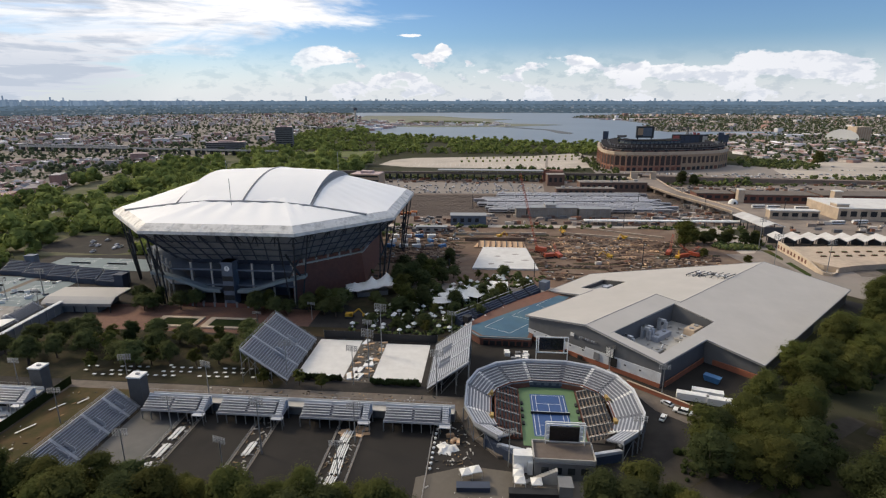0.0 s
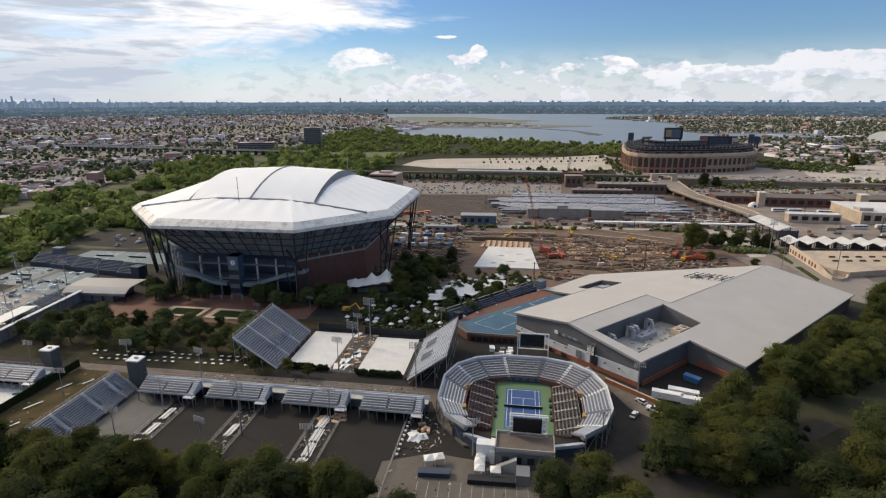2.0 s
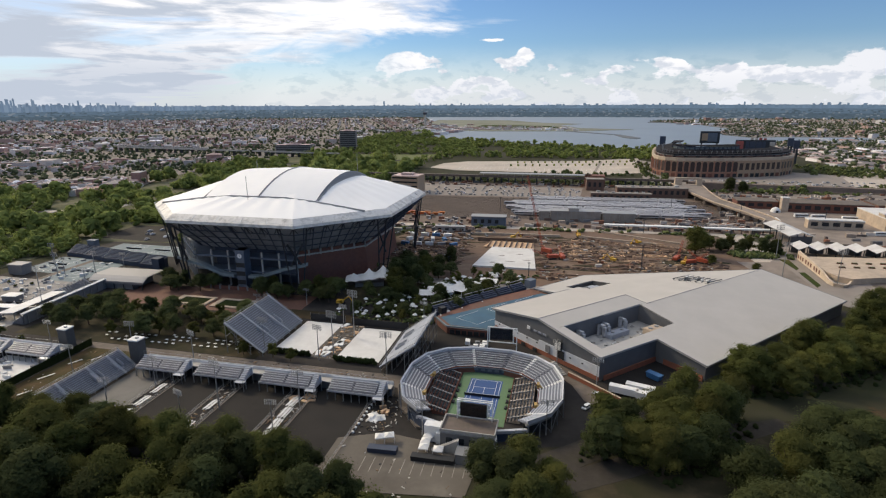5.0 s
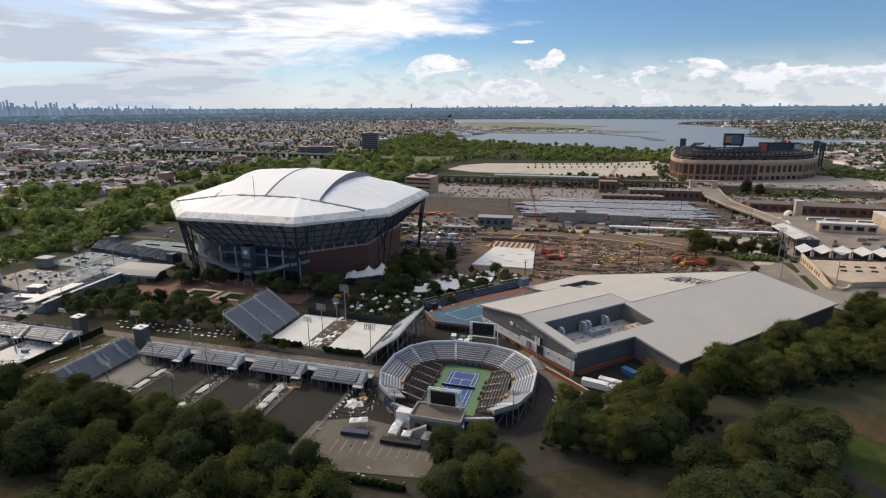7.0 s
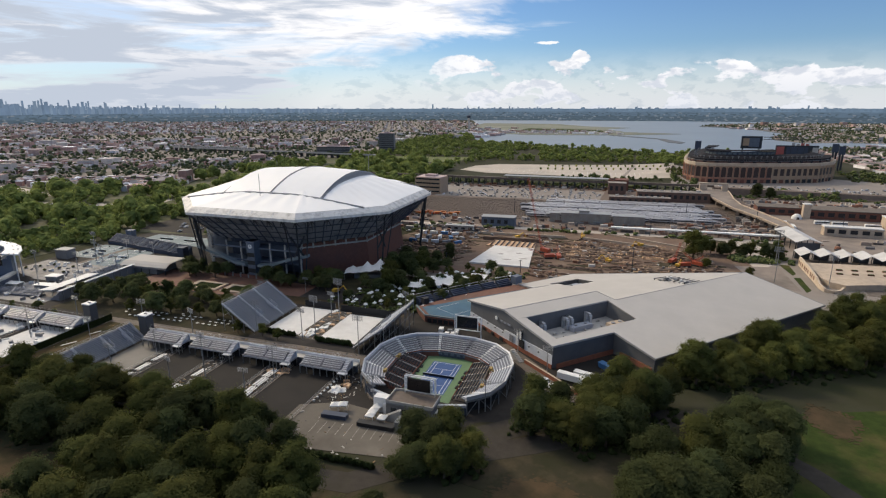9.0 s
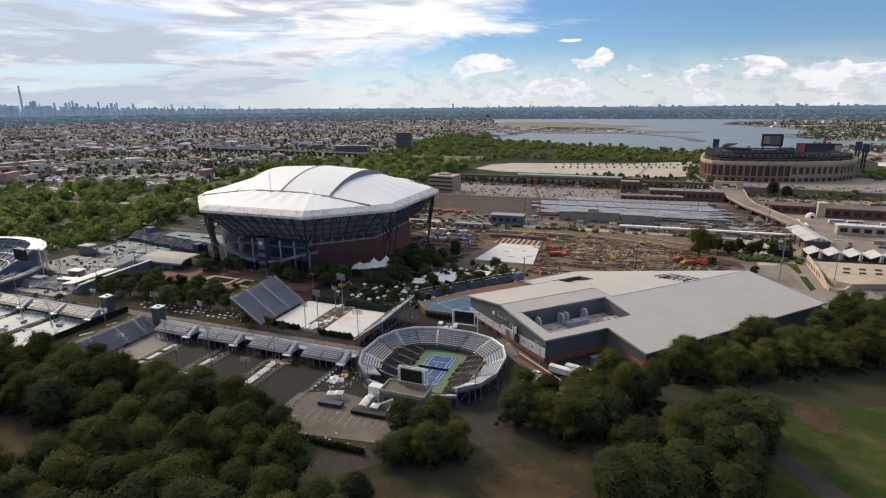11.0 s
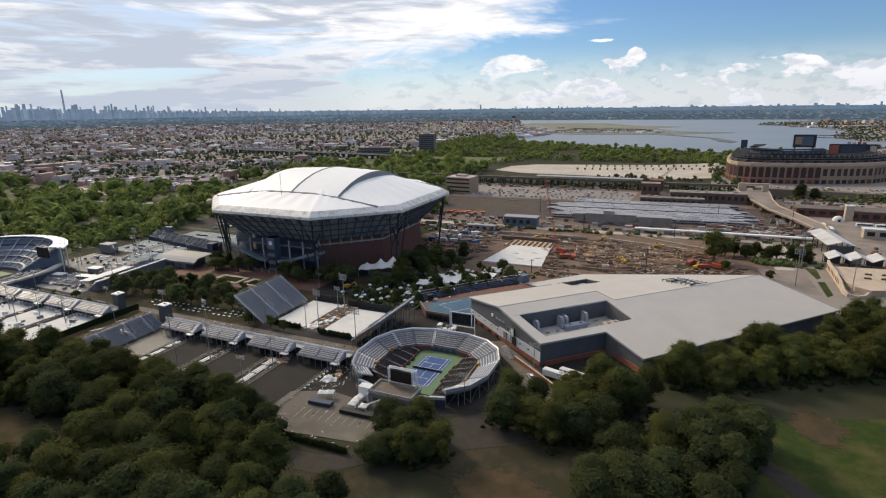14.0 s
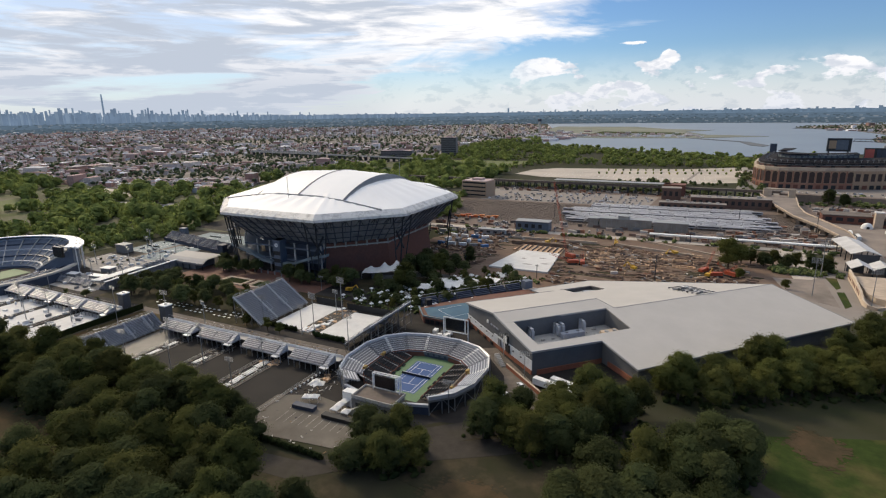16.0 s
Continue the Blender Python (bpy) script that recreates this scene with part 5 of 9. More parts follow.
    for p, q in (((-4.2, -23.9, 5.6), (-4.2, -23.9, 12.2)), ((6.9, -23.9, 5.6), (6.9, -23.9, 12.2)), ((-4.2, -23.9, 12.1), (6.9, -23.9, 12.1)), ((-4.2, -22.8, 12.1), (6.9, -22.8, 12.1)), ((-4.2, -23.9, 6.6), (6.9, -23.9, 6.6)), ((5.4, -23.9, 6.6), (5.4, -23.9, 12.1)), ((-4.2, -22.8, 5.6), (-4.2, -22.8, 12.1)), ((6.9, -22.8, 5.6), (6.9, -22.8, 12.1))):
        fr.beam(p, q, 0.3)
    part("screen_frame", fr, "white", scr, "white steel screen frame")
    for sx in (-3.6, 5.9):
        for i in range(3):
            part("speaker", Build().box(sx, -24.1, 7.5 + i * 1.5, 0.7, 0.6, 1.1), "clad_white", scr)
    # screen at the far end
    far = part("scoreboard", Build().slab(-1.5, 30.3, 7.5, 30.9, 9.0, 13.8), "screen", root, "black switched-off screen on white posts")
    fr = Build()
    for p, q in (((-2.6, 30.6, 0), (-2.6, 30.6, 14.2)), ((9.2, 30.6, 0), (9.2, 30.6, 14.2)), ((-2.6, 30.6, 14.2), (9.2, 30.6, 14.2)), ((-2.6, 30.6, 7.8), (9.2, 30.6, 7.8)), ((7.8, 30.6, 8), (7.8, 30.6, 14.2)), ((-1.9, 30.6, 8), (-1.9, 30.6, 14.2))):
        fr.beam(p, q, 0.35)
    part("screen_frame", fr, "white", far, "white steel screen frame")
    # white gatehouse beside the press box and stair block behind
    part("gate_wall", Build().slab(-13.5, -30, -8.2, -27, 0, 5.6).slab(-9.5, -31, -8.1, -24, 0, 4.0), "white", root, "white gate wall")
    part("apron_ramp", Build().prism([(-31.2, 3), (-31.4, -1), (-27.2, -13.1), (-17.9, -24.2), (-14.5, -24.5), (-16, -20.5), (-24.5, -11), (-28.5, 0)], 0.1, 0.9), "promenade", root, "tan concrete apron round the stand")
    part("dark_base", Build().prism([(-22, -19.5), (-13, -27), (-9, -27.5), (-9, -25.8), (-13, -25.2), (-21, -18)], 0, 3.4), "navy", root, "navy wall below the stand")


make_small_stadium()

# ---------------------------------------------------------------- bleachers, practice courts and their stands
def make_bleacher(m, length, rows, label, aisles=(0.33, 0.66), rise=0.62, run=0.85, base=1.6, seat="seat_grey", boxes=True):
    """A free-standing bleacher along x, front edge at y = 0, rows rising towards +y."""
    root = thing("bleacher", m, label, "bleacher", "bleachers")
    line = [(0, base - 0.15)]
    for r in range(rows):
        line += [(r * run, base + r * rise), ((r + 1) * run, base + r * rise)]
    line += [(rows * run, base + rows * rise - 0.3), (rows * run + 0.05, base + rows * rise - 0.5), (rows * run, base + (rows - 1) * rise - 0.5)]
    tread = Build().profile(line, 0, 0, length)
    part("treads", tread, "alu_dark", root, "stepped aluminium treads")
    edges = [0.0, *aisles, 1.0]
    for r in range(rows):
        y, z = r * run, base + r * rise
        for a, c in zip(edges, edges[1:]):
            part("bench", Build().slab(length * a + 0.7, y + 0.30, length * c - 0.7, y + 0.68, z + 0.40, z + 0.46), seat, root)
    for a in (0.0, *aisles, 1.0):
        x = length * a
        line = [(0, base - 0.1)]
        for r in range(rows):
            y, z = r * run, base + r * rise
            line += [(y, z + rise * 0.5), (y + run * 0.5, z + rise * 0.5), (y + run * 0.5, z + rise), (y + run, z + rise)]
        line += [(rows * run, base + rows * rise - 0.5)]
        st = Build().profile(line, 0, x - 0.5, x + 0.5)
        part("aisle_stair", st, "alu", root, "pale aisle stair")
    depth, top = rows * run, base + rows * rise
    frame = Build()
    n = max(3, int(length / 5))
    for i in range(n + 1):
        x = length * i / n
        for y in (0.4, depth * 0.35, depth * 0.7, depth - 0.1):
            frame.beam((x, y, 0), (x, y, base + y / run * rise), 0.2)
        frame.beam((x, 0.4, 0.2), (x, depth * 0.35, base + depth * 0.35 / run * rise - 0.4), 0.12)
        frame.beam((x, depth * 0.35, 0.2), (x, depth - 0.1, top - 0.8), 0.14)
        frame.beam((x, 0, base - 0.3), (x, depth, top - 0.3), 0.22)
    for y, z in ((depth - 0.1, 2.5), (depth - 0.1, top * 0.55), (depth * 0.7, 2.5), (0.4, base * 0.7)):
        frame.beam((0, y, z), (length, y, z), 0.14)
    part("frame", frame, "steel", root, "steel supporting frame")
    rail = Build()
    for p, q in (((0, depth, top + 1.0), (length, depth, top + 1.0)), ((0, depth, top + 0.5), (length, depth, top + 0.5)), ((0, 0, base + 1.0), (length, 0, base + 1.0))):
        rail.tube(p, q, 0.06, 5)
    for s in (0, length):
        rail.tube((s, 0, base + 1.0), (s, depth, top + 1.0), 0.07, 5)
        rail.tube((s, 0, base + 0.5), (s, depth, top + 0.5), 0.06, 5)
    for i in range(n * 2 + 1):
        x = length * i / n / 2
        rail.tube((x, depth, top - 0.4), (x, depth, top + 1.0), 0.05, 4)
    part("rail", rail, "steel", root, "galvanised guard rail")
    if boxes:
        for a in aisles:
            x = length * a
            r0 = rows // 4
            y, z = r0 * run, base + r0 * rise
            vm = Build()
            for s in (-1, 1):
                vm.hexa([(x + s * 1.5 - 0.08, y, z), (x + s * 1.5 + 0.08, y, z), (x + s * 1.5 + 0.08, y + run * 5, z), (x + s * 1.5 - 0.08, y + run * 5, z)],
                        [(x + s * 1.5 - 0.08, y, z + 1.4), (x + s * 1.5 + 0.08, y, z + 1.4), (x + s * 1.5 + 0.08, y + run * 5, z + rise * 5 + 1.1), (x + s * 1.5 - 0.08, y + run * 5, z + rise * 5 + 1.1)])
            vm.slab(x - 1.5, y, x + 1.5, y + run * 5, z + 0.15, z + 0.3)
            part("entry_wall", vm, "alu", root, "pale walled entry through the benches")
    return root


# the tall pair facing each other over the white courts, and the low one beside the practice courts
make_bleacher(at(-45.6, 20.5, 0, 90), 34.5, 20, "tall grey bleacher beside the white courts", rise=0.6, run=0.85, base=1.8)
make_bleacher(at(6.0, 53.5, 0, -90), 34.5, 18, "tall pale aluminium bleacher seen from behind", rise=0.62, run=0.82, base=1.8, seat="alu")
make_bleacher(at(-89.6, -40, 0, 90), 40.0, 13, "long low grey bleacher beside the practice courts", aisles=(0.30, 0.62, 0.86), rise=0.5, run=0.62, base=1.0)

flat("white_court", rect(-45.0, 27.0, -26.6, 59.5), "court_white", "white-primed court without lines", 0.12, 0.1, category="court")
flat("white_court", rect(-15.6, 25.5, 3.2, 57.4), "court_white", "white-primed court without lines", 0.12, 0.1, category="court")
flat("court_strip", rect(-26.6, 24, -15.6, 60), "path", "littered strip between two white courts", 0.10, 0.05, category="ground")

PRACTICE = ((-89.0, -72.0, "court_wet"), (-66.0, -46.5, "court_dark"), (-40.0, -19.5, "court_dark"), (-11.0, 10.5, "court_dark"))
for u0, u1, mt in PRACTICE:
    flat("practice_court", rect(u0, -44, u1, 1.0), mt, "bare dark grey practice court" if mt == "court_dark" else "damp grey practice court", 0.14, 0.1, category="court")


def make_kerb_row(u, v0, v1, lean):
    root = thing("court_divider", at(u, 0), "low rail and kerb dividing practice courts", "fence", "court dividers")
    part("kerb", Build().slab(-0.16, v0, 0.16, v1, 0, 0.3), "lot_dark", root)
    r = Build()
    n = int((v1 - v0) / 3)
    for i in range(n + 1):
        y = v0 + (v1 - v0) * i / n
        r.tube((0, y, 0.3), (0, y, 1.3), 0.05, 4)
    r.tube((0, v0, 1.3), (0, v1, 1.3), 0.06, 4).tube((0, v0, 0.8), (0, v1, 0.8), 0.05, 4)
    part("rail", r, "steel", root)
    return root


for u in (-72.0, -66.0, -46.5, -40.0, -19.5, -11.0, 10.7):
    make_kerb_row(u, -44, 0.5, 0)


def make_practice_stand(u, width):
    """A raised stand of five rows behind a practice court, with end stair."""
    root = thing("practice_stand", at(u, -5.5), "raised five-row aluminium stand over a practice court", "bleacher", "practice stands")
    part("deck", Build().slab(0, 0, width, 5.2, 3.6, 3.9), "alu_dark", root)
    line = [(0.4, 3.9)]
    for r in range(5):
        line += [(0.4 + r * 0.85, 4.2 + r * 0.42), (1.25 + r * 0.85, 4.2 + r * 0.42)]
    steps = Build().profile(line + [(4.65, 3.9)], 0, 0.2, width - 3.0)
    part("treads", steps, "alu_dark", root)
    for r in range(5):
        for a, c in ((0.3, width * 0.42), (width * 0.46, width - 3.2)):
            part("bench", Build().slab(a, 0.75 + r * 0.85, c, 1.2 + r * 0.85, 4.55 + r * 0.42, 4.62 + r * 0.42), "alu", root, "pale bench")
    part("back_wall", Build().slab(0, 5.2, width, 5.5, 3.6, 6.7), "clad_white", root, "pale back wall")
    line = [(0.3, 3.8)]
    for r in range(7):
        line += [(0.3 + r * 0.7, 4.2 + r * 0.36), (1.0 + r * 0.7, 4.2 + r * 0.36)]
    st = Build().profile(line + [(5.2, 3.8)], 0, width - 2.6, width - 0.6)
    part("stair", st, "alu", root, "pale end stair")
    part("front_panel", Build().slab(0, -0.12, width, 0.06, 3.4, 4.15), "alu", root, "pale front panel")
    part("landing", Build().slab(width - 3.4, -1.9, width + 0.4, 0.0, 3.4, 3.65), "alu", root, "small landing")
    fr = Build()
    n = 7
    for i in range(n + 1):
        x = width * i / n
        fr.beam((x, 0.2, 0), (x, 0.2, 3.7), 0.25).beam((x, 4.9, 0), (x, 4.9, 3.7), 0.25)
        fr.tube((x, 5.35, 7.3), (x, 5.35, 8.3), 0.05, 4)
    fr.tube((0, 5.35, 8.3), (width, 5.35, 8.3), 0.05, 4)
    for x in (width - 3.3, width + 0.3):
        fr.beam((x, -1.8, 0), (x, -1.8, 4.6), 0.18)
    part("frame", fr, "steel", root, "steel posts and rail")
    # Another dark sheet, added for the shade under the practice stand.
    part("under_wall", Build().slab(0.2, 4.6, width - 0.2, 4.8, 0, 3.6), "dark", root, "dark sheet standing for the shade below the stand")
    return root


for u, w in ((-85.0, 21.5), (-59.5, 22.0), (-32.0, 22.5), (-5.0, 21.0)):
    make_practice_stand(u, w)
walkway = thing("gallery", at(0, 0), "long pale raised gallery behind the practice stands", "walkway")
part("deck", Build().slab(-86, 0.2, 17, 3.6, 3.5, 3.9), "concrete", walkway, "pale gallery deck")
part("back_rail", Build().slab(-86, 3.45, 17, 3.6, 3.9, 5.1), "clad_white", walkway, "pale solid rail")
for i in range(18):
    part("gallery_post", Build().box(-85 + i * 6, 3.2, 0, 0.4, 0.4, 3.5), "concrete", walkway)
part("gallery_wall", Build().slab(-86, 1.6, 17, 1.9, 0, 3.5), "clad_grey", walkway, "grey wall under the gallery")

# white-blocked bench rows, boards and cover rolls lying between the practice courts
rnd = random.Random(11)
for u, v0, v1, k in ((-69.3, -34, -8, 4), (-43.6, -42, -28, 5), (-42.8, -24, -12, 4), (-15.8, -42, -6, 5)):
    n = int((v1 - v0) / 7)
    for i in range(n):
        v = v0 + (v1 - v0) * (i + 0.5) / n
        b = thing("bench_stack", at(u + rnd.uniform(-0.5, 0.5), v, 0, rnd.uniform(-5, 3)), "stack of pale aluminium bench planks", "bench", "bench stacks")
        for j in range(k):
            part("plank", Build().slab(-1.2 + j * 0.62, -3.2 + 0.4 * (j % 2), -0.85 + j * 0.62, 3.1 + 0.3 * (j % 3), 0.2 + 0.15 * (j % 2), 0.42 + 0.15 * (j % 2)), "white", b, "pale bench plank")
        part("trestle", Build().slab(-1.8, -2.2, 2.2, -2.0, 0.0, 0.2), "steel", b)
        part("trestle", Build().slab(-1.8, 2.0, 2.2, 2.2, 0.0, 0.2), "steel", b)
for i in range(26):
    u, v = rnd.uniform(-25.5, -16.5), rnd.uniform(26, 58)
    m = at(u, v, 0.1, rnd.uniform(-25, 25))
    if i % 3:
        solo("board", Build().slab(-1.2, -0.6, 1.2, 0.6, 0, 0.25 + 0.2 * rnd.random()), "timber", m, "raw plywood sheets stacked on the ground", "board", "boards")
    else:
        solo("wrapped_pallet", Build().slab(-0.9, -2.4, 0.9, 2.4, 0, 0.5), "white", m, "white wrapped pallet of planks on the ground", "pallet", "wrapped pallets")
for i in range(9):
    m = at(rnd.uniform(-18, -10), rnd.uniform(-9, -2), 0.1, rnd.uniform(-30, 30))
    solo("board", Build().slab(-1.4, -0.7, 1.4, 0.7, 0, 0.2 + 0.2 * rnd.random()), "timber", m, "raw plywood sheets beside the stands", "board", "boards")
# row of white round tubs along the last practice court
for i in range(10):
    solo("planter_tub", Build().tube((0, 0, 0), (0, 0, 0.6), 0.36, 10, 0.46).tube((0, 0, 0.6), (0, 0, 0.72), 0.46, 10, 0.2), "white", at(11.8 - 0.03 * i, -0.8 - i * 2.4), "white round tub in a row beside the court", "tub", "tubs")


def make_tower(u, v, h, rz=0):
    root = thing("stair_tower", at(u, v, 0, rz), "dark grey square stair tower with a white top", "tower", "stair towers")
    part("shaft", Build().slab(-2.2, -2.0, 2.2, 2.0, 0, h), "clad_dark", root)
    part("cap", Build().slab(-2.4, -2.2, 2.4, 2.2, h, h + 0.5), "white", root, "white flat cap")
    part("vent", Build().box(0.4, 0, h + 0.5, 1.2, 0.8, 0.5), "steel", root)
    return root


make_tower(-91, 3.2, 11.0)
make_tower(-131, 8, 10.0)


def make_light_pole(u, v, h=24.0, rows=3, cols=6, rz=0, pole="steel"):
    root = thing("floodlight_mast", at(u, v, 0, rz), "tall grey floodlight mast with a rack of lamps", "mast", "floodlight masts")
    part("pole", Build().tube((0, 0, 0), (0, 0, h), 0.26, 8, 0.14), pole, root)
    part("rack", Build().slab(-2.6, -0.08, 2.6, 0.08, h - 0.2, h).slab(-2.6, -0.08, 2.6, 0.08, h - 1.4, h - 1.2).slab(-2.6, -0.08, 2.6, 0.08, h - 2.6, h - 2.4), "steel", root)
    for r in range(rows):
        for c in range(cols):
            x, z = -2.3 + c * 4.6 / (cols - 1), h - 0.5 - r * 1.2
            part("lamp", Build().tube((x, -0.45, z - 0.1), (x, 0.05, z + 0.1), 0.26, 6, 0.14), "steel", root)
    return root


# positions of the masts: grid place and height
first = make_light_pole(-72.8, -31.4, 23, rz=10)
for u, v, h in ((-45.2, -30.5, 13.0), (-13.5, -28, 12), (-72, -10.6, 12.5), (-38.8, -19.7, 19), (-12.5, -11.9, 14), (-68.4, 6.9, 15.5), (-98.5, 8.5, 16), (-21.6, 22.7, 15.5), (-16.2, 25.2, 21), (-15.7, 46.6, 22.5), (-22, 50, 14),
                (9.7, 17, 18), (-47, 24, 16), (-55.5, 79.7, 9), (-77, 68, 8.5), (11.7, 65.7, 12.5), (33.8, -19.3, 12.5), (72, -10, 12.5), (88.7, 23.3, 12.5), (74, 40, 11),
                (-110, -10, 13), (-140, 8, 13), (-166, -12, 14), (-192, -12, 14), (-205, 10, 14), (-180, 40, 13), (-220, 90, 13), (-196, 110, 12), (202, 182, 22), (211, 222, 24), (226, 170, 22)):
    p = copy_thing(first, at(u, v, 0, (u * 7) % 40 - 20))
    k = h / 23
    p.scale = (0.55 + 0.45 * k, 0.55 + 0.45 * k, k)
first.scale = (0.8, 0.8, 14.5 / 23)

# ---------------------------------------------------------------- western courts, round stadium, halls and plaza
for u0, u1 in ((-228, -208), (-203, -183), (-178, -158), (-152, -128)):
    flat("white_court", rect(u0, -40, u1, -2), "court_white", "white-primed court beside the western stands", 0.13, 0.1, category="court")
for u in (-205.5, -180.5, -155):
    make_kerb_row(u, -40, -2, 0)
for u, w in ((-222, 22), (-197, 22), (-172, 22), (-148, 22)):
    make_practice_stand(u, w)
gal = thing("gallery", at(0, 0), "pale raised gallery behind the western stands", "walkway")
part("deck", Build().slab(-224, 0.2, -126, 3.4, 3.5, 3.9), "concrete", gal)
part("back_rail", Build().slab(-224, 3.25, -126, 3.4, 3.9, 5.1), "clad_white", gal, "pale solid rail")
part("gallery_wall", Build().slab(-224, 1.6, -126, 1.9, 0, 3.5), "clad_grey", gal)

# dark green screen and hedge beside the lawn strip
scr = thing("screen_fence", at(-125, 0), "long dark screened fence with posts", "fence")
part("mesh_screen", Build().slab(-0.1, -42, 0.1, 14, 0.2, 3.4), "hedge", scr, "dark green windscreen")
for i in range(14):
    part("post", Build().tube((0, -42 + i * 4.3, 0), (0, -42 + i * 4.3, 3.8), 0.07, 5), "steel", scr)


def make_long_stand():
    """Roofed stand running away from the western courts, its dark back towards the courtyard."""
    m = at(-176, 26, 0, 5)
    root = thing("covered_stand", m, "long covered stand with dark back wall and white roof edge", "bleacher")
    part("back_wall", Build().slab(0, 0, 0.4, 58, 0, 5.2), "clad_grey", root, "dark back wall")
    for i in range(12):
        part("wall_post", Build().box(0.6, 2 + i * 5, 0, 0.4, 0.4, 5.6), "steel", root)
    part("top_edge", Build().slab(-1.2, 0, 0.8, 58, 5.2, 5.6), "clad_white", root, "pale top edge")
    line = [(-6.5, 0)]
    for r in range(6):
        line += [(-6.5 + r, 0.8 + r * 0.7), (-5.5 + r, 0.8 + r * 0.7)]
    st = Build().profile(line + [(-0.5, 0)], 1, 0, 58)
    part("steps", st, "alu_dark", root)
    for r in range(6):
        part("bench", Build().slab(-6.2 + r, 0.5, -5.8 + r, 57.5, 1.15 + r * 0.7, 1.22 + r * 0.7), "alu", root)
    part("roof", Build().hexa([(-16, 2, 4.0), (-7.5, 2, 4.6), (-7.5, 34, 4.6), (-16, 34, 4.0)], [(-16, 2, 4.3), (-7.5, 2, 4.9), (-7.5, 34, 4.9), (-16, 34, 4.3)]), "canvas", root, "white flat canopy")
    for i in range(5):
        part("roof_post", Build().box(-15.5, 3 + i * 7.5, 0, 0.3, 0.3, 4.1), "steel", root)
        part("roof_post", Build().box(-8, 3 + i * 7.5, 0, 0.3, 0.3, 4.7), "steel", root)


make_long_stand()


def make_pavilion():
    root = thing("pavilion", at(-171, 88, 0, 3), "low pavilion with a pale curved metal roof", "pavilion")
    rows = []
    for i in range(9):
        a = i / 8
        y = -9 + 18 * a
        z = 6.0 + (0.9 if i > 1 else (-0.9 + 0.9 * i)) * 1.0 - (0.0 if i > 1 else 0.4 * (1 - i))
        rows.append([(x, y, z) for x in (-20, -6, 6, 15)])
    b = Build().sheet(rows).sheet([[(p[0], p[1], p[2] - 0.5) for p in r[::-1]] for r in rows])
    part("roof", b, "membrane", root, "pale grey roof with a rounded front edge")
    part("front_fascia", Build().slab(-17, -9.4, 15, -9.0, 3.6, 5.0), "steel", root, "dull metal fascia")
    part("wall", Build().slab(-16, -8, 8, 8, 0, 5.0), "clad_grey", root, "dark recessed wall")
    for i in range(6):
        part("post", Build().box(-16 + i * 6, -8.6, 0, 0.4, 0.4, 4.4), "steel_dark", root)


make_pavilion()

# blue courts and their dark stands beside the stadium
flat("blue_court", rect(-262, 96, -236, 128), "court_teal", "faded blue-green court", 0.13, 0.1, category="court")
flat("blue_court", rect(-232, 84, -206, 122), "court_teal", "faded blue-green court", 0.13, 0.1, category="court")
flat("court_walk", rect(-236, 84, -232, 128), "promenade", "pale walk between two blue courts", 0.14, 0.1)
flat("blue_court", rect(-250, 144, -178, 168), "court_teal", "faded blue-green court behind dark stands", 0.13, 0.1, category="court")
for k in range(5):
    m = at(-262 + k * 17.5, 131 - k * 3.2, 0, -5)
    sec = thing("dark_bleacher", m, "dark blue stand section with raked benches", "bleacher", "dark stands")
    part("rake", Build().hexa([(0, 0, 0), (15.5, 0, 0), (15.5, 8, 0), (0, 8, 0)], [(0, 0, 2.2), (15.5, 0, 2.2), (15.5, 8, 6.8), (0, 8, 6.8)]), "navy_light", sec, "slate-blue raked seating")
    for r in range(8):
        part("bench", Build().slab(0.4, 0.3 + r, 15.1, 0.7 + r, 2.45 + r * 0.575, 2.9 + r * 0.575), "navy", sec)
    part("front_wall", Build().slab(0, -0.3, 15.5, -0.05, 0, 2.8), "navy", sec)
solo("dark_tower", Build().slab(-2.5, -2.5, 2.5, 2.5, 0, 9).slab(-2.7, -2.7, 2.7, 2.7, 9, 9.4), "navy", at(-172, 112), "dark square tower beside the dark stands", "tower")
solo("dark_tower", Build().slab(-3, -2, 3, 2, 0, 9.5).slab(-3.2, -2.2, 3.2, 2.2, 9.5, 10), "navy_light", at(-248, 140), "slate-blue control booth above the dark stands", "tower")


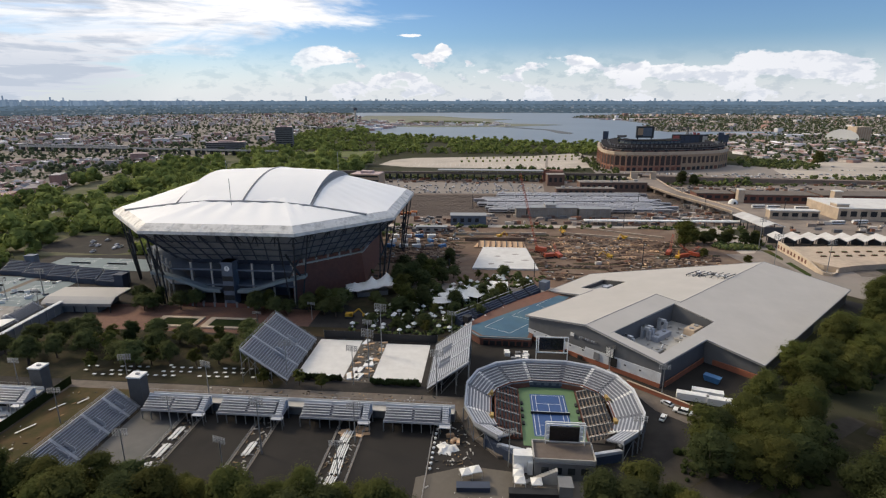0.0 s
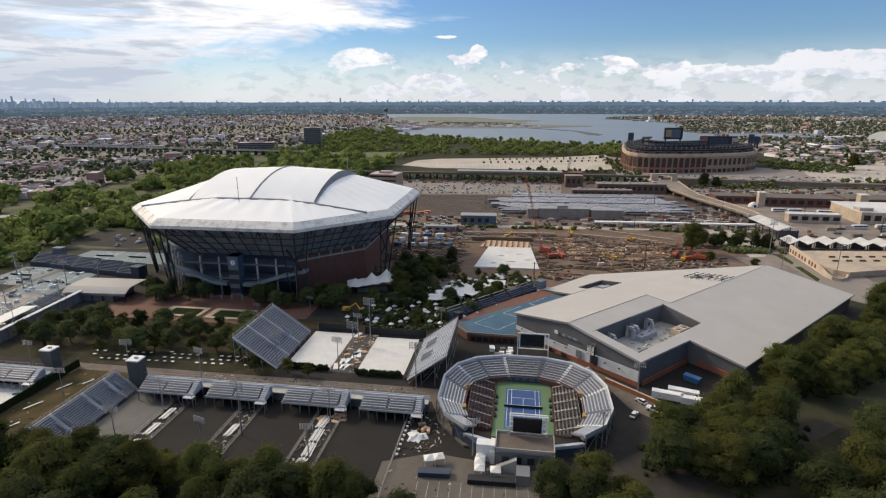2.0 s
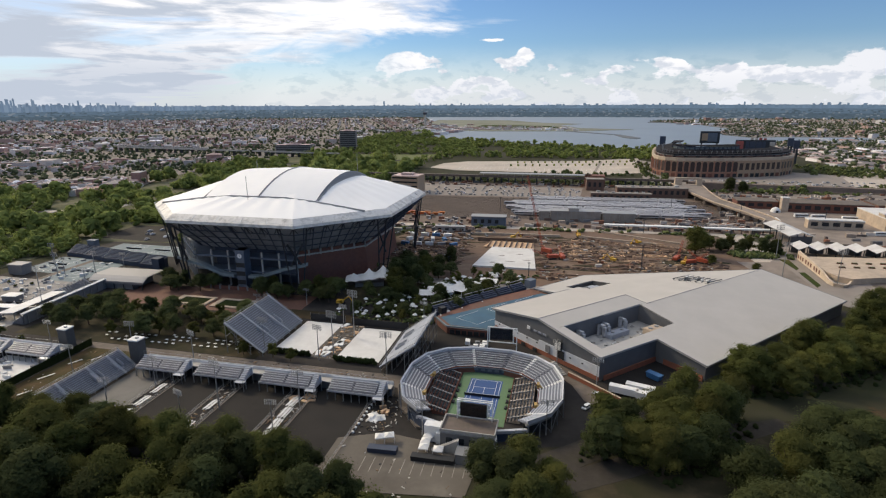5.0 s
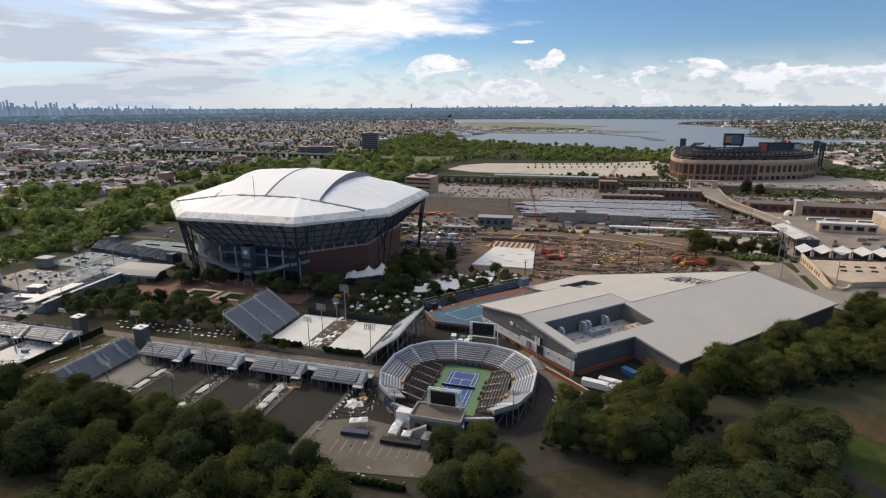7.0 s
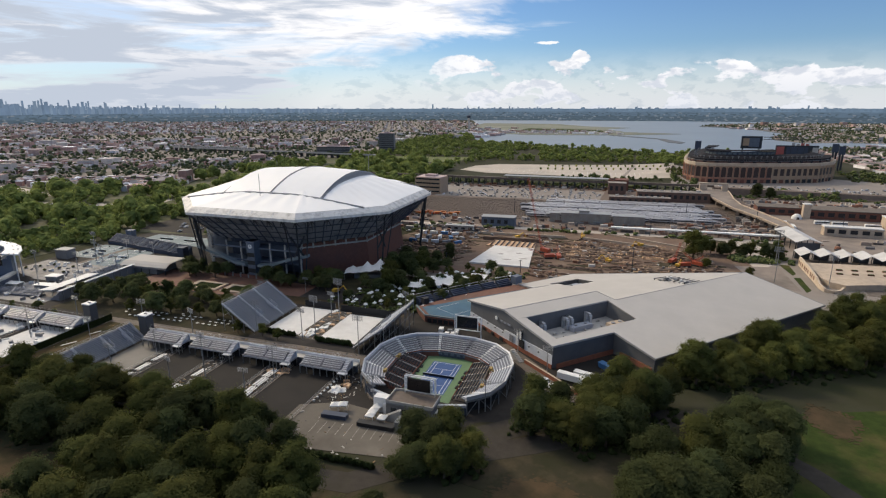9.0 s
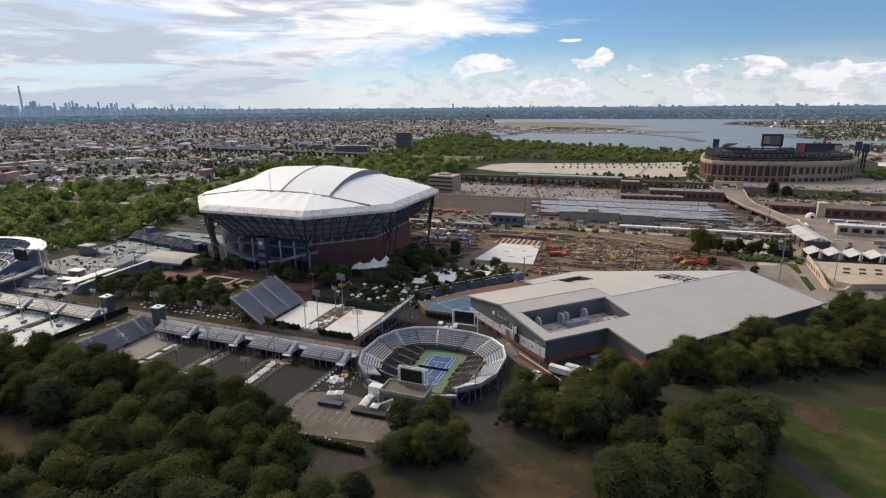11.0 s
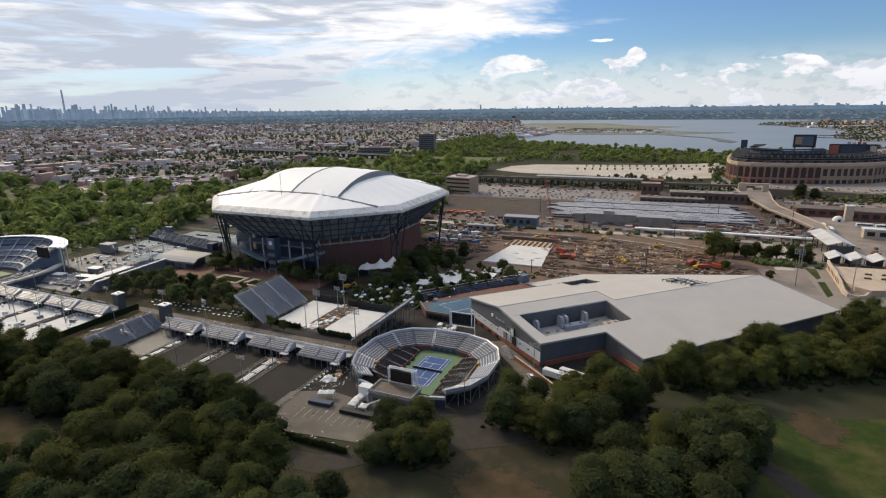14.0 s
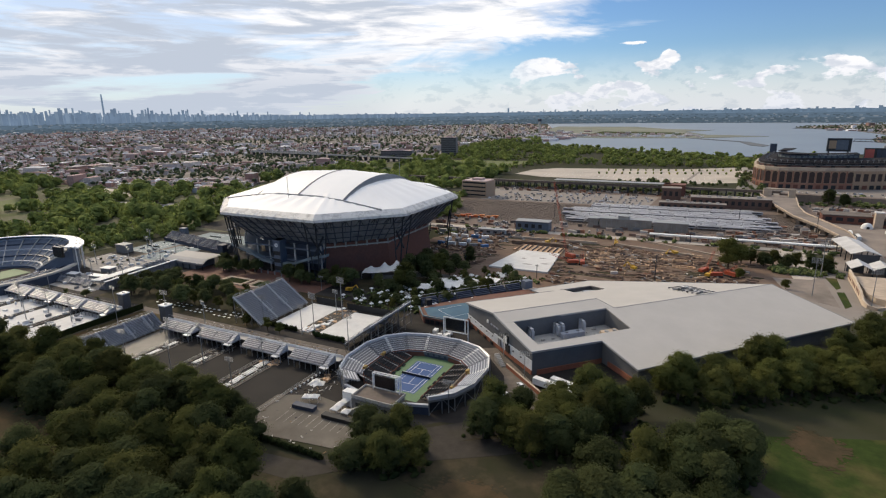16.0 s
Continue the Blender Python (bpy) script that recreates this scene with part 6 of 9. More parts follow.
def make_round_stadium():
    """The western stadium: a round bowl under a ring canopy."""
    root = thing("round_stadium", at(-273, 11), "round stadium with a white ring canopy and slate seats", "stadium")
    n = 28
    for k in range(n):
        a0, a1 = 2 * math.pi * k / n, 2 * math.pi * (k + 1) / n
        am = (a0 + a1) / 2

        def ring(a, r, z):
            return (math.cos(a) * r, math.sin(a) * r, z)
        near = math.cos(am + 0.75) > 0.05
        top = 5.5 if near else 17
        part("seating_wedge", Build().hexa([ring(a0, 24, 0), ring(a0, 50, 0), ring(a1, 50, 0), ring(a1, 24, 0)], [ring(a0, 24, 1.5), ring(a0, 50, top), ring(a1, 50, top), ring(a1, 24, 1.5)]), "navy_light", root, "slate-blue raked seats")
        for r in range(5):
            rr = 27 + r * 5
            part("row_edge", Build().hexa([ring(a0, rr, 1 + (rr - 24) / 26 * (top - 1.5)), ring(a0, rr + 1.2, 1 + (rr - 24) / 26 * (top - 1.5)), ring(a1, rr + 1.2, 1 + (rr - 24) / 26 * (top - 1.5)), ring(a1, rr, 1 + (rr - 24) / 26 * (top - 1.5))], [ring(a0, rr, 2.4 + (rr - 24) / 26 * (top - 1.5)), ring(a0, rr + 1.2, 2.6 + (rr - 24) / 26 * (top - 1.5)), ring(a1, rr + 1.2, 2.6 + (rr - 24) / 26 * (top - 1.5)), ring(a1, rr, 2.4 + (rr - 24) / 26 * (top - 1.5))]), "navy" if r % 2 else "seat_grey", root)
        part("aisle", Build().beam(ring(a0, 25, 2.4), ring(a0, 50, top + 0.7), 0.6), "concrete", root)
        if not near:
            part("canopy_panel", Build().hexa([ring(a0, 45.5, 17.6), ring(a0, 54, 16.2), ring(a1, 54, 16.2), ring(a1, 45.5, 17.6)], [ring(a0, 45.5, 18.1), ring(a0, 54, 17.0), ring(a1, 54, 17.0), ring(a1, 45.5, 18.1)]), "fabric", root, "white canopy panel")
            part("canopy_strut", Build().beam(ring(a0, 52, 0), ring(a0, 52, 18), 0.5), "white", root)
        else:
            part("rim", Build().hexa([ring(a0, 49, top), ring(a0, 52, top), ring(a1, 52, top), ring(a1, 49, top)], [ring(a0, 49, top + 1.2), ring(a0, 52, top + 1.2), ring(a1, 52, top + 1.2), ring(a1, 49, top + 1.2)]), "concrete", root, "pale rim walk")
            part("outer_wall", Build().hexa([ring(a0, 51, 0), ring(a0, 51.6, 0), ring(a1, 51.6, 0), ring(a1, 51, 0)], [ring(a0, 51, top), ring(a0, 51.6, top), ring(a1, 51.6, top), ring(a1, 51, top)]), "navy", root)
    part("court", Build().slab(-10, -18, 10, 18, 0.1, 0.3), "court_green", root, "green court")
    part("screen_board", Build().slab(30, 24, 40, 25.5, 12, 19), "screen", root, "dark screen board")


make_round_stadium()


def western_gear():
    """Trunks, crates, tent tops and rails that crowd the western courts."""
    r = random.Random(83)
    pale, dull = Build(), Build()
    for u0, u1, v0, v1, n in ((-258, -196, 58, 83, 46), (-226, -184, 20, 46, 46), (-236, -204, 84, 124, 22), (-226, -130, -38, -4, 60), (-262, -238, 96, 126, 14), (-216, -180, 46, 60, 22)):
        for i in range(n):
            (pale if r.random() < 0.62 else dull).box(r.uniform(u0, u1), r.uniform(v0, v1), 0.13, r.uniform(0.5, 3.2), r.uniform(0.4, 1.5), r.uniform(0.3, 1.7), r.uniform(0, 90))
    solo("court_gear", pale, "white", SITE, "white crates, covers and trunks on the western courts", "gear", kind="stuff")
    solo("court_gear", dull, "clad_grey", SITE, "grey cases and rails on the western courts", "gear", kind="stuff")


western_gear()
for u, v in ((-216, -20), (-192, -12), (-168, -22), (-142, -14), (-205, 36), (-212, 66), (-228, 92), (-208, 100), (-250, 110), (-184, 70), (-240, 60)):
    make_light_pole(u, v, 15.0, 2, 4)


# ---- plaza: framed planting beds before the stadium
for u0, u1 in ((-128, -107), (-104, -82)):
    bed = thing("planting_bed", at(0, 0), "planting bed in a broad pale stone frame", "planter", "planting beds")
    for a in ((u0, 66, u1, 68), (u0, 76, u1, 78), (u0, 68, u0 + 3, 76), (u1 - 2, 68, u1, 76)):
        part("stone_edge", Build().slab(*a, 0.1, 0.7), "concrete_tan", bed)
    part("planting", Build().slab(u0 + 3, 68, u1 - 2, 76, 0.1, 0.45), "hedge", bed, "low dark planting")
# low dark entrance wall
wall = thing("entry_wall", at(0, 0), "low dark wall with small piers before the stadium", "wall")
part("wall", Build().slab(-128, 92.2, -74, 92.8, 0, 2.0), "brick", wall)
for i in range(10):
    part("pier", Build().box(-127 + i * 5.8, 92.5, 0, 1.0, 1.0, 2.8), "clad_grey", wall)

# ---- white marquee
def make_marquee(m, w, l, peaks, label):
    root = thing("marquee", m, label, "marquee")
    nx, ny = 24, 12
    rows = []
    for j in range(ny + 1):
        row = []
        for i in range(nx + 1):
            x, y = -w / 2 + w * i / nx, -l / 2 + l * j / ny
            z = 3.6
            for px, py, ph, pr in peaks:
                d = math.hypot(x - px, y - py)
                z = max(z, 3.6 + ph * math.exp(-d / pr) * 1.35 - 0.35)
            sag = 0.4 * math.sin(math.pi * i / nx * 5) ** 2 * (1 if j in (0, ny) else 0)
            row.append((x, y, z + sag))
        rows.append(row)
    part("canopy", Build().sheet(rows), "canvas", root, "white stretched canopy", smooth=True)
    for x in (-w / 2, 0, w / 2):
        for y in (-l / 2, l / 2):
            part("pole", Build().tube((x, y, 0), (x, y, 3.7), 0.08, 5), "white", root)
    part("counter", Build().slab(-w * 0.3, -l * 0.25, w * 0.3, l * 0.25, 0, 2.4), "clad_grey", root)
    return root


make_marquee(at(-34.5, 117, 0, 18), 27, 13, ((-9, 0, 3.2, 5), (0, 0, 5.2, 5), (8, 0, 6.4, 6)), "white peaked marquee beside the stadium")
for u, v, s, r in ((10, 108, 0.9, 20), (20, 114, 0.9, 60), (27, 120, 0.8, -10), (13, 118, 0.8, 40), (33, 128, 0.7, 0), (4, 102, 0.7, 15)):
    sail = thing("shade_sail", at(u, v, 0, r), "pale stretched shade sail over the food court", "canopy", "shade sails")
    rows = []
    for j in range(7):
        rows.append([((i - 3) * 2.4 * s, (j - 3) * 2.2 * s, 3.2 + 3.4 * s * math.exp(-math.hypot(i - 3, j - 3) / 1.6) + 0.5 * abs((i - 3) * (j - 3)) / 9) for i in range(7)])
    part("sail", Build().sheet(rows), "canvas", sail, "pale cream sail", smooth=True)
    part("mast", Build().tube((0, 0, 0), (0, 0, 7.2 * s), 0.1, 6), "white", sail)
    for i in (-1, 1):
        for j in (-1, 1):
            part("tie_post", Build().tube((i * 7.2 * s, j * 6.6 * s, 0), (i * 7.2 * s, j * 6.6 * s, 3.8), 0.07, 5), "white", sail)


def make_umbrella(m):
    root = thing("umbrella", m, "open white market umbrella over a table", "umbrella", "food court umbrellas")
    can = Build()
    for k in range(8):
        a, c = k * math.pi / 4, (k + 1) * math.pi / 4
        can.poly((0, 0, 3.3), (1.25 * math.cos(a), 1.25 * math.sin(a), 2.45), (1.25 * math.cos(c), 1.25 * math.sin(c), 2.45))
        can.poly((1.25 * math.cos(a), 1.25 * math.sin(a), 2.45), (1.25 * math.cos(a), 1.25 * math.sin(a), 2.25), (1.25 * math.cos(c), 1.25 * math.sin(c), 2.25), (1.25 * math.cos(c), 1.25 * math.sin(c), 2.45))
    part("canopy", can, "canvas", root)
    part("pole", Build().tube((0, 0, 0), (0, 0, 3.3), 0.05, 5), "white", root)
    part("table", Build().tube((0, 0, 0.70), (0, 0, 0.75), 0.6, 10), "white", root)
    return root


rnd = random.Random(31)
um = make_umbrella(at(0, 80))
FOOD = [(-38, 66), (14, 66), (44, 110), (62, 150), (36, 156), (-20, 108)]
placed = 0
while placed < 120:
    u, v = rnd.uniform(-38, 62), rnd.uniform(66, 156)
    if inside(u, v, FOOD):
        placed += 1
        copy_thing(um, at(u, v, 0, rnd.uniform(0, 45)))

# rows of white-topped tables in the courtyard
tb = thing("table", at(-96, 30), "small white table in a courtyard row", "table", "courtyard tables")
part("top", Build().slab(-0.7, -0.45, 0.7, 0.45, 0.70, 0.76), "white", tb)
part("leg", Build().tube((0, 0, 0), (0, 0, 0.7), 0.06, 6), "steel", tb)
for r in range(3):
    for c in range(22):
        if (c * 7 + r * 5) % 6 > 1:
            copy_thing(tb, at(-128 + c * 3.4 + (r % 2) * 1.3, 20.6 + r * 3.2 + c * 0.14))

for cu, cv, mz in ((-249, 112, 0.14), (-219, 103, 0.14), (-230, 156, 0.14), (-206, 156, 0.14)):
    ct = thing("court_marking", at(cu, cv), "white lines and net of a blue court", "court", "court markings")
    part("court_marking", court_lines(Build(), 0, 0, mz, t=0.16), "line", ct)
    make_net(0, 0, mz, ct)

bx = thing("service_block", at(-256, 92, 0, 3), "small grey flat-roofed service block", "building")
part("wall", Build().slab(-5, -3.5, 5, 3.5, 0, 6), "clad_grey", bx)
part("roof", Build().slab(-5.3, -3.8, 5.3, 3.8, 6, 6.5), "membrane", bx)
for i in range(7):
    pl = thing("planter", at(-256 + i * 5.6, 64 + (i % 3) * 5.5), "round stone planter with a clipped shrub", "planter", "plaza planters")
    part("bowl", Build().tube((0, 0, 0), (0, 0, 0.6), 1.0, 10, 1.2), "concrete", pl)
    part("shrub", Build().blob(0, 0, 0.95, 1.0, 1.0, 0.7, rnd, 0.25).blob(0.3, 0.2, 1.2, 0.7, 0.7, 0.5, rnd, 0.3), "leaf_a", pl)
for u, v, w, l in ((-252, 46, 14, 5), (-224, 34, 10, 4), (-214, 52, 8, 5), (-200, 38, 16, 4)):
    kb = thing("kiosk", at(u, v, 0, 8), "low pale kiosk with a flat roof", "kiosk", "kiosks")
    part("wall", Build().slab(-w / 2, -l / 2, w / 2, l / 2, 0, 3), "clad_grey", kb)
    part("roof", Build().slab(-w / 2 - 0.5, -l / 2 - 0.5, w / 2 + 0.5, l / 2 + 0.5, 3, 3.3), "white", kb)


def food_court_shrubs():
    r = random.Random(83)
    b = Build()
    n = 0
    while n < 420:
        u, v = r.uniform(-38, 62), r.uniform(66, 156)
        if inside(u, v, FOOD):
            n += 1
            for k in range(4):
                s = r.uniform(0.4, 1.0)
                b.blob(u + r.uniform(-1.4, 1.4), v + r.uniform(-1.4, 1.4), s * r.uniform(0.5, 1.8), s, s, s * 0.8, r, 0.4)
    solo("shrubs", b, "scrub", SITE, "green shrubs and planting between the food court tables", "shrubs", kind="stuff", smooth=True)


food_court_shrubs()

# ---------------------------------------------------------------- raised blue court beside the hall
def make_raised_court():
    root = thing("raised_court", SITE, "raised blue court on a red brick base with dark stands", "court")
    deck = [(15.5, 71), (24, 60), (45.5, 59.5), (47, 67), (49.5, 80), (73, 116), (60, 124), (34, 99)]
    part("brick_base", Build().prism(deck, 0, 2.9), "brick", root, "red brick base")
    inner = [(17, 71), (24.6, 61.4), (44.8, 60.8), (46.2, 67), (48.8, 80.2), (71.5, 115.6), (60.5, 122), (35, 97.8)]
    part("apron", Build().prism(inner, 2.9, 3.0), "brickpave", root, "red-brown apron")
    blue = [(18.6, 71), (25.2, 62.8), (44.2, 62.2), (45.4, 67.6), (47.8, 80.4), (69, 113.6), (63.5, 115), (38.5, 91)]
    part("court_surface", Build().prism(blue, 3.0, 3.06), "court_sea", root, "faded blue playing surface")
    for k in range(3):
        p, q = Vector((26 + k * 12.5, 72 + k * 14)), Vector((37 + k * 10.5, 66 + k * 15))
        part("court_line", Build().beam((*p, 3.08), (*q, 3.08), 0.12).beam((*p, 3.08), (p.x + 8.5, p.y + 10.5, 3.08), 0.12).beam((*q, 3.08), (q.x + 8.5, q.y + 10.5, 3.08), 0.12), "line", root)
    part("front_rail", Build().beam((15.5, 71, 3.6), (24, 60, 3.6), 0.7).beam((24, 60, 3.6), (45.5, 59.5, 3.6), 0.7), "court_teal", root, "broad blue front rail")
    for k in range(7):
        part("recess", Build().slab(25.5 + k * 2.8, 59.3, 27.6 + k * 2.8, 60.4, 0.3, 2.1), "dark", root, "dark opening in the base")
    # stand along its outer edge
    p0, p1 = Vector((15.5, 76)), Vector((56, 123))
    d = (p1 - p0).normalized()
    nn = Vector((-d.y, d.x))
    for k in range(6):
        a, c = p0.lerp(p1, k / 6), p0.lerp(p1, (k + 0.86) / 6)
        b = Build()
        for r in range(4):
            lo, hi = nn * (r * 1.1), nn * (r * 1.1 + 1.1)
            b.hexa([(*(a + lo), 0), (*(c + lo), 0), (*(c + hi), 0), (*(a + hi), 0)], [(*(a + lo), 3.6 + r * 0.6), (*(c + lo), 3.6 + r * 0.6), (*(c + hi), 3.6 + r * 0.6), (*(a + hi), 3.6 + r * 0.6)])
        s = part("stand_section", b, "navy", root, "dark navy stand section")
        part("pale_rail", Build().beam((*(a + nn * 4.6), 6.6), (*(c + nn * 4.6), 6.6), 0.25), "concrete", s)
    part("end_booth", Build().box(57, 124, 3.2, 5, 4, 4.5, 55), "navy_light", root, "slate booth")
    part("end_booth", Build().box(18, 77, 3.0, 3, 3, 3.0, 50), "dark", root)


make_raised_court()

# dark yard between the bleacher and the small stadium, with packed gear
flat("yard", [(22, 28), (50, 44), (46, 58), (30, 60), (20, 56)], "court_dark", "dark asphalt yard behind the small stadium", 0.12)
rnd = random.Random(41)
for i in range(14):
    m = at(38 + rnd.uniform(-4, 6), 48 + rnd.uniform(-4, 5), 0.1, rnd.uniform(-10, 10))
    solo("gear_crate", Build().slab(-1.0, -0.7, 1.0, 0.7, 0, 1.5).slab(-1.05, -0.75, 1.05, 0.75, 1.4, 1.6), "white" if i % 3 else "clad_grey", m, "white gear crate in the yard", "crate", "gear crates")
for i, (u, v, k) in enumerate(((16.2, -6.4, 0), (17.4, -8.8, 0), (18.8, -9.4, 0), (14.7, -11.6, 1), (15.3, -13.6, 1), (17.0, -12.4, 1))):
    m = at(u, v, 0.1, 20 + i * 37)
    if k == 0:
        solo("timber_stack", Build().slab(-1.2, -0.5, 1.2, 0.5, 0, 0.9), "timber", m, "stack of raw timber beside the small stadium", "timber", "timber stacks")
    else:
        b = Build()
        hump = [(rnd.uniform(-0.9, 0.9), rnd.uniform(-0.9, 0.9), rnd.uniform(0.5, 1.2)) for k in range(4)]
        rows = []
        for j in range(9):
            row = []
            for i in range(9):
                x, y = (i - 4) * 0.5, (j - 4) * 0.45
                edge = i in (0, 8) or j in (0, 8)
                z = 0.0 if edge else 0.15 + max(h * math.exp(-((x - px) ** 2 + (y - py) ** 2) / 0.5) for px, py, h in hump) + rnd.uniform(0, 0.12)
                row.append((x + rnd.uniform(-0.1, 0.1), y + rnd.uniform(-0.1, 0.1), z))
            rows.append(row)
        b.sheet(rows)
        solo("sheeted_mound", b, "canvas", m, "heap of gear under crumpled white sheeting", "heap", "covered heaps")


def make_gazebo(m, label="white pop-up canopy tent"):
    root = thing("canopy_tent", m, label + " in the service yard", "tent", "canopy tents")
    b = Build()
    for k in range(4):
        a, c = math.pi / 4 + k * math.pi / 2, math.pi / 4 + (k + 1) * math.pi / 2
        b.poly((0, 0, 3.3), (2.1 * math.cos(a), 2.1 * math.sin(a), 2.5), (2.1 * math.cos(c), 2.1 * math.sin(c), 2.5))
        b.poly((2.1 * math.cos(a), 2.1 * math.sin(a), 2.5), (2.1 * math.cos(a), 2.1 * math.sin(a), 2.2), (2.1 * math.cos(c), 2.1 * math.sin(c), 2.2), (2.1 * math.cos(c), 2.1 * math.sin(c), 2.5))
    part("canopy", b, "canvas", root)
    for k in range(4):
        a = math.pi / 4 + k * math.pi / 2
        part("leg", Build().tube((2.05 * math.cos(a), 2.05 * math.sin(a), 0), (2.05 * math.cos(a), 2.05 * math.sin(a), 2.4), 0.05, 5), "white", root)
    return root


gz = make_gazebo(at(36.5, -21.5))
for u, v, r in ((36.3, -24.6, 0), (36.5, -27.6, 2), (41, -27.8, 4), (24.5, -24.2, 20), (21.8, -25.4, 18), (56, -19, 10)):
    copy_thing(gz, at(u, v, 0, r))
solo("site_hut", Build().slab(-1.8, -2.2, 1.8, 2.2, 0, 3.2).slab(-1.9, -2.3, 1.9, 2.3, 3.2, 3.4), "clad_grey", at(48.5, -28.5), "grey box hut beside the press box", "hut")
solo("site_hut", Build().slab(-4.5, -1.3, 4.5, 1.3, 0, 1.6), "navy", at(24, -29.5, 0, 4), "low navy barrier box along the car park", "barrier")
solo("site_hut", Build().slab(-6.5, -1.2, 6.5, 1.2, 0, 1.6), "dark", at(40, -30.6, 0, 2), "low dark barrier box along the car park", "barrier")
for i in range(11):
    solo("bay_line", Build().slab(-0.09, -3.4, 0.09, 3.4, 0, 0.02), "faded_line", at(20 + i * 3.0, -36.5 + i * 0.35, 0.178, 2), "white painted parking bay line", "line", "bay lines", "structure")


def make_car(m, label, paint="car", scale=1.0):
    root = thing("car", m @ Matrix.Diagonal((scale, scale, scale, 1)), label, "car", "parked cars")
    body = Build().hexa([(-2.2, -0.85, 0.35), (2.2, -0.85, 0.35), (2.2, 0.85, 0.35), (-2.2, 0.85, 0.35)], [(-2.15, -0.82, 0.9), (2.1, -0.82, 0.85), (2.1, 0.82, 0.85), (-2.15, 0.82, 0.9)])
    part("body", body, paint, root)
    part("cabin", Build().hexa([(-1.7, -0.78, 0.88), (1.1, -0.78, 0.86), (1.1, 0.78, 0.86), (-1.7, 0.78, 0.88)], [(-1.2, -0.62, 1.42), (0.45, -0.62, 1.42), (0.45, 0.62, 1.42), (-1.2, 0.62, 1.42)]), "glass", root)
    part("roof", Build().slab(-1.2, -0.62, 0.45, 0.62, 1.42, 1.47), paint, root)
    for x in (-1.35, 1.35):
        for y in (-0.8, 0.8):
            part("wheel", Build().tube((x, y - 0.1, 0.33), (x, y + 0.1, 0.33), 0.33, 10), "rubber", root)
    return root


car = make_car(at(89, 18, 0.1, 130), "parked car with dark windows beside the hall")
make_car(at(92.5, 13, 0.1, 150), "white van parked beside the hall", "white", 1.35)
make_car(at(57, -24, 0.1, 100), "white pickup parked by the press box", "white", 1.2)
make_car(at(85, 9, 0.1, 60), "pale car parked by the small stadium", "white")
rnd = random.Random(51)
for i in range(120):
    if rnd.random() < 0.35:
        continue
    k = rnd.randint(0, 3)
    x = -62 + (i % 30) * 5.8 + rnd.uniform(-1.5, 1.5)
    y = 588 + (i // 30) * 16 + rnd.uniform(-1.5, 1.5)
    copy_thing(car, pose(x, y, 0.2, 0, 0, 85 + rnd.choice((0, 180)) + rnd.uniform(-4, 4)))
for i in range(70):
    copy_thing(car, pose(-55 + rnd.uniform(0, 90), 380 + rnd.uniform(0, 85), 0.2, 0, 0, rnd.uniform(0, 360))) if i < 26 else copy_thing(car, pose(235 + rnd.uniform(0, 220), 690 + rnd.uniform(0, 60), 0.2, 0, 0, 90))

# goods yard of the hall
for u, v, r in ((98, 20.5, -14), (107, 17.5, -14), (104, 23, -16)):
    t = thing("trailer", at(u, v, 0.1, r), "white box trailer parked in the goods yard", "trailer", "trailers")
    part("box", Build().slab(-5, -1.25, 5, 1.25, 1.0, 3.4).slab(-5.05, -1.3, 5.05, 1.3, 3.3, 3.45), "white", t)
    for x in (-3.6, -2.4, 3.2):
        for y in (-1.1, 1.1):
            part("wheel", Build().tube((x, y - 0.15, 0.5), (x, y + 0.15, 0.5), 0.5, 10), "rubber", t)
    part("chassis", Build().slab(-5, -0.5, 5, 0.5, 0.6, 1.0), "steel_dark", t)
solo("waste_skip", Build().hexa([(-2.4, -1.2, 0.2), (2.4, -1.2, 0.2), (2.4, 1.2, 0.2), (-2.4, 1.2, 0.2)], [(-3.0, -1.4, 2.4), (3.0, -1.4, 2.4), (3.0, 1.4, 2.4), (-3.0, 1.4, 2.4)]), "blue_tarp", at(110.5, 35.6, 0.1, -40), "blue waste skip against the hall", "skip")
rw = thing("road_wall", at(78.6, 31, 0, -41), "low orange-red wall beside the service road", "wall")
part("wall", Build().slab(0, -0.25, 31, 0.25, 0, 1.7), "redbrick_bright", rw)
part("coping", Build().slab(0, -0.35, 31, 0.35, 1.7, 1.85), "concrete_tan", rw)
flat("service_road", [(62, 44), (68, 47), (104, 11), (98, 2), (84, 14), (80, 24)], "promenade", "pale service road beside the hall", 0.12)


def make_hedge(u0, u1, v, h, label):
    root = thing("hedge", at((u0 + u1) / 2, v), label, "hedge", "hedges")
    rn = random.Random(int(u0 * 7))
    b = Build()
    x = u0
    mid = (u0 + u1) / 2
    while x < u1:
        for j in range(3):
            b.blob(x - mid + rn.uniform(-0.3, 0.3), rn.uniform(-0.35, 0.35), h * rn.uniform(0.3, 0.75), 0.75, 0.7, h * 0.42, rn, 0.3)
        x += 0.8
    part("leaves", b, "hedge", root)
    part("stem", Build().slab(u0 - mid, -0.1, u1 - mid, 0.1, 0, h * 0.4), "bark", root)


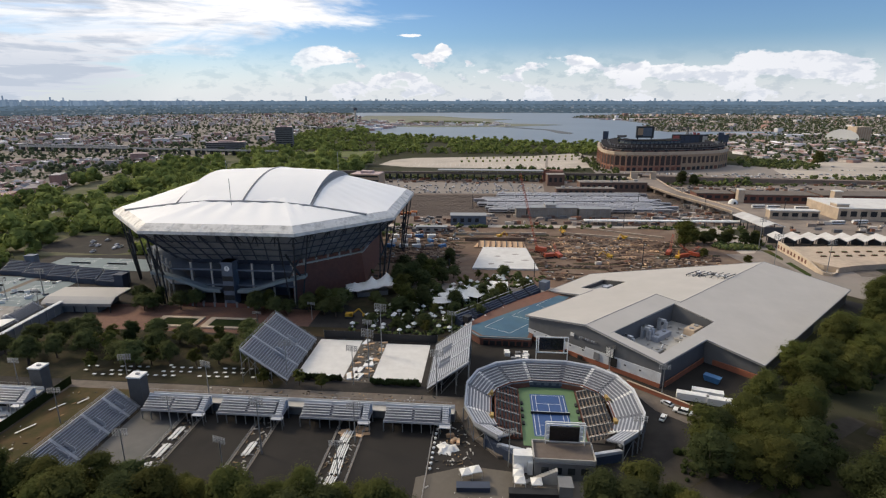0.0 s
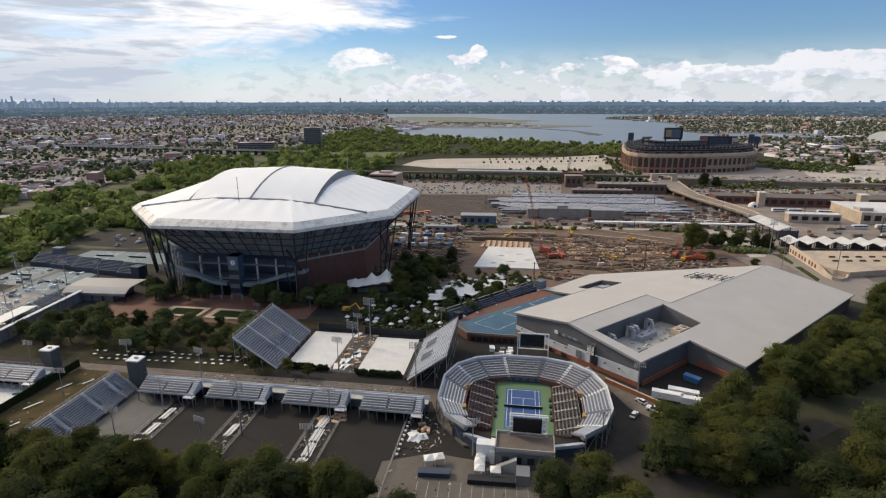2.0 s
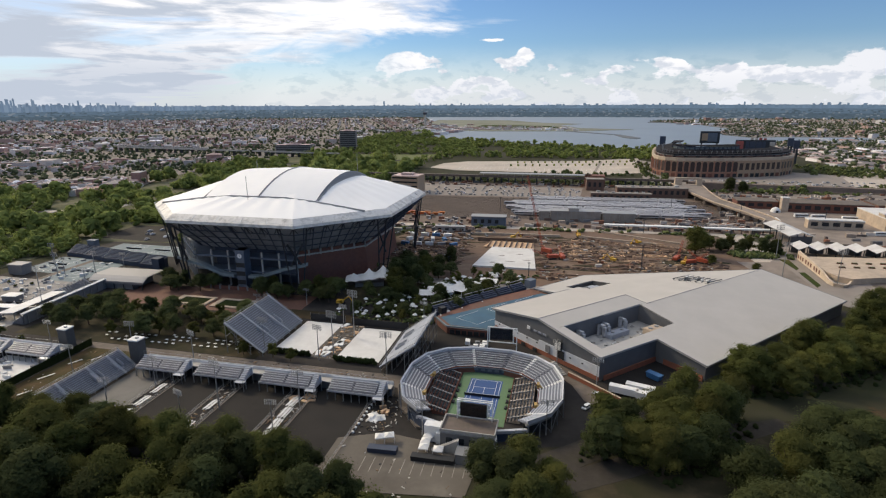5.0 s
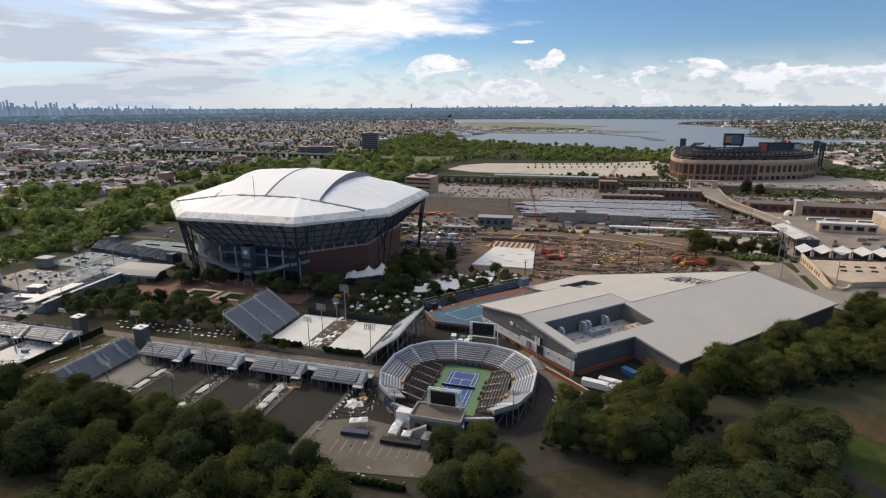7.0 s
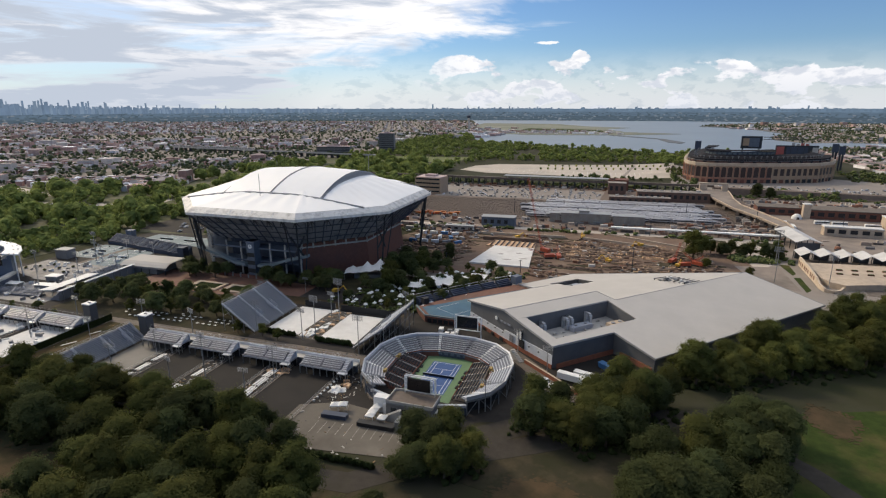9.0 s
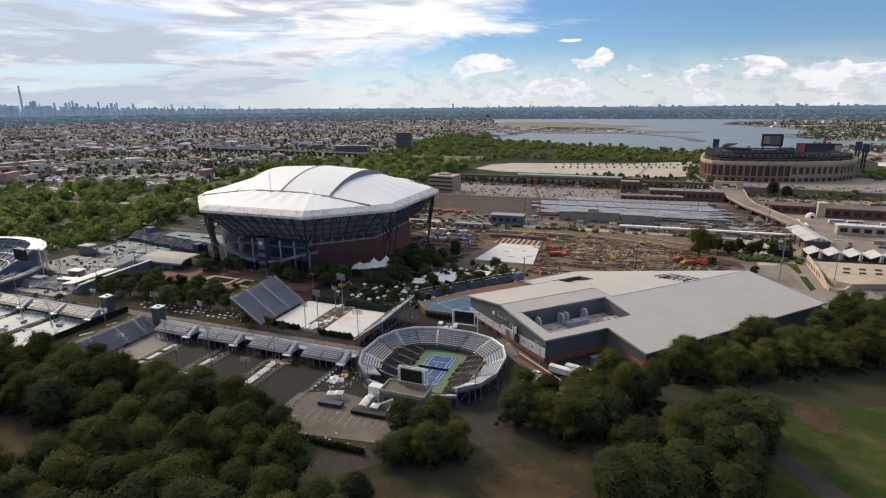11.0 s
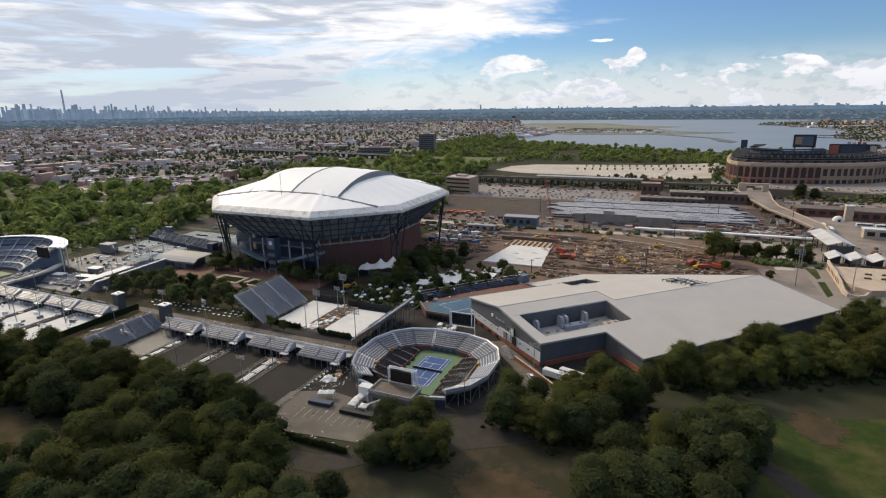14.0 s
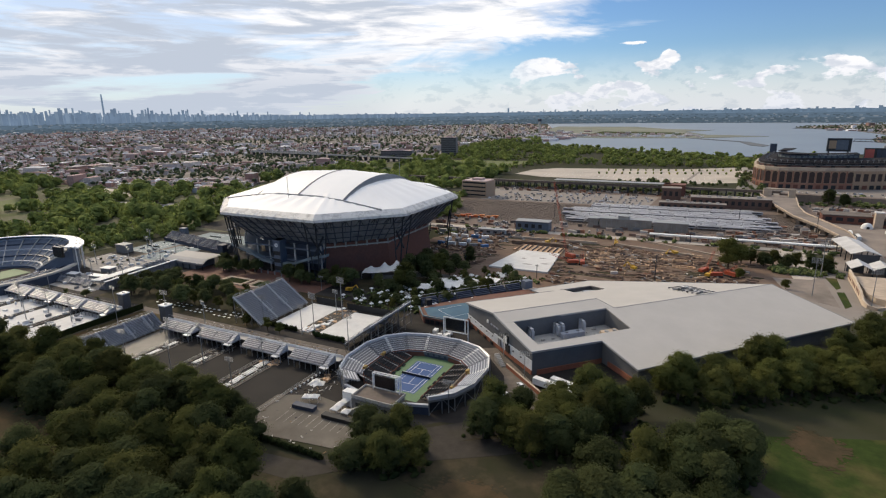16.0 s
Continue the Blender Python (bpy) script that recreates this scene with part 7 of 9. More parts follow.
make_hedge(-43, -27, 24.6, 2.6, "dark green hedge at the end of a white court")
make_hedge(-15, 3, 23.2, 2.6, "dark green hedge beyond the promenade trees")
for u0, u1, v in ((-44, -26, 61), (-22, 6, 59.5)):
    s = thing("screen_fence", at(0, v), "dark windscreen fence behind a white court", "fence", "windscreens")
    part("mesh_screen", Build().slab(u0, -0.08, u1, 0.08, 0.2, 3.6), "dark", s, "dark windscreen")
    k = int((u1 - u0) / 4)
    for i in range(k + 1):
        part("post", Build().tube((u0 + (u1 - u0) * i / k, 0, 0), (u0 + (u1 - u0) * i / k, 0, 3.9), 0.07, 5), "steel", s)
solo("earth_strip", Build().prism([(-66, 62), (14, 62), (10, 66), (-40, 72), (-66, 72)], 0.06, 0.12), "dirt", SITE, "bare brown earth strip behind the white courts", "ground", kind="structure")

make_hedge(20, 48, -50.5, 2.2, "dark hedge along the car park's lower edge")
make_bleacher(at(-190, 48, 0, 95), 34, 7, "low grey bleacher beside a pale court", aisles=(0.5,), rise=0.45, run=0.7, base=0.8, boxes=False)
make_bleacher(at(-232, 22, 0, 5), 40, 6, "low grey bleacher behind the western gallery", aisles=(0.5,), rise=0.45, run=0.7, base=0.8, boxes=False)


def scatter_litter():
    """Offcuts, boards and leaves strewn over the worn car park, the littered strip and the court edges."""
    r = random.Random(57)
    pale, brown = Build(), Build()
    for u0, u1, v0, v1, n in ((10, 52, -48, -24, 36), (-26, -16, 25, 59, 160), (-72, -66.3, -43, -4, 90), (-46, -40.3, -43, -4, 90), (-19, -11.5, -43, -4, 130), (13, 24, -22, 4, 90), (-122, -98, -38, 10, 60), (-80, 10, 9, 16, 110)):
        for i in range(n):
            b = pale if r.random() < 0.3 else brown
            b.box(r.uniform(u0, u1), r.uniform(v0, v1), 0.17, r.uniform(0.2, 1.6), r.uniform(0.15, 0.5), r.uniform(0.03, 0.25), r.uniform(0, 180))
    solo("litter", pale, "concrete", SITE, "pale offcuts and boards strewn on the ground", "litter", kind="stuff")
    solo("litter", brown, "clutter_brown", SITE, "brown offcuts and leaves strewn on the ground", "litter", kind="stuff")


M["clutter_brown"] = patchwork("brown_offcuts", ((0.14, 0.10, 0.065), (0.07, 0.055, 0.04), (0.26, 0.17, 0.09), (0.05, 0.05, 0.05)))
scatter_litter()
for u, v, s in ((-118, -1.4, 2.6), (-118.4, -14.2, 3.0), (-112, 3, 2.0), (-115, -26, 2.4)):
    bn = thing("bench", at(u, v, 0.1, 65), "long pale bench on the worn verge", "bench", "verge benches")
    part("seat", Build().slab(-s, -0.25, s, 0.25, 0.42, 0.5), "white", bn)
    for x in (-s * 0.8, s * 0.8):
        part("leg", Build().slab(x - 0.06, -0.2, x + 0.06, 0.2, 0, 0.42), "steel", bn)

# ---------------------------------------------------------------- trees
def crown_mesh(name, rnd, mat, radius, height, lift, leaves, size):
    """Many small leaf sprays over overlapping lobes, so that the outline is uneven and has gaps."""
    b = Build()
    lobes = []
    core = Vector((0, 0, lift + (height - lift) * 0.42))
    for i in range(rnd.randint(38, 46)):
        a, k = rnd.uniform(0, 6.283), rnd.uniform(0.1, 0.8)
        hz = rnd.uniform(0.12, 0.92)
        wide = math.sin(math.pi * min(1, hz * 0.80 + 0.16))
        r = radius * rnd.uniform(0.17, 0.32)
        lobes.append((math.cos(a) * radius * k * wide, math.sin(a) * radius * k * wide, lift + hz * (height - lift) - 0.1 * r, r))
    for x, y, z, r in lobes:
        b.blob(x, y, z, r * 0.86, r * 0.86, r * 0.74, rnd, 0.3)
    for i in range(int(leaves * 5.2)):
        x, y, z, r = lobes[i % len(lobes)]
        d = Vector((rnd.gauss(0, 1), rnd.gauss(0, 1), rnd.gauss(0.35, 0.9))).normalized()
        k = r * (rnd.uniform(0.66, 1.45) if i % 5 else rnd.uniform(1.2, 1.9))
        c = Vector((x, y, z)) + Vector((d.x * k, d.y * k, d.z * k * 0.85))
        out = (c - core).normalized()
        nrm = (d * 0.55 + out * 0.55 + Vector((rnd.gauss(0, 0.34), rnd.gauss(0, 0.34), 0.35 + rnd.gauss(0, 0.3)))).normalized()
        t = Matrix.Rotation(rnd.uniform(0, 6.28), 3, nrm) @ nrm.orthogonal().normalized()
        s = nrm.cross(t)
        w = size * rnd.uniform(0.28, 0.68)
        b.poly(c - t * w * 0.8 - s * w * 0.5, c + t * w * rnd.uniform(0.7, 1.1) - s * w * 0.3, c + s * w * rnd.uniform(0.6, 1.0))
    return b.mesh(name, M[mat])


def trunk_mesh(name, rnd, radius, height):
    b = Build()
    fork = height * 0.38
    b.tube((0, 0, 0), (0, 0, fork), 0.34 * radius / 4.5, 7, 0.22 * radius / 4.5)
    for i in range(6):
        a = i * 1.05 + rnd.uniform(-0.3, 0.3)
        p = (0, 0, fork * rnd.uniform(0.75, 1.0))
        q = (math.cos(a) * radius * 0.5, math.sin(a) * radius * 0.5, height * rnd.uniform(0.55, 0.8))
        b.tube(p, q, 0.13 * radius / 4.5, 5, 0.05)
    return b.mesh(name, M["bark"])


TREE_KINDS = []


def tree_kinds():
    rnd = random.Random(21)
    spec = [("leaf_a", 7.0, 14.5, 2.6, 2000, 0.56, "broad olive-green park tree"), ("leaf_b", 6.4, 15.5, 2.4, 1900, 0.56, "dense dark green park tree"), ("leaf_c", 5.6, 12.5, 2.2, 1700, 0.50, "tall yellow-green park tree"),
            ("leaf_a", 6.0, 16.5, 3.2, 1900, 0.54, "tall olive-green park tree"), ("leaf_b", 7.6, 13.5, 2.0, 2100, 0.58, "spreading dark green park tree")]
    for mat, r, h, lift, n, s, label in spec:
        TREE_KINDS.append((crown_mesh("crown", rnd, mat, r, h, lift, n, s), trunk_mesh("trunk", rnd, r, h), label, h))
    for mat, r, h, lift, n, s, label in (("leaf_d", 3.6, 7.6, 1.8, 900, 0.42, "small green tree in a paved court"), ("leaf_c", 2.3, 6.0, 1.6, 520, 0.34, "young yellow-green tree beside the promenade"), ("hedge", 3.0, 7.0, 0.3, 900, 0.40, "clipped dark evergreen tree")):
        TREE_KINDS.append((crown_mesh("crown", rnd, mat, r, h, lift, n, s), trunk_mesh("trunk", rnd, r, h), label, h))


tree_kinds()


def plant(kind, m, scale=1.0, name="tree", group="park trees"):
    crown, trunk, label, h = TREE_KINDS[kind]
    t = new(name)
    f = (m.translation.x * 12.9898 + m.translation.y * 78.233) % 1.0
    t.matrix_world = m @ Matrix.Diagonal((scale * (0.96 + 0.22 * f), scale * (1.18 - 0.22 * f), scale * (0.80 + 0.3 * ((f * 7.7) % 1.0)), 1))
    tagged(t, label, "tree", group)
    part("trunk", trunk, None, t)
    part("crown", crown, None, t)
    return t


def grove(ring, gap, kinds, seed, size=(0.8, 1.2), avoid=(), group="park trees", jitter=0.4, m=None):
    """Trees spread over a plan outline in the grounds' grid."""
    rnd = random.Random(seed)
    us, vs = [p[0] for p in ring], [p[1] for p in ring]
    u = min(us)
    while u < max(us):
        v = min(vs)
        while v < max(vs):
            a, b = u + rnd.uniform(-jitter, jitter) * gap, v + rnd.uniform(-jitter, jitter) * gap
            k = rnd.choice(kinds)
            s, turn = rnd.uniform(*size), rnd.uniform(0, 360)
            if inside(a, b, ring) and not any(inside(a, b, r) for r in avoid):
                plant(k, (at(a, b, 0, turn) if m is None else m @ pose(a, b, 0, 0, 0, turn)), s, group=group)
            v += gap
        u += gap


BIG = (0, 0, 1, 3, 4, 2)
CLEAR = [[(-96, -77), (-70, -74), (-44, -75), (-24, -77), (-28, -88), (-44, -98), (-66, -103), (-96, -96)], [(22, -60), (36, -55), (60, -50), (66, -57), (44, -68), (30, -70)], [(76, -26), (90, -18), (103, -22), (106, -34), (108, -44), (104, -54), (86, -60), (70, -58), (68, -52), (84, -44)],
         [(8, -52), (50, -50), (52, -40), (50, -18), (4, -22)]]
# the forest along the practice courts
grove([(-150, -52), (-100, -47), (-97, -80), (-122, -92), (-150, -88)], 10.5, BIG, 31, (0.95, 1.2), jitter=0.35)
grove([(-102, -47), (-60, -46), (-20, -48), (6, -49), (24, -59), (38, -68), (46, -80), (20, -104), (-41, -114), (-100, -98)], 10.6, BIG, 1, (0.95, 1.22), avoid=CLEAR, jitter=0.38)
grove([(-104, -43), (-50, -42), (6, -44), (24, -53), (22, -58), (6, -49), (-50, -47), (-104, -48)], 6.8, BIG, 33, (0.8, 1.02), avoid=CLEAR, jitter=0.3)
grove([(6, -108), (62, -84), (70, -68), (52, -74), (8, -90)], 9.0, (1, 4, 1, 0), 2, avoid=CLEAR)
# beside the small stadium and along the hall
grove([(54, -47), (57, -36), (65, -32), (76, -34), (82, -42), (74, -50), (60, -51)], 7.2, BIG, 3, (0.8, 1.0))
grove([(82, -19), (82, -10), (92, -5), (101, 2), (113, 13), (126, 21), (135, 17), (137, 4), (124, -14), (109, -28), (92, -20)], 7.9, BIG, 4, (0.92, 1.15), jitter=0.35)
grove([(135, 30), (143, 44), (162, 59), (188, 88), (218, 122), (238, 134), (262, 160), (270, 140), (252, 96), (214, 68), (187, 49), (166, 36), (148, 29), (139, 24)], 9.3, (2, 2, 0, 3, 2), 5, (0.98, 1.22), jitter=0.35)
grove([(214, 68), (280, 90), (300, 170), (266, 150)], 17, BIG, 6)
grove([(112, -60), (150, -44), (160, -22), (166, -6), (171, 7), (163, 11), (150, -2), (136, -17), (122, -29), (113, -41)], 8.7, (1, 4, 1, 4, 0), 7, (0.95, 1.2), jitter=0.35)
# courtyard, food court and promenade trees
grove([(-172, 25), (-140, 23.5), (-66, 29), (-66, 58), (-126, 60), (-166, 60)], 9.5, (5, 5, 5, 6), 10, (1.15, 1.6), group="courtyard trees")
grove([(-36, 68), (14, 68), (44, 112), (56, 150), (8, 158), (-20, 112)], 11.8, (5, 6, 5, 6, 2), 11, (0.8, 1.3), group="food court trees")
grove([(-150, 84), (-110, 84), (-110, 91), (-150, 95)], 7.6, (5, 5, 5), 12, (1.1, 1.5), group="courtyard trees")
grove([(-96, 84), (-44, 84), (-26, 104), (-40, 104), (-60, 91), (-96, 90)], 9, (5, 5, 5), 13, (1.1, 1.5), group="courtyard trees")
grove([(-24, 112), (2, 112), (10, 170), (-12, 170)], 12, (1, 1, 5), 14, (0.65, 0.9), group="courtyard trees")
grove([(-60, 19), (14, 19), (14, 22.5), (-60, 22.5)], 6.6, (6,), 15, (0.9, 1.25), group="promenade trees", jitter=0.2)
for u, v in ((-124.7, 49), (-110, 45)):
    plant(7, at(u, v, 0, u), 1.35, group="courtyard trees")


def undergrowth():
    """Shrubs added as dark filler that closes the shaded ground beneath the park trees."""
    rnd = random.Random(77)
    b = Build()
    zones = [[(-150, -80), (-122, -90), (-41, -99), (16, -94), (46, -82), (38, -68), (20, -57), (0, -49), (-95, -46), (-150, -50)], [(8, -106), (62, -82), (66, -72), (50, -76), (8, -92)], [(54, -48), (58, -36), (66, -32), (76, -34), (82, -42), (74, -51)],
             [(82, -20), (83, -8), (100, 3), (114, 15), (128, 22), (137, 16), (138, 4), (124, -15), (109, -30)], [(136, 28), (144, 44), (164, 60), (190, 89), (220, 122), (240, 136), (262, 160), (264, 130), (214, 66), (186, 47), (150, 28)], [(113, -58), (150, -42), (160, -22), (170, 6), (163, 10), (150, -3), (134, -18), (116, -40)]]
    for ring in zones:
        us, vs = [p[0] for p in ring], [p[1] for p in ring]
        for i in range(int((max(us) - min(us)) * (max(vs) - min(vs)) / 7)):
            u, v = rnd.uniform(min(us), max(us)), rnd.uniform(min(vs), max(vs))
            if inside(u, v, ring) and not any(inside(u, v, r) for r in CLEAR):
                s = rnd.uniform(0.5, 1.2)
                b.blob(u + rnd.uniform(-1.3, 1.3), v + rnd.uniform(-1.3, 1.3), s * 0.6, s * 1.2, s * 1.2, s, rnd, 0.35)
    solo("undergrowth", b, "hedge", SITE, "dark filler shrubs on the shaded ground under park trees", "shrubs", kind="stuff")


undergrowth()
grove([(-220, 9), (-140, 9), (-140, 15), (-220, 15)], 16, (5, 6), 18, (0.7, 1.0), group="promenade trees", jitter=0.3)

for u, v, k, s in ((-146, 90, 5, 1.1), (-138, 93, 1, 0.6), (-88, 89.5, 3, 0.62), (-80, 90, 0, 0.68), (-54, 93, 3, 0.75), (-48, 95, 0, 0.7), (-20.6, 124.4, 1, 0.95), (-15, 132, 4, 0.95), (-21.8, 150, 1, 1.0), (-16, 142, 4, 0.9), (-15.6, 93.2, 4, 0.75), (-4.7, 99.2, 1, 0.8)):
    plant(k, at(u, v, 0, u * 3), s, group="stadium trees")

# ---------------------------------------------------------------- woods, town and works beyond the grounds
NEAR_CLEAR = [(-330, -60), (330, -60), (300, 200), (240, 260), (215, 430), (-60, 430), (-140, 400), (-330, 330)]


def far_woods(rings, gap, seed, size, lumps, label, avoid=(), reach=(0, 1e9), mat="wood_far", thin=0.35, sprays=0):
    """Massed crowns over plan outlines in world axes, thinning out into clearings: one mesh."""
    rnd = random.Random(seed)
    b = Build()
    for ring in rings:
        xs, ys = [p[0] for p in ring], [p[1] for p in ring]
        x = min(xs)
        while x < max(xs):
            y = min(ys)
            while y < max(ys):
                px, py = x + rnd.uniform(-0.5, 0.5) * gap, y + rnd.uniform(-0.5, 0.5) * gap
                open_here = noise.noise((px * 0.014, py * 0.014, seed)) > thin
                if reach[0] <= math.hypot(px, py) < reach[1] and not open_here and inside(px, py, ring) and not any(inside(px, py, a) for a in avoid):
                    s = size * (0.6 + 0.9 * rnd.random() ** 1.6)
                    for k in range(lumps):
                        a = rnd.uniform(0, 6.28)
                        hz = rnd.uniform(0.25, 1.35)
                        q = rnd.uniform(0.1, 0.75) * s * (1.25 - 0.6 * hz)
                        rr = s * (rnd.uniform(0.24, 0.42) if sprays else rnd.uniform(0.2, 0.42))
                        b.blob(px + math.cos(a) * q, py + math.sin(a) * q, s * hz * 0.85, rr, rr, rr * 0.8, rnd, 0.42)
                    for k in range(sprays):
                        a, el = rnd.uniform(0, 6.28), math.asin(rnd.uniform(-0.25, 1.0))
                        kk = s * rnd.uniform(0.62, 1.02)
                        ox, oy, oz = math.cos(a) * math.cos(el), math.sin(a) * math.cos(el), math.sin(el)
                        cx, cy, cz = px + ox * kk * 0.92, py + oy * kk * 0.92, s * 0.62 + oz * kk * 0.78
                        w = s * rnd.uniform(0.07, 0.15)
                        # a small triangle roughly square to the outward direction
                        tx, ty = -oy + rnd.uniform(-0.5, 0.5), ox + rnd.uniform(-0.5, 0.5)
                        tz = rnd.uniform(-0.5, 0.5)
                        vx, vy, vz = oy * tz - oz * ty, oz * tx - ox * tz, ox * ty - oy * tx
                        b.poly((cx - tx * w - vx * w * 0.6, cy - ty * w - vy * w * 0.6, cz - tz * w - vz * w * 0.6), (cx + tx * w - vx * w * 0.5, cy + ty * w - vy * w * 0.5, cz + tz * w - vz * w * 0.5), (cx + vx * w, cy + vy * w, cz + vz * w))
                y += gap
            x += gap
    return solo("woods", b, mat, Matrix(), label, "trees", kind="stuff", smooth=not sprays)


M["park_floor"] = surf("park_grass_and_drives", (0.085, 0.098, 0.040), (0.17, 0.155, 0.115), 0.03, 0.95, spec=0.08, stain=(0.05, 0.06, 0.03), stain_scale=0.02, stain_amount=0.7)
WOODS_NEAR = [[(-950, 330), (-400, 225), (-276, 238), (-270, 300), (-262, 334), (-186, 340), (-180, 420), (-160, 540), (-220, 560), (-400, 514), (-640, 502), (-950, 540)], [(-330, 400), (-140, 400), (-60, 440), (-100, 640), (-330, 560)],
              [(-400, 518), (-220, 560), (-110, 690), (-130, 900), (-400, 980), (-445, 800), (-450, 660)]]
LOTS = [[(-402, 403), (-374, 406), (-346, 440), (-350, 478), (-374, 474), (-374, 440), (-394, 424)], [(-488, 420), (-440, 388), (-428, 398), (-474, 428)], [(-275, 345), (-215, 338), (-195, 350), (-240, 390), (-275, 388)], [(-660, 470), (-560, 440), (-500, 440), (-520, 470), (-600, 500), (-650, 510)], [(-640, 350), (-560, 330), (-540, 370), (-640, 400)], [(-330, 415), (-300, 415), (-240, 465), (-190, 520), (-215, 530), (-275, 490)]]
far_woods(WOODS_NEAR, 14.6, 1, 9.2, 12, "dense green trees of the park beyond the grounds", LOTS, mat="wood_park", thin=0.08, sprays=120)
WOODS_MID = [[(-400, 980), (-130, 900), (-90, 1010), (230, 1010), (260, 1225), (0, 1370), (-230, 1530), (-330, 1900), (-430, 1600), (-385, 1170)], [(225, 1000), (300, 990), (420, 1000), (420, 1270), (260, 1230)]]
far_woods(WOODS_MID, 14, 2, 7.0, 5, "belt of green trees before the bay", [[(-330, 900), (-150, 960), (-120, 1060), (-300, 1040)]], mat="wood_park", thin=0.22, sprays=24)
far_woods([[(-100, 706), (240, 694), (240, 704), (-100, 716)], [(20, 776), (232, 768), (232, 786), (20, 796)], [(260, 676), (760, 656), (760, 674), (260, 694)], [(440, 822), (505, 815), (525, 905), (452, 930)], [(210, 700), (226, 700), (240, 775), (226, 985), (220, 985), (209, 760)], [(250, 648), (330, 640), (420, 655), (420, 672), (260, 668)], [(430, 690), (760, 660), (760, 690), (450, 720)], [(470, 800), (560, 790), (560, 900), (470, 930)]], 10.5, 12, 4.4, 9, "small dark trees along the lots and the viaduct", (), (0, 9000), "scrub", 0.15, sprays=30)
for wood_ring in WOODS_NEAR[:1] + WOODS_NEAR[2:]:
    flat("park_ground", wood_ring, "park_floor", "grass and drives under the park trees", 0.085, m=W0)
TOWN = [[(-3600, 800), (-950, 545), (-640, 506), (-470, 512), (-405, 520), (-455, 660), (-450, 800), (-405, 980), (-390, 1170), (-435, 1600), (-340, 1950), (-480, 2800), (-900, 3650), (-3600, 2600)], [(520, 900), (1150, 880), (1400, 860), (2600, 1500), (2600, 3300), (1150, 3250), (900, 3280), (610, 2900), (570, 2775), (730, 2600), (750, 2150), (650, 1960), (612, 1790), (645, 1660), (720, 1690), (950, 1700), (950, 1560), (821, 1525), (650, 1470), (570, 1420)]]
far_woods([[(-345, 236), (-276, 240), (-266, 300), (-262, 334), (-345, 330)], [(-250, 345), (-225, 338), (-190, 342), (-190, 352)]], 9.5, 4, 5.6, 10, "young green trees beside the western courts", LOTS[2:3], mat="wood_park", thin=2.0, sprays=70)
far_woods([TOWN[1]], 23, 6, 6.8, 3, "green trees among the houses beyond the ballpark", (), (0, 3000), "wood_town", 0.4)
BANDS = ((12.5, 0, 950), (15.5, 950, 1300), (22, 1300, 2100), (31, 2100, 9000))
for town_ring in TOWN:
    flat("town_ground", town_ring, "town_soil", "grey-brown streets and yards of the town", 0.095, m=W0)
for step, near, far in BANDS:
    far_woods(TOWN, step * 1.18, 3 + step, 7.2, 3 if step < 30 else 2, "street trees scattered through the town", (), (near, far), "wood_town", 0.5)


def far_town():
    """Rows of small houses along a street grid turned against the grounds."""
    rnd = random.Random(8)
    walls, pale, darkr = Build(), Build(), Build()
    c, s = math.cos(radians(20)), math.sin(radians(20))
    for ring in TOWN:
        for step, near, far in BANDS:
            reach = 4200 if far > 3000 else far
            n = int(reach / step)
            for i in range(-n, n):
                for j in range(0, n * 2):
                    if i % 6 == 0 or j % 11 == 0:
                        continue
                    gx, gy = i * step + rnd.uniform(-3, 3), (j - n) * step * 0.8 + rnd.uniform(-3, 3)
                    px, py = gx * c - gy * s, gx * s + gy * c
                    d = math.hypot(px, py)
                    if not near <= d < far or py < 515 or rnd.random() > (0.74 if px < 0 else 0.42 if d < 1500 else 0.2) or not inside(px, py, ring):
                        continue
                    w, l, h = rnd.uniform(5.5, 8.5), rnd.uniform(7, 11), rnd.uniform(4.5, 7.5) if px < 0 else rnd.uniform(3.5, 5)
                    works = px > 0 and d < 1500
                    if works or rnd.random() < (0.03 if d < 1000 else 0.09):
                        w, l, h = rnd.uniform(14, 34), rnd.uniform(10, 20), rnd.uniform(4, 7) if works else rnd.uniform(6, 15)
                    turn = 20 + rnd.choice((0, 90)) + rnd.uniform(-3, 3)
                    walls.box(px, py, 0, w, l, h, turn)
                    roof = pale if rnd.random() < (0.52 if px < 0 else 0.34) else darkr
                    if rnd.random() < 0.62:
                        roof.box(px, py, h, w * 0.97, l * 0.97, 0.5, turn)
                    else:
                        roof.box(px, py, h, w * 1.06, l * 1.06, 2.2, turn, 0.3)
    solo("town", walls, "house", Matrix(), "low brick and stucco houses of a wide town", "houses", kind="stuff")
    solo("town_roofs", pale, "house_pale", Matrix(), "pale flat roofs over the town", "roofs", kind="stuff")
    solo("town_roofs", darkr, "house_dark", Matrix(), "dark pitched roofs over the town", "roofs", kind="stuff")


far_town()


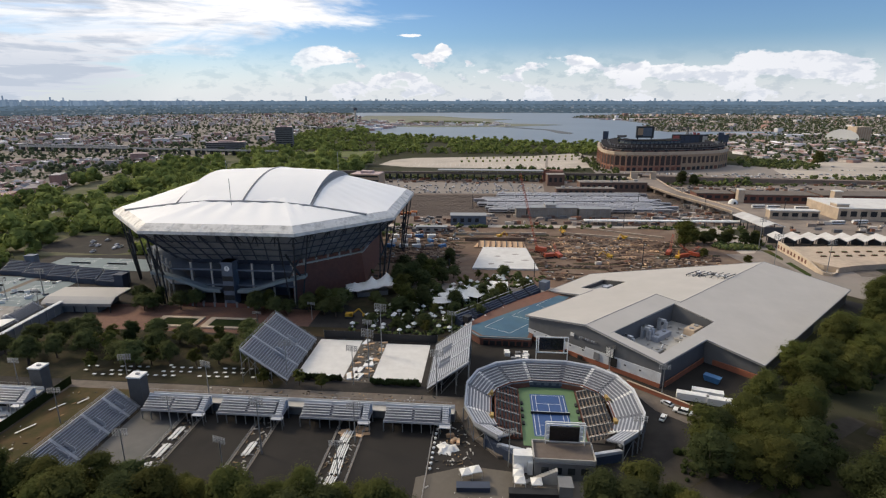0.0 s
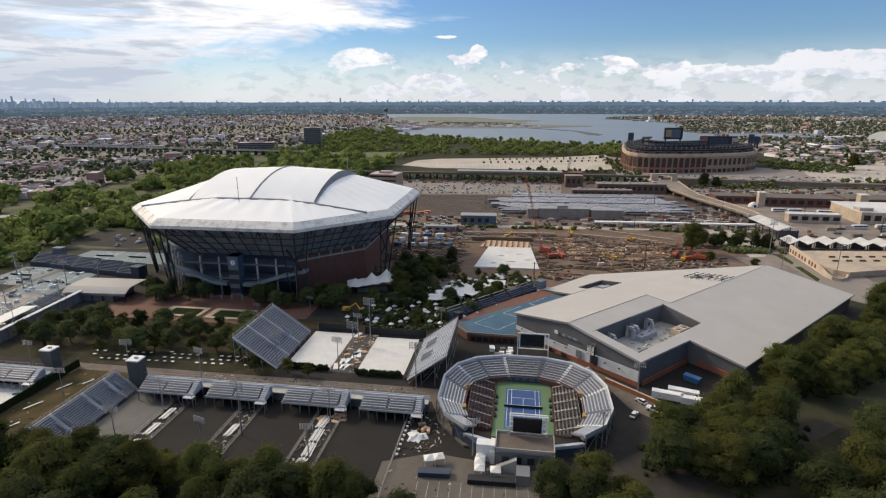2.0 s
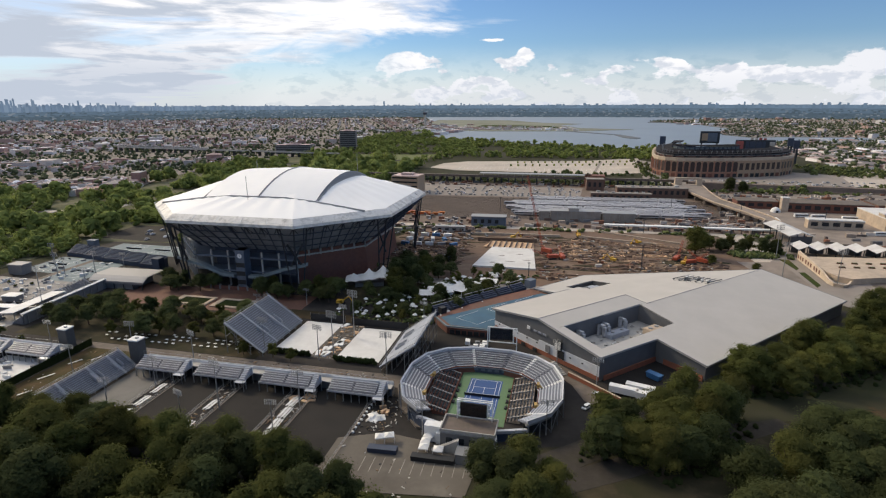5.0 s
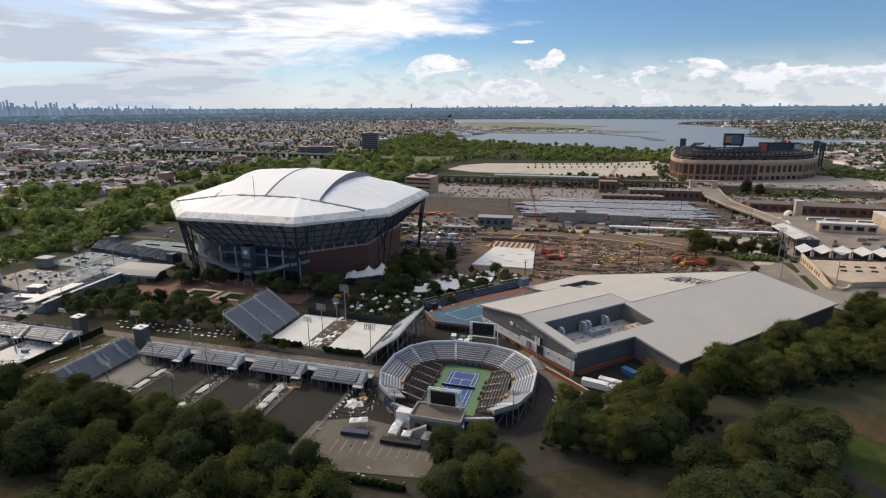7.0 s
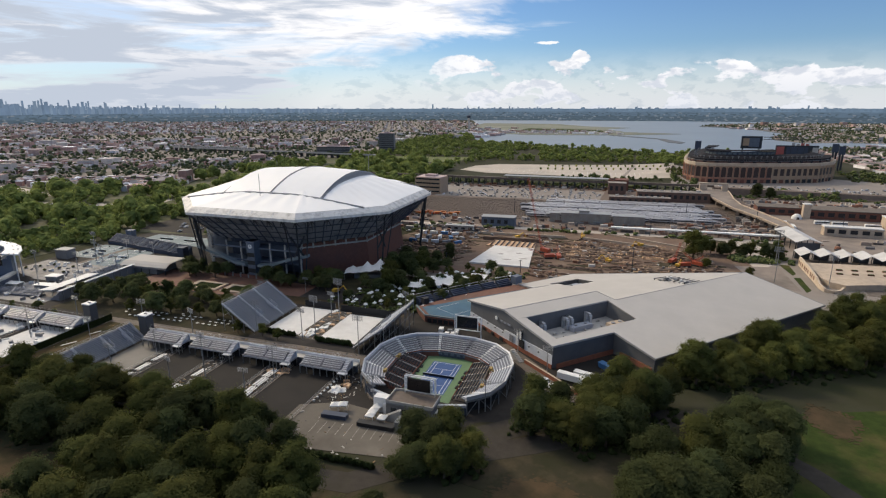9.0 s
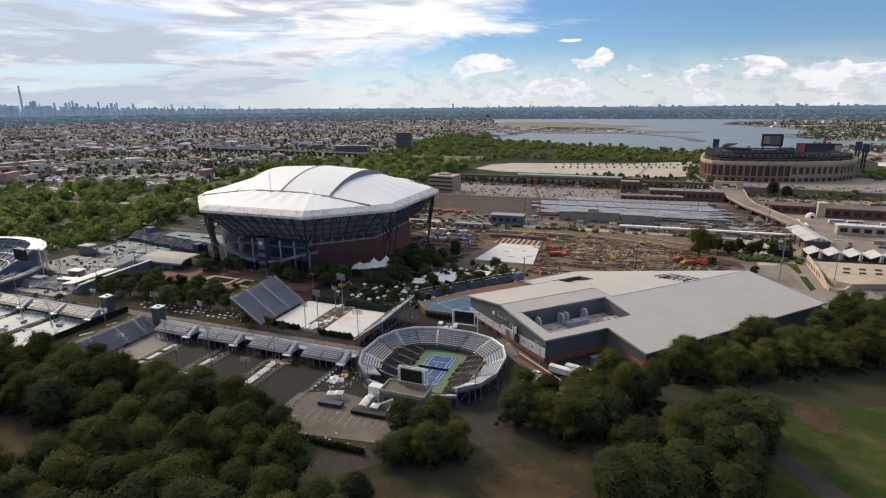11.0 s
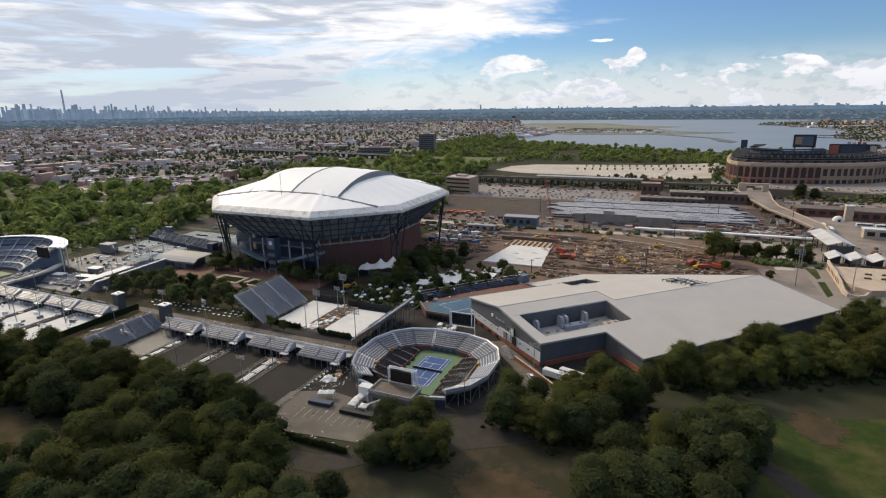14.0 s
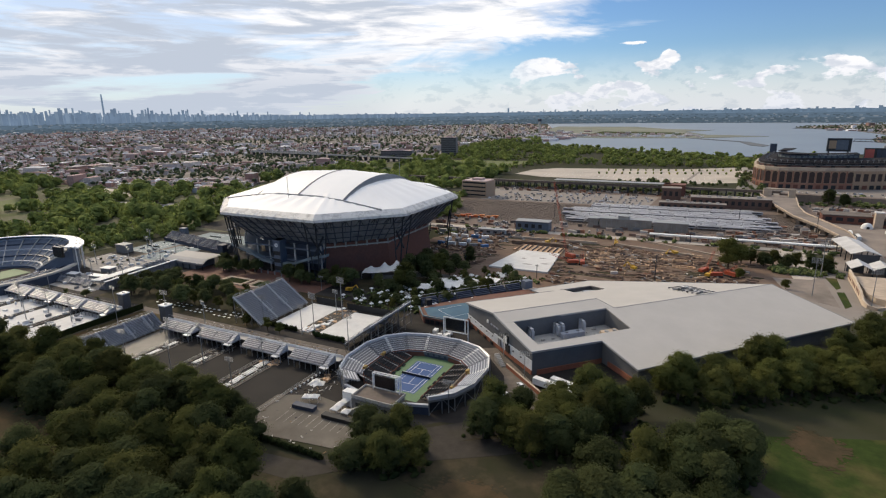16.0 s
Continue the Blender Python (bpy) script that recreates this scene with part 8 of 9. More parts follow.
def make_ballpark():
    """The brick ballpark: rounded arcaded front, dark upper decks, scoreboards."""
    root = thing("ballpark", Matrix(), "brick ballpark with a rounded arched front and dark upper decks", "stadium")
    line = [(256, 960), (241, 900), (232, 850), (229, 822), (231, 802), (238, 788), (252, 779), (300, 781), (350, 793), (395, 811), (420, 838), (434, 870), (438, 900)]
    pts = []
    for (x0, y0), (x1, y1) in zip(line, line[1:]):
        d = math.hypot(x1 - x0, y1 - y0)
        k = max(1, round(d / 8.5))
        pts += [Vector((x0 + (x1 - x0) * i / k, y0 + (y1 - y0) * i / k)) for i in range(k)]
    pts.append(Vector(line[-1]))
    mid = Vector((345, 890))
    for i, (a, c) in enumerate(zip(pts, pts[1:])):
        d = (c - a).normalized()
        nrm = Vector((d.y, -d.x))
        if nrm.dot(mid - a) > 0:
            nrm = -nrm

        def bar(s0, s1, z0, z1, out, deep, up=None):
            p, q = a.lerp(c, s0) + nrm * out, a.lerp(c, s1) + nrm * out
            pi, qi = p - nrm * deep, q - nrm * deep
            return Build().hexa([(*p, z0), (*q, z0), (*qi, z0), (*pi, z0)], [(*p, z1), (*q, z1), (*qi, z1), (*pi, z1)])
        front = a.x > 330
        bay = part("facade_bay", bar(0, 1, 0, 25, 0, 14), "facade_tan", root, "tan block of the long front" if front else "tan and brick bay of the rounded front")
        if front:
            part("window", bar(0.22, 0.80, 10.0, 19, 0.25, 1), "ball_window", bay, "dark upright window")
        else:
            part("base_course", bar(0, 1, 0, 7.2, 0.5, 1), "facade", bay, "brick base course")
            w = bar(0.16, 0.88, 7.6, 19.2, 0.25, 1)
            p, q = a.lerp(c, 0.16) + nrm * 0.25, a.lerp(c, 0.88) + nrm * 0.25
            for s in range(6):
                t0, t1 = math.pi * s / 6, math.pi * (s + 1) / 6
                m0, m1 = p.lerp(q, 0.5 - 0.5 * math.cos(t0)), p.lerp(q, 0.5 - 0.5 * math.cos(t1))
                w.poly((*m0, 19.2), (*m1, 19.2), (*m1, 19.2 + 2.0 * math.sin(t1)), (*m0, 19.2 + 2.0 * math.sin(t0)))
            part("arch_window", w, "ball_window", bay, "dark arched opening")
        part("ground_opening", bar(0.2, 0.8, 0.3, 5.0, 0.7, 1), "dark" if i % 3 else "brick", bay)
        part("pier", bar(-0.06, 0.08, 0, 22, 0.9, 1.2), "facade_tan" if front else "facade", bay)
        part("cornice", bar(0, 1, 22.4, 26.4, 0.8, 3), "concrete_tan", bay)

    def inward(p, r):
        return p + (mid - p).normalized() * r

    def tier(a, c, r0, r1, z0, z1, h):
        return Build().hexa([(*inward(a, r0), z0), (*inward(c, r0), z0), (*inward(c, r1), z1), (*inward(a, r1), z1)], [(*inward(a, r0), z0 + h), (*inward(c, r0), z0 + h), (*inward(c, r1), z1 + h), (*inward(a, r1), z1 + h)])
    # dark concourse wall and upper decks stepping up behind the front
    for a, c in zip(pts[1:-1:2], pts[3::2]):
        deck = part("concourse", tier(a, c, 5, 16, 25, 25, 6.5), "ball_deck", root, "dark concourse over the front")
        part("concourse_rail", Build().beam((*inward(a, 4.4), 29.2), (*inward(c, 4.4), 29.2), 0.5), "clad_grey", deck)
        part("concourse_screen", tier(a.lerp(c, 0.15), a.lerp(c, 0.85), 4.6, 5.0, 26.4, 26.4, 1.7), "brick_dark_red", deck, "dull red screen")
        part("seating_deck", tier(a, c, 16, 30, 29, 32.5, 3.4), "ball_deck", root, "dark upper seating deck")
    for a, c in zip(pts[1:-1], pts[2:]):
        part("light_mast", Build().box(*inward(a, 15), 31, 0.5, 0.5, 3.4).box(*inward(a, 15), 34, 2.6, 0.6, 0.7), "clad_grey", root)
    for a, c in zip(pts[5::2], pts[7::2]):
        if c.x > 342 or c.x < 232:
            continue
        deck = part("upper_deck", tier(a, c, 32, 62, 34, 33, 2.2), "ball_deck", root, "dark upper deck")
        part("rear_wall", tier(a, c, 31, 33, 35, 35, 4.6), "navy", deck, "dark windowed rear wall")
        for f in (0.1, 0.55):
            part("rear_window", tier(a.lerp(c, f), a.lerp(c, f + 0.32), 30.7, 31.0, 36, 36, 2.4), "glass_pale", deck)
        part("deck_canopy", tier(a, c, 29, 44, 40.4, 40.9, 0.9), "ball_deck", deck)
    for x, y, w, h, z in ((379, 1098, 34, 22, 24), (413, 966, 60, 19, 20)):
        sb = part("scoreboard", Build().box(x, y, z, w, 4, h), "steel_dark", root, "dark outfield scoreboard")
        part("screen", Build().box(x + (4 if w < 40 else 0), y - 2.2, z + 3, w * 0.5, 0.5, h * 0.72), "navy_light" if w < 40 else "navy", sb)
        if w < 40:
            part("side_panel", Build().box(x - w * 0.28, y - 2.4, z + 5, w * 0.3, 0.5, h * 0.6), "facade_tan", sb, "faded tan side panel")
        else:
            part("side_panel", Build().box(x - w * 0.4, y - 2.4, z + 1, w * 0.18, 0.5, h * 0.85), "red_panel", sb, "red side panel")
            part("side_panel", Build().box(x + w * 0.42, y - 2.4, z + 2, w * 0.13, 0.5, h * 0.75), "concrete", sb, "pale side panel")
            for k in range(4):
                part("sign_bar", Build().box(x - 6 + k * 6.5, y - 1.2, z + h, 4.6, 0.8, 3.6 - (k % 2) * 0.8), "red_panel" if k > 1 else "concrete", sb, "sign piece above the board")
            for k in (-1, 0, 1):
                part("mullion", Build().box(x + k * w * 0.16, y - 2.6, z + 3, 0.7, 0.3, h * 0.72), "steel_dark", sb)
        for e in (-1, 1):
            part("leg", Build().box(x + e * w * 0.4, y, 0, 2, 3, z), "steel_dark", sb)
    truss = part("truss", Build().beam((397, 1094, 41), (455, 1080, 41), 1.0).beam((397, 1094, 45), (455, 1080, 45), 1.0), "clad_dark", root, "dark roof truss beside the board")
    for k in range(8):
        part("truss_web", Build().beam((397 + k * 7.2, 1094 - k * 1.75, 41), (400.6 + k * 7.2, 1093.1 - k * 1.75, 45), 0.5), "clad_dark", truss)
    part("truss_leg", Build().box(455, 1080, 0, 2, 2, 45), "clad_dark", truss)
    for x, y, h in ((263, 952, 45), (466, 972, 42), (478, 978, 38)):
        t = part("light_tower", Build().box(x, y, 0, 2.4, 2.4, h).box(x + 4, y, 0, 2.4, 2.4, h - 4), "steel_dark", root, "dark light tower")
        part("lamp_rack", Build().box(x + 2, y - 1, h - 13, 9, 1.4, 13), "navy", t)


M["ball_deck"] = surf("dark_deck_steel", (0.026, 0.027, 0.032), (0.012, 0.013, 0.017), 0.08, 0.95, spec=0.1, stain=(0.07, 0.055, 0.055), stain_scale=0.12)
M["ball_window"] = surf("ballpark_window", (0.050, 0.030, 0.027), (0.034, 0.022, 0.021), 0.2, 0.4)
M["glass_pale"] = surf("pale_deck_glazing", (0.16, 0.19, 0.20), (0.09, 0.11, 0.12), 0.1, 0.3)
M["red_panel"] = surf("faded_red_panel", (0.38, 0.10, 0.085), (0.30, 0.08, 0.07), 0.1, 0.7)
M["brick_dark_red"] = surf("dull_red_screen", (0.17, 0.085, 0.07), (0.10, 0.06, 0.055), 0.08, 0.8)
M["facade_tan"] = surf("ballpark_tan_block", (0.40, 0.29, 0.20), (0.33, 0.235, 0.165), 0.05, 0.9)
M["facade"] = surf("ballpark_brick", (0.33, 0.165, 0.115), (0.25, 0.125, 0.09), 0.05, 0.9, stain=(0.36, 0.24, 0.17), stain_scale=0.03)
make_ballpark()


def make_dome():
    root = thing("domed_hall", pose(930, 1330, 0), "tan hall with a white half dome among houses", "building")
    b = Build()
    rows = [[(-16 + 24 * math.cos(math.pi * j / 12) * math.cos(math.pi / 2 * i / 6), 24 * math.sin(math.pi * 2 * j / 24 - math.pi / 2) * math.cos(math.pi / 2 * i / 6), 6 + 22 * math.sin(math.pi / 2 * i / 6)) for j in range(13)] for i in range(7)]
    b.sheet(rows)
    part("dome", b, "canvas", root, "white half dome", smooth=True)
    part("block", Build().slab(4, -16, 38, 16, 0, 34), "concrete_tan", root, "tan block")
    part("base", Build().slab(-40, -24, 8, 24, 0, 6), "concrete", root)
    for i in range(6):
        part("rib", Build().slab(6 + i * 5.4, -16.6, 8 + i * 5.4, -16, 0, 34), "facade_tan", root)


make_dome()


def far_details():
    rnd = random.Random(71)
    term = Build()
    for i in range(150):
        x, y = rnd.uniform(-440, 190), rnd.triangular(1965, 2300, 2000)
        term.box(x, y, 1, rnd.uniform(6, 26), rnd.uniform(5, 12), rnd.uniform(2, 6), rnd.uniform(-12, 12))
    for i in range(60):
        term.box(rnd.uniform(-560, -200), rnd.uniform(1700, 2400), 0, rnd.uniform(10, 34), rnd.uniform(8, 20), rnd.uniform(4, 9), rnd.uniform(-12, 12))
    for i in range(46):
        term.box(rnd.uniform(640, 1100), rnd.uniform(1440, 1500) if i % 2 else rnd.uniform(2450, 2620), 0, rnd.uniform(14, 50), rnd.uniform(10, 26), rnd.uniform(4, 10), rnd.uniform(-12, 12))
    solo("waterfront_sheds", term, "house_pale", Matrix(), "pale sheds and terminals along the waterfront", "sheds", kind="stuff")
    tw = thing("control_tower", pose(-395, 2180, 0), "slender grey control tower at the airfield", "tower")
    part("shaft", Build().tube((0, 0, 0), (0, 0, 50), 5, 10, 4), "concrete", tw)
    part("cab", Build().tube((0, 0, 50), (0, 0, 58), 7, 10, 9).tube((0, 0, 58), (0, 0, 60), 9, 10, 6), "navy", tw)
    cars = Build()
    for i in range(520):
        k = i % 3
        if i % 6 == 3 or i % 9 == 0:
            continue
        if k == 0:
            x, y = rnd.uniform(-70, 112), rnd.choice((590, 597, 604, 612, 620, 628, 636, 644, 650)) + rnd.uniform(-1, 1)
        elif k == 1:
            x, y = rnd.uniform(240, 640), rnd.choice((700, 712, 724, 745)) + rnd.uniform(-1, 1)
        else:
            x, y = rnd.uniform(540, 1130), rnd.choice((690, 715, 740, 790, 830)) + rnd.uniform(-2, 2)
        if i % 13 == 2:
            x, y = rnd.choice(((-390, 414), (-366, 430), (-360, 458), (-455, 408), (-240, 368), (-232, 352)))
            x, y = x + rnd.uniform(-14, 14), y + rnd.uniform(-9, 9)
        cars.box(x, y, 0.3, 1.9, 4.4, 0.9, rnd.uniform(-4, 4)).box(x, y - 0.2, 1.2, 1.6, 2.3, 0.6, 0, 0.8)
    solo("parked_cars", cars, "far_car", Matrix(), "many parked cars far off in the car parks", "cars", kind="stuff")
    dots = Build()
    for r in range(2):
        for i in range(17):
            x, y = 20 + i * 11.4 + r * 9, 872 + r * 46 + i * 2.4
            dots.blob(x, y, 2.2, 1.8, 1.8, 2.0, rnd, 0.3)
    solo("car_park_trees", dots, "wood_far", Matrix(), "rows of small round trees in the pale car park", "trees", kind="stuff")
    marks = Build()
    for i in range(36):
        x = -60 + i * 7
        marks.slab(x - 0.12, 826, x + 0.12, 862, 0.12, 0.16)
    for r in range(3):
        marks.slab(-60, 880 + r * 24, 205, 880.25 + r * 24, 0.12, 0.16)
    solo("lot_markings", marks, "line", Matrix(), "faded white lines on the pale car park", "markings", kind="stuff")
    solo("lot_kerb_band", Build().slab(-2.0, -84, 2.0, 84, 0.1, 0.3), "lot_dark", pose(158, 890, 0, 0, 0, -9), "dark drive crossing the pale car park", "ground", kind="structure")


M["far_car"] = surf("far_car_paint", (0.34, 0.34, 0.36), (0.30, 0.30, 0.32), 0.5, 0.4, jitter=0.9, island=True)
far_details()


def make_elevated_line():
    root = thing("elevated_line", pose(-840, 1045, 0, 0, 0, -9), "long pale elevated railway across the town", "viaduct")
    part("deck", Build().slab(0, -5, 540, 5, 8, 10), "concrete", root)
    part("side_wall", Build().slab(0, -5.3, 540, -5, 8, 11), "concrete", root)
    for i in range(36):
        part("leg", Build().box(6 + i * 15, 0, 0, 2, 7, 8), "steel_dark", root)
    make_train(pose(-830, 1043, 10, 0, 0, -9), 13, "long silver train on the elevated line")


def make_utility_poles():
    for x, y, h in ((130, 318, 17), (62, 300, 9), (12, 306, 9), (-8, 310, 9), (150, 428, 12), (100, 470, 14), (30, 500, 14), (190, 520, 14), (245, 500, 16), (300, 470, 16), (330, 420, 15)):
        p = thing("utility_pole", pose(x, y, 0), "tall dark utility pole with short arms", "pole", "utility poles")
        part("pole", Build().tube((0, 0, 0), (0, 0, h), 0.28, 7, 0.2), "steel_dark", p)
        part("arm", Build().slab(-1.2, -0.08, 1.2, 0.08, h - 0.8, h - 0.6), "steel_dark", p)


make_utility_poles()

# ---------------------------------------------------------------- rail yard, viaduct, building site, depot
def make_train(m, cars, label):
    root = thing("train", m, label, "train", "parked trains")
    for i in range(cars):
        x = i * 18.6
        c = part("carriage", Build().box(x, 0, 0.9, 18, 3.0, 2.3).box(x, 0, 3.2, 17.6, 2.4, 0.45, 0, 0.92), "train", root, "dull silver carriage")
        part("window_band", Build().box(x, 0, 2.0, 16, 3.06, 0.8), "glass", c)
        part("bogie", Build().box(x - 6, 0, 0.2, 2.6, 2.2, 0.7).box(x + 6, 0, 0.2, 2.6, 2.2, 0.7), "rubber", c)
    return root


def make_yard():
    rnd = random.Random(4)
    base = pose(120, 484, 0.1, 0, 0, 0.6)
    tracks = Build()
    for k in range(-3, 21):
        y = k * 4.55
        tracks.slab(-210, y - 0.78, 118, y - 0.66, 0.0, 0.16).slab(-210, y + 0.66, 118, y + 0.78, 0.0, 0.16)
    beds = Build()
    for k in range(-3, 21):
        beds.slab(-210, k * 4.55 - 1.25, 118, k * 4.55 + 1.25, 0.0, 0.05)
    solo("track_bed", beds, "track_bed", base, "dark oily track beds across the yard", "track bed", kind="stuff")
    solo("rail_tracks", tracks, "rail", base, "many parallel dark rail tracks", "rails", kind="stuff")
    for k in range(20):
        if k in (8, 15):
            continue
        left = -75 + 1.2 * k * (-1 if 2 < k < 14 else 0.4) + rnd.uniform(-6, 14)
        right = 96 + rnd.uniform(-6, 9)
        make_train(base @ pose(left + 9, k * 4.55, 0.2), int((right - left) / 18.6), "long parked silver train in the yard")
    # sheds in the yard
    for x, y, w, l, h, mat, lab in ((71.5, 468, 9, 9, 8, "shed_wall", "small tan shed in the rail yard"), (98.5, 469, 43, 10, 8.5, "shed_wall", "long grey-tan shed in the rail yard"), (97, 470, 9, 11, 11, "concrete", "pale tower bay of a yard shed"), (135, 467, 27, 10, 8, "shed_wall", "plain grey-tan yard shed"),
                                 (25, 437, 29, 11, 8, "navy_light", "slate-grey machine hall beside the tracks"), (-4, 410, 24, 5, 4.0, "concrete", "row of pale site offices"), (152, 582, 62, 9, 7, "brick_dark", "long dark brick station building"), (188, 610, 74, 16, 10, "brick_dark", "long brick rail works with a flat roof"), (131, 648, 20, 14, 13, "brick_dark", "square brick tower house")):
        h0 = thing("yard_shed", pose(x, y, 0, 0, 0, 0.5), lab, "shed", "yard sheds")
        part("wall", Build().slab(-w / 2, -l / 2, w / 2, l / 2, 0, h), mat, h0)
        part("roof", Build().slab(-w / 2 - 0.4, -l / 2 - 0.4, w / 2 + 0.4, l / 2 + 0.4, h, h + 0.5), "lot_dark" if mat == "brick_dark" else "steel", h0)
        if mat in ("brick_dark", "navy_light", "concrete"):
            for i in range(int(w / 6)):
                part("window", Build().slab(-w / 2 + 2 + i * 6, -l / 2 - 0.1, -w / 2 + 5 + i * 6, -l / 2 + 0.1, h * 0.35, h * 0.75), "dark", h0)
        else:
            for i in range(int(w / 4)):
                part("wall_rib", Build().slab(-w / 2 + 2 + i * 4, -l / 2 - 0.12, -w / 2 + 2.2 + i * 4, -l / 2 + 0.1, 0, h), "steel", h0)
        if w > 60:
            for i in range(7):
                part("roof_unit", Build().box(-w / 2 + 8 + i * w / 8, rnd.uniform(-2, 2), h + 0.5, rnd.uniform(2, 5), 2.4, rnd.uniform(0.8, 1.8)), "concrete", h0)
    # platform canopy and site walls along the near side
    can = thing("platform_canopy", pose(120, 436, 0, 0, 0, -0.3), "long white platform canopy on short posts", "canopy")
    part("roof", Build().slab(0, -2.2, 132, 2.2, 4.0, 4.6), "white", can)
    part("edge", Build().slab(0, -2.4, 132, -2.2, 3.7, 4.7), "canvas", can)
    for i in range(17):
        part("post", Build().box(4 + i * 7.8, 0, 0, 0.5, 0.5, 4.0), "steel_dark", can)
    for x0, y0, x1, y1, h in ((17, 401, 84, 402, 1.7), (98, 403, 152, 387, 1.5), (112, 426, 170, 393, 1.0)):
        d = math.hypot(x1 - x0, y1 - y0)
        solo("retaining_wall", Build().slab(0, -0.5, d, 0.5, 0, h).slab(-0.1, -0.6, d + 0.1, 0.6, h, h + 0.2), "concrete_tan", pose(x0, y0, 0.1, 0, 0, math.degrees(math.atan2(y1 - y0, x1 - x0))), "long dusty tan site wall", "wall", kind="structure")


M["clutter"] = patchwork("yard_stores", ((0.34, 0.28, 0.235), (0.12, 0.10, 0.09), (0.46, 0.42, 0.38), (0.26, 0.12, 0.075), (0.17, 0.165, 0.165), (0.20, 0.13, 0.10)))
M["track_bed"] = surf("oily_track_bed", (0.082, 0.064, 0.054), (0.055, 0.045, 0.040), 0.15, 0.9, stain=(0.13, 0.10, 0.08), stain_scale=0.03)
M["shed_wall"] = surf("dusty_shed_cladding", (0.30, 0.272, 0.24), (0.24, 0.215, 0.19), 0.2, 0.85, stain=(0.16, 0.145, 0.13), stain_scale=0.1)
M["brick_dark"] = surf("sooty_brick", (0.165, 0.098, 0.075), (0.12, 0.075, 0.06), 0.4, 0.9, stain=(0.15, 0.11, 0.085), stain_scale=0.05)
make_yard()


def make_viaduct():
    root = thing("rail_viaduct", pose(-110, 693, 0, 0, 0, -2.6), "long dark elevated railway on steel legs", "viaduct")
    part("deck", Build().slab(-120, -5, 352, 5, 8, 9.6), "rail", root, "dark viaduct deck")
    part("side_wall", Build().slab(-120, -5.4, 352, -5, 7.8, 10.4), "rail", root, "dark side wall")
    for i in range(52):
        x = -115 + i * 9
        part("leg", Build().box(x, -3.8, 0, 1.2, 1.2, 8).box(x, 3.8, 0, 1.2, 1.2, 8).box(x, 0, 6.8, 1.4, 9, 1.2), "steel_dark", root)
    part("embankment", Build().hexa([(352, -9, 0), (760, -9, 0), (760, 9, 0), (352, 9, 0)], [(352, -5, 8), (760, -5, 2.2), (760, 5, 2.2), (352, 5, 8)]), "ballast", root, "earth bank where the tracks come down")
    part("station_house", Build().slab(232, -9, 256, 9, 0, 13), "brick", root, "brick stair house")
    part("platform_roof", Build().slab(100, -6.5, 240, 6.5, 12.4, 13), "steel", root, "grey platform roof")
    for i in range(14):
        part("platform_post", Build().box(105 + i * 10, -5.5, 9.6, 0.4, 0.4, 3), "steel", root)


make_viaduct()


def make_office(m, w, l, h, label, mat, floors):
    root = thing("office_block", m, label, "building")
    part("wall", Build().slab(-w / 2, -l / 2, w / 2, l / 2, 0, h), mat, root)
    part("roof", Build().slab(-w / 2 + 1, -l / 2 + 1, w / 2 - 1, l / 2 - 1, h, h + 0.6).slab(-w / 5, -l / 5, w / 5, l / 5, h, h + 3), "house_pale", root)
    for f in range(floors):
        z = h * (f + 0.45) / floors
        part("window_band", Build().slab(-w / 2 + 1, -l / 2 - 0.15, w / 2 - 1, -l / 2 + 0.1, z, z + h / floors * 0.35), "glass", root)
    return root


make_office(pose(-86, 604, 0, 0, 0, -8), 33, 24, 19, "tan four-storey office block with dark window bands", "facade_tan", 4)
make_office(pose(-345, 1130, 0, 0, 0, 12), 34, 24, 42, "dark apartment tower among trees", "house_dark", 10)
make_office(pose(-430, 1040, 0, 0, 0, 12), 70, 20, 18, "long dark apartment block", "house_dark", 5)


